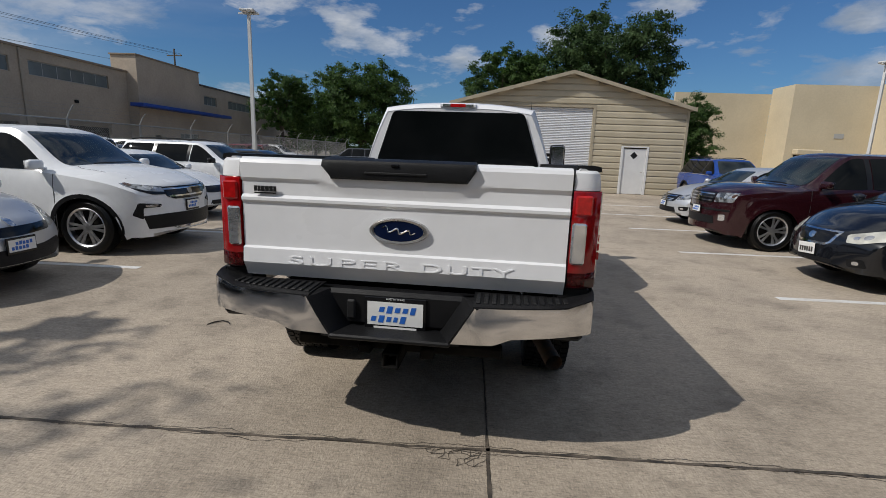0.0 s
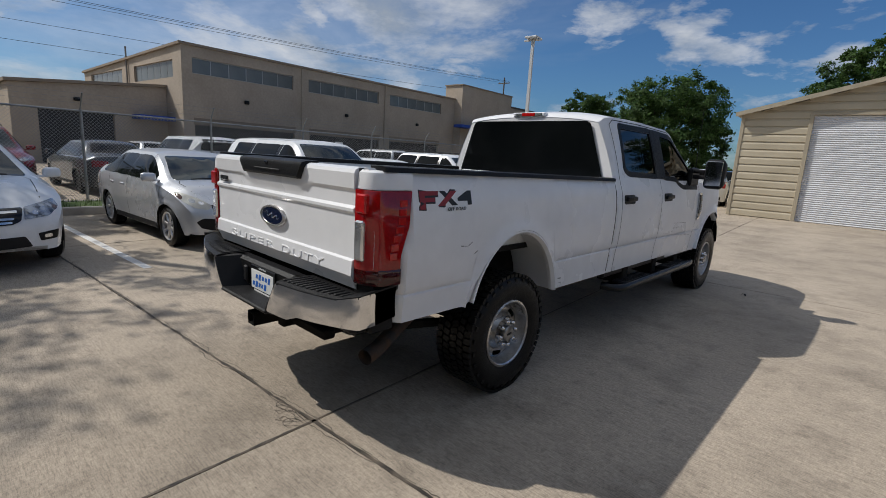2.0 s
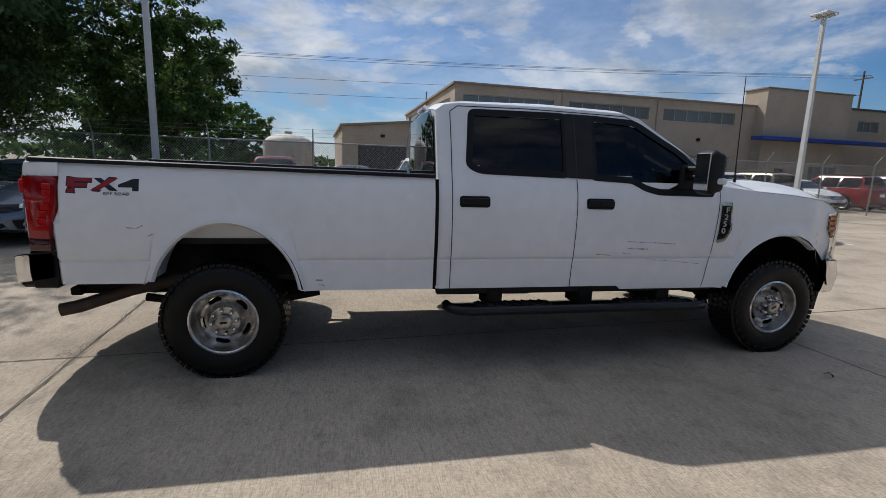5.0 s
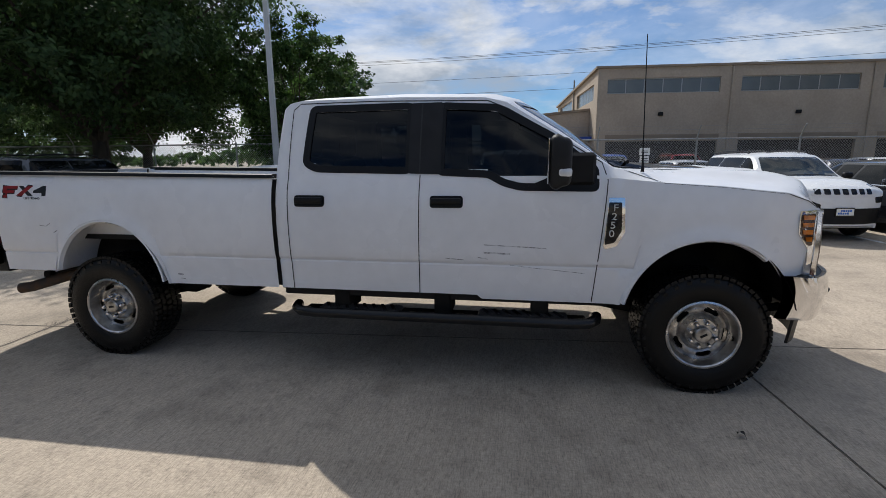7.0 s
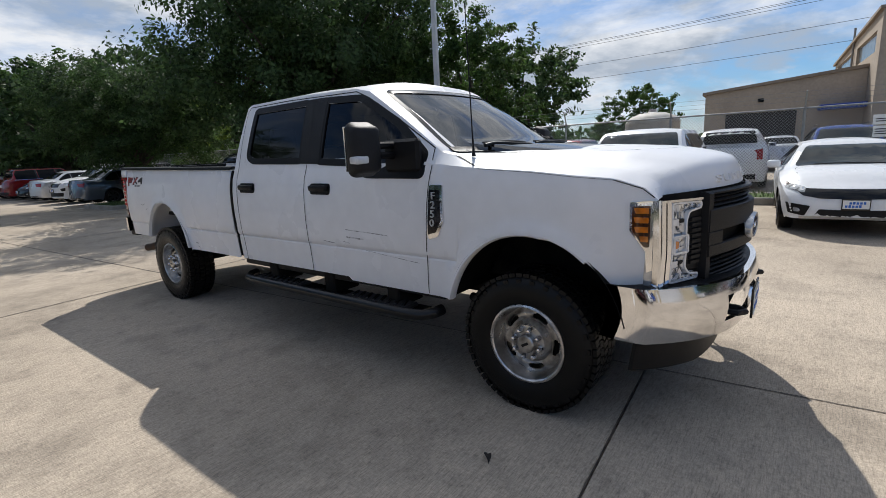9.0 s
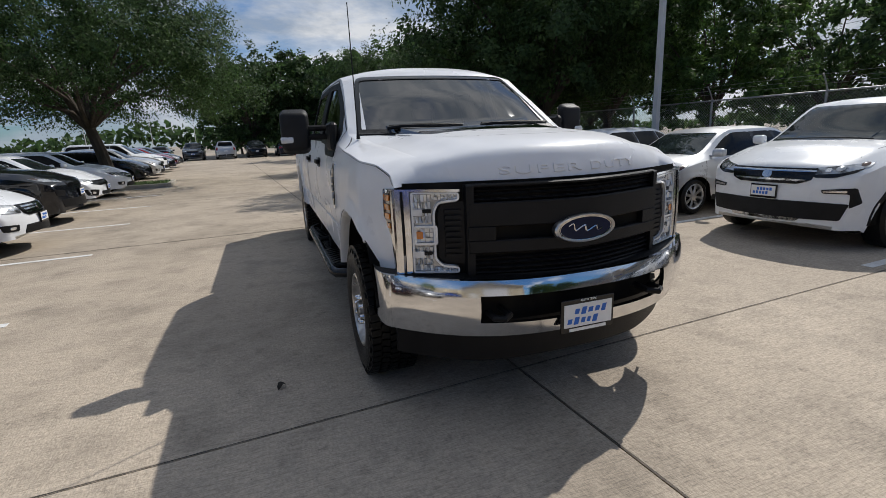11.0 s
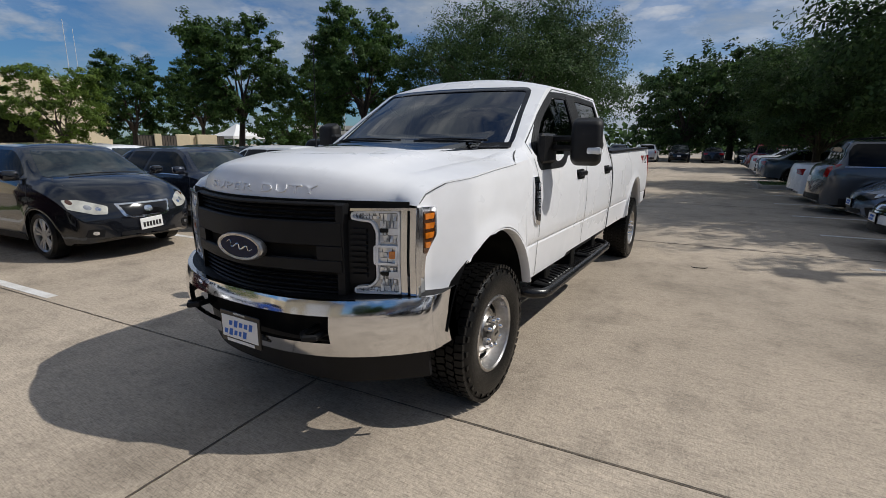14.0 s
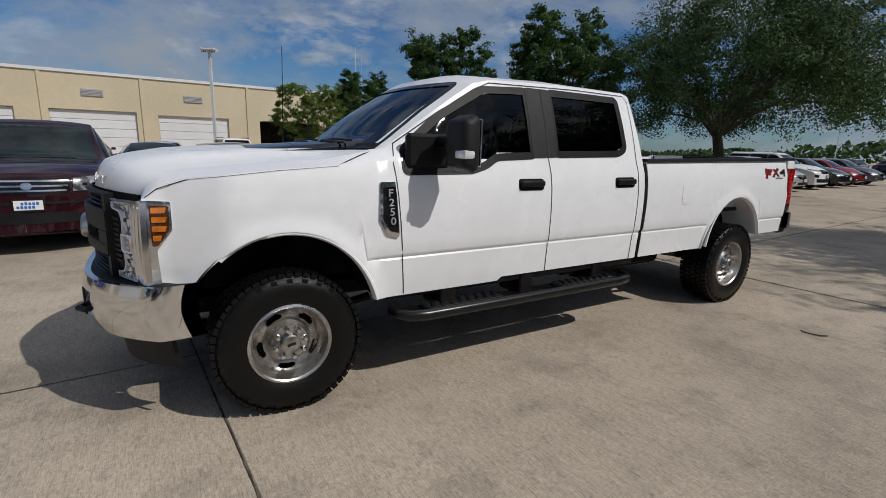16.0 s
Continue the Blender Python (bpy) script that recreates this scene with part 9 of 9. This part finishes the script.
def tree(name, label, seed, h, crown_r, crown_low, trunk_r, leaf, leaves, leaf_size, spread=1.0, lobes=26, trunk_split=0.35, flat=0.75):
    """Tapered trunk, forking limbs and a crown of separate leaves in uneven clumps."""
    r = random.Random(seed)
    root = thing(name, label, "tree", None, "trees")
    bm = bmesh.new()
    fork = h * trunk_split
    lean = Vector((r.uniform(-0.12, 0.12), r.uniform(-0.12, 0.12), 0))
    tube(bm, [(0, 0, -0.08), lean * 0.1 * h + Vector((0, 0, 0.15)), lean * 0.3 * h + Vector((0, 0, fork * 0.6)), lean * 0.5 * h + Vector((0, 0, fork))], [trunk_r * 1.5, trunk_r * 1.1, trunk_r * 0.95, trunk_r * 0.8], 9)
    top = lean * 0.5 * h + Vector((0, 0, fork))
    rng = np.random.default_rng(seed)
    clumps = []
    mid = (h + crown_low) / 2
    for i in range(lobes):
        a = 2 * math.pi * (i * 0.618) + r.uniform(-0.4, 0.4)
        t = (i + r.random()) / lobes
        zz = crown_low + (h - crown_low) * (0.08 + 0.80 * t)
        w = math.sqrt(max(0.06, 1 - abs((zz - mid * 0.95) / (h - crown_low) * 1.75) ** 2.2))
        d = crown_r * w * (0.28 + 0.56 * math.sqrt(r.random())) * spread
        clumps.append((Vector((math.cos(a) * d, math.sin(a) * d, zz)), crown_r * r.uniform(0.20, 0.36)))
    for i, (c, size) in enumerate(clumps):
        if i % 2 == 0:
            b = top + (c - top) * 0.45 + Vector((0, 0, 0.10 * h * r.uniform(0.2, 1)))
            tube(bm, [top - Vector((0, 0, 0.2)), top + (b - top) * 0.5 + Vector((r.uniform(-0.2, 0.2), r.uniform(-0.2, 0.2), 0.1)), b, c], [trunk_r * 0.5, trunk_r * 0.34, trunk_r * 0.22, trunk_r * 0.05], 6)
    part("trunk", bm, BARK, root)
    # sprays of leaves round every bough, thick at the heart and ragged at the ends
    total = sum(s ** 2 for _, s in clumps)
    spots, homes = [], []
    for c, size in clumps:
        n = int(leaves * size ** 2 / total)
        sprays = max(8, n // 90)
        way = rng.normal(size=(sprays, 3)) * (1, 1, flat)
        way /= np.linalg.norm(way, axis=1)[:, None]
        hearts = np.array(c) + way * size * rng.uniform(0.25, 1.0, (sprays, 1)) ** 0.6
        pick = rng.integers(0, sprays, n)
        along = way[pick] * rng.uniform(-0.10, 0.34, (n, 1)) * size
        homes.append(np.tile(np.array(c), (n, 1)))
        spots.append(hearts[pick] + along + rng.normal(size=(n, 3)) * (1, 1, 0.6) * size * 0.13 - np.array([0, 0, 1.0]) * rng.uniform(0, 0.10, (n, 1)) * size)
    p = np.concatenate(spots)
    keep = p[:, 2] > crown_low * (0.72 + 0.25 * rng.random(len(p)))
    p = p[keep]
    n = len(p)
    out = p - np.concatenate(homes)[keep]
    out /= np.linalg.norm(out, axis=1)[:, None] + 1e-6
    up = out * 0.85 + np.array([0, 0, 0.45]) + rng.normal(size=(n, 3)) * 0.42
    u = np.cross(up, rng.normal(size=(n, 3)))
    u /= np.linalg.norm(u, axis=1)[:, None]
    v = np.cross(u, up)
    v /= np.linalg.norm(v, axis=1)[:, None]
    s = leaf_size * rng.uniform(0.6, 1.3, (n, 1))
    verts = np.stack([p - u * s, p + v * s * 0.5, p + u * s, p - v * s * 0.5], axis=1).reshape(-1, 3)
    faces = np.arange(4 * n).reshape(-1, 4).tolist()
    me = bpy.data.meshes.new("crown")
    me.from_pydata(verts.tolist(), [], faces)
    me.materials.append(leaf)
    ob = new("crown", me)
    ob.parent = root
    ob["kind"] = "stuff"
    return root


def plant(src, x, y, k=1.0, turn=0.0, kz=None):
    return copy_thing(src, Matrix.Translation((x, y, 0)) @ Matrix.Rotation(radians(turn), 4, "Z") @ Matrix.Diagonal((k, k, kz or k, 1)))


def put(src, x, y, k=1.0, turn=0.0):
    src.matrix_world = Matrix.Translation((x, y, 0)) @ Matrix.Rotation(radians(turn), 4, "Z") @ Matrix.Scale(k, 4)
    return src


oak = tree("live_oak_tree", "dark green spreading oak with low grey limbs", 11, 9.6, 5.6, 3.1, 0.28, OAK_LEAF, 92000, 0.088, lobes=48, trunk_split=0.25)
island = tree("live_oak_tree", "broad green oak on a kerbed island with wispy branch ends", 15, 7.4, 4.9, 2.9, 0.22, OAK_LEAF, 125000, 0.056, spread=1.18, lobes=44, trunk_split=0.33)
oak_far = tree("live_oak_tree", "dense dark green oak with a wide crown", 12, 9.5, 5.8, 1.6, 0.28, OAK_LEAF, 14000, 0.20, lobes=44, trunk_split=0.24)
elm = tree("elm_tree", "upright green tree with an open uneven crown", 21, 8.2, 2.75, 2.9, 0.17, ELM_LEAF, 42000, 0.080, lobes=32, trunk_split=0.36)
tall_elm = tree("tall_elm_tree", "tall dark green tree with a full uneven crown", 22, 15.5, 6.6, 4.5, 0.34, OAK_LEAF, 66000, 0.15, lobes=66, trunk_split=0.34)
young = tree("young_tree", "young light green tree with a loose crown", 31, 6.4, 2.3, 1.8, 0.11, LIME_LEAF, 26000, 0.066, lobes=22, trunk_split=0.36)
linden = tree("young_tree", "young green tree with a pointed dense crown", 33, 6.5, 2.5, 1.7, 0.12, ELM_LEAF, 38000, 0.066, lobes=34, trunk_split=0.3)
bush = tree("bushy_tree", "rounded bright green bushy tree", 41, 10.5, 5.6, 1.6, 0.22, ELM_LEAF, 56000, 0.140, lobes=60, trunk_split=0.2)
low_bush = tree("low_bushy_tree", "low rounded green tree in the distance", 42, 5.5, 3.4, 0.5, 0.14, ELM_LEAF, 16000, 0.12, lobes=30, trunk_split=0.2)

plant(oak, -4.9, -16.6, 0.56, 200)
plant(oak, -15.2, -13.6, 0.84, 300)
plant(young, -10.9, -23.5, 0.85, 150)
plant(oak_far, -7.0, -33.0, 0.9, 260)
plant(oak_far, -24.0, -27.0, 0.9, 20)
plant(oak_far, -29.0, -12.0, 0.9, 77)
plant(low_bush, -75.8, -16.8, 1.75, 50)
# dark woods closing the far end
for i in range(10):
    plant(oak_far, -36 + 4.3 * i, -52 - (i % 3) * 3.0, 1.05 + 0.12 * ((i * 7) % 3), 47 * i)
# trees to the east
plant(elm, 19.3, -8.8, 0.93, 120)
plant(elm, 21.5, -4.9, 0.66, 30)
plant(young, 19.4, -1.3, 0.70, 90)
plant(elm, 24.0, -19.0, 0.9, 250)
plant(elm, 32.0, -15.0, 0.9, 30)
plant(low_bush, 33.0, -24.0, 0.9, 0)
# behind the shed and the service yard
plant(elm, -0.2, 50.0, 1.55, 60)
plant(bush, 5.2, 50.0, 1.15, 20)
plant(bush, 13.6, 38.0, 0.62, 140)
plant(elm, -23.4, 47.0, 1.15, 30)
plant(bush, -25.5, 60.0, 0.9, 99)
put(island, 6.98, -14.2, 0.97, 40)
put(oak, -9.4, -10.3, 0.98, 10)
put(oak_far, -13.8, -33.0, 1.05, 80)
put(elm, 13.6, -11.4, 0.95, 15)
put(tall_elm, 9.4, 47.0, 1.0, 15)
put(young, 24.0, 24.3, 1.1, 10)
put(linden, -12.4, -4.9, 1.0, 0)
put(bush, -16.0, 51.0, 1.06, 0)
put(low_bush, 4.5, -62.0, 1.0, 0)

# distant hedge line all round
r = random.Random(77)
verts, faces = [], []
for i in range(420):
    a = 2 * math.pi * i / 420
    d = 150 + 25 * math.sin(5 * a) + r.uniform(-10, 10)
    hh = r.uniform(3.0, 7.5) * (0.7 + 0.3 * math.sin(9 * a + 1))
    if 0.30 < a < 0.75:
        d += 60
    c = Vector((d * math.cos(a), d * math.sin(a), 0))
    for _ in range(46):
        p = c + Vector((r.gauss(0, 1.6), r.gauss(0, 1.6), hh * math.sqrt(r.random()) * 1.0))
        u = Vector((r.gauss(0, 1), r.gauss(0, 1), r.gauss(0, 1))).normalized()
        v = u.cross(Vector((r.gauss(0, 1), r.gauss(0, 1), r.gauss(0, 1)))).normalized()
        s = r.uniform(0.5, 1.1)
        k = len(verts)
        verts += [tuple(p - u * s), tuple(p + v * s * 0.7), tuple(p + u * s), tuple(p - v * s * 0.7)]
        faces.append((k, k + 1, k + 2, k + 3))
me = bpy.data.meshes.new("distant_woods")
me.from_pydata(verts, [], faces)
me.materials.append(OAK_LEAF)
tagged(new("distant_woods", me), "low line of distant green woods on the horizon", "woods", kind="stuff")

# ---- things in the distance ----
# pale domed tank beyond the fence
TANK = mat("weathered_white_tank", (0.55, 0.53, 0.48), 0.7, second=(0.42, 0.39, 0.34), scale=2, stretch=(1, 1, 0.3))
tank = thing("storage_tank", "weathered white domed storage tank with ribbed sides", "tank", Matrix.Translation((-34.6, -3.9, 0)))
bm = bmesh.new()
prof = [(1.85, 0.0), (1.85, 2.80), (1.80, 2.95), (1.5, 3.22), (0.9, 3.45), (0.3, 3.54), (0.27, 3.72), (0.01, 3.74)]
rings(bm, [[Vector((rr * math.cos(2 * math.pi * k / 28), rr * math.sin(2 * math.pi * k / 28), z)) for k in range(28)] for rr, z in prof])
part("shell", bm, TANK, tank)
for z in (0.55, 1.1, 1.65, 2.2, 2.75):
    bm = bmesh.new()
    tube(bm, [(1.86 * math.cos(a), 1.86 * math.sin(a), z) for a in spaced(0, 2 * math.pi, 28)], 0.03, 5, caps=False)
    part("rib", bm, TANK, tank)

# utility pole and power lines across the west
WIRE = mat("dark_power_cable", (0.03, 0.03, 0.03), 0.7, vary=0.2, scale=3)
WOOD_POLE = mat("weathered_pole_wood", (0.12, 0.10, 0.08), 0.9, vary=0.3, scale=4, stretch=(1, 1, 0.1))
for x, y in ((-53.6, 71.6), (-66.0, -85.0)):
    up = thing("utility_pole", "tall weathered wooden utility pole with crossarm", "utility pole", Matrix.Translation((x, y, 0)), "utility poles")
    bm = bmesh.new()
    tube(bm, [(0, 0, -0.1), (0, 0, 16.5)], [0.20, 0.12], 8)
    part("pole", bm, WOOD_POLE, up)
    part("crossarm", boxmesh(-1.3, 1.3, -0.06, 0.06, 15.4, 15.55, 0.0), WOOD_POLE, up)
    for xx in (-1.1, 0.4, 1.1):
        part("insulator", boxmesh(xx - 0.05, xx + 0.05, -0.05, 0.05, 15.551, 15.75, 0.02), GALV, up)
wires = thing("power_lines", "thin dark power lines sagging between poles", "power lines")
for (xa, ya), (xb, yb) in (((-53.6, 71.6), (-66.0, -85.0)),):
    for off, z in ((-1.1, 15.75), (0.4, 15.75), (1.1, 15.75), (0.1, 13.2), (0.1, 11.4)):
        pts = []
        for i in range(33):
            t = i / 32
            pts.append((xa + (xb - xa) * t + off, ya + (yb - ya) * t, z - 1.6 * (1 - (2 * t - 1) ** 2)))
        bm = bmesh.new()
        tube(bm, pts, 0.022, 4)
        part("cable", bm, WIRE, wires)

# masts, flag poles and lamp poles far off
for x, y, h, rr in ((71.2, -23.3, 16.4, 0.05), (71.9, -24.6, 15.6, 0.04), (3.5, -75.0, 9.0, 0.07), (12.0, -80.0, 11.0, 0.06), (18.5, -82.0, 9.0, 0.06), (24.0, -70.0, 9.0, 0.07), (38.0, -50.0, 8.0, 0.07), (46.0, -46.0, 8.0, 0.07)):
    mast = thing("mast", "slim pale mast standing far off", "mast", Matrix.Translation((x, y, 0)), "far masts")
    bm = bmesh.new()
    tube(bm, [(0, 0, 0), (0, 0, h)], [rr, rr * 0.6], 6)
    part("pole", bm, POLE, mast)

# parking garage and low walls to the south-east
GARAGE = mat("pale_garage_concrete", (0.58, 0.55, 0.48), 0.9, vary=0.2, scale=0.3)
gar = thing("parking_garage", "pale multi-storey parking garage far away", "building", Matrix.Translation((134.0, -137.0, 0)) @ Matrix.Rotation(radians(44), 4, "Z"))
for k in range(4):
    part("deck", boxmesh(-16, 14, 0, 30, 1.2 + k * 1.7, 2.45 + k * 1.7, 0), GARAGE, gar, smooth=0)
for i in range(8):
    part("column", boxmesh(-16 + i * 4.25 - 0.3, -16 + i * 4.25 + 0.3, -0.05, 0.6, 0, 7.5, 0), GARAGE, gar, smooth=0)
# solid dark block in place of the shade between the decks
part("dark_core", boxmesh(-15.5, 13.5, 2, 29, 0, 7.4, 0), BAY_DARK, gar, smooth=0)
for x in (-15.5, 9.5):
    part("stair_tower", boxmesh(x, x + 4.0, -1.2, -0.1, 0, 8.4, 0), GARAGE, gar, smooth=0)
SLAT = mat("weathered_gate_slat", (0.10, 0.085, 0.07), 0.85, vary=0.3, scale=3)
enclosure = thing("enclosure_wall", "pale block enclosure with dark slatted gates", "wall", Matrix.Translation((29.0, -8.86, 0)) @ Matrix.Rotation(math.atan2(-5.12, -1.17), 4, "Z"))
for u0, u1 in ((0.96, 1.36), (2.20, 3.05), (3.46, 4.72)):
    part("panel", boxmesh(u0, u1, -0.10, 0.10, 0, 2.06, 0.02), CREAM, enclosure)
part("return_wall", boxmesh(3.06, 3.45, 0.11, 2.6, 0, 2.0, 0.02), CREAM, enclosure)
for u0, u1 in ((0.0, 0.95), (1.37, 2.19), (4.73, 5.22)):
    gate = part("gate", boxmesh(u0, u1, -0.03, 0.03, 0.12, 1.98, 0.01), PLASTIC_GREY, enclosure)
    n = int((u1 - u0) / 0.16)
    for k in range(n):
        part("slat", boxmesh(u0 + 0.03 + k * 0.16, u0 + 0.16 + k * 0.16, -0.05, -0.031, 0.16, 1.94, 0.004), SLAT, gate)
CANVAS = mat("white_tent_canvas", (0.78, 0.78, 0.77), 0.8, vary=0.08, scale=1)
tent = thing("canopy_tent", "small white peaked canopy tent", "tent", Matrix.Translation((40.6, -24.4, 0)))
bm = bmesh.new()
rings(bm, [[Vector((sx * w, sy * w, z)) for sx, sy in ((1, 1), (-1, 1), (-1, -1), (1, -1))] for w, z in ((1.8, 1.95), (1.8, 2.2), (0.9, 2.65), (0.05, 3.4))])
part("canopy", bm, CANVAS, tent)
for sx in (1, -1):
    for sy in (1, -1):
        part("leg", boxmesh(sx * 1.72 - 0.04, sx * 1.72 + 0.04, sy * 1.72 - 0.04, sy * 1.72 + 0.04, 0, 1.96), GALV, tent, smooth=0)
# notice on the service bay
sign = thing("notice_board", "small white notice boards fixed to the fence", "sign", LOT @ Matrix.Translation((-10.56, 7.55, 1.35)))
part("board", boxmesh(0.0, 0.015, -0.13, 0.13, 0.0, 0.24), WHITE_PLATE, sign, smooth=0)
part("board", boxmesh(0.0, 0.015, -0.15, 0.15, 0.27, 0.48), WHITE_PLATE, sign, smooth=0)
bm = bmesh.new()
for z in (0.06, 0.11, 0.16, 0.33, 0.38):
    box(bm, 0.016, 0.018, -0.10, 0.10, z, z + 0.02)
part("marks", bm, BLACK_DECAL, sign, smooth=0)


# keep every piece within three levels: thing, part, sub-part
def level(o):
    n = 1
    while o.parent is not None:
        o, n = o.parent, n + 1
    return n


for ob in list(scene.objects):
    while level(ob) > 3:
        up = ob.parent
        ob.matrix_basis = up.matrix_basis @ ob.matrix_basis
        ob.parent = up.parent
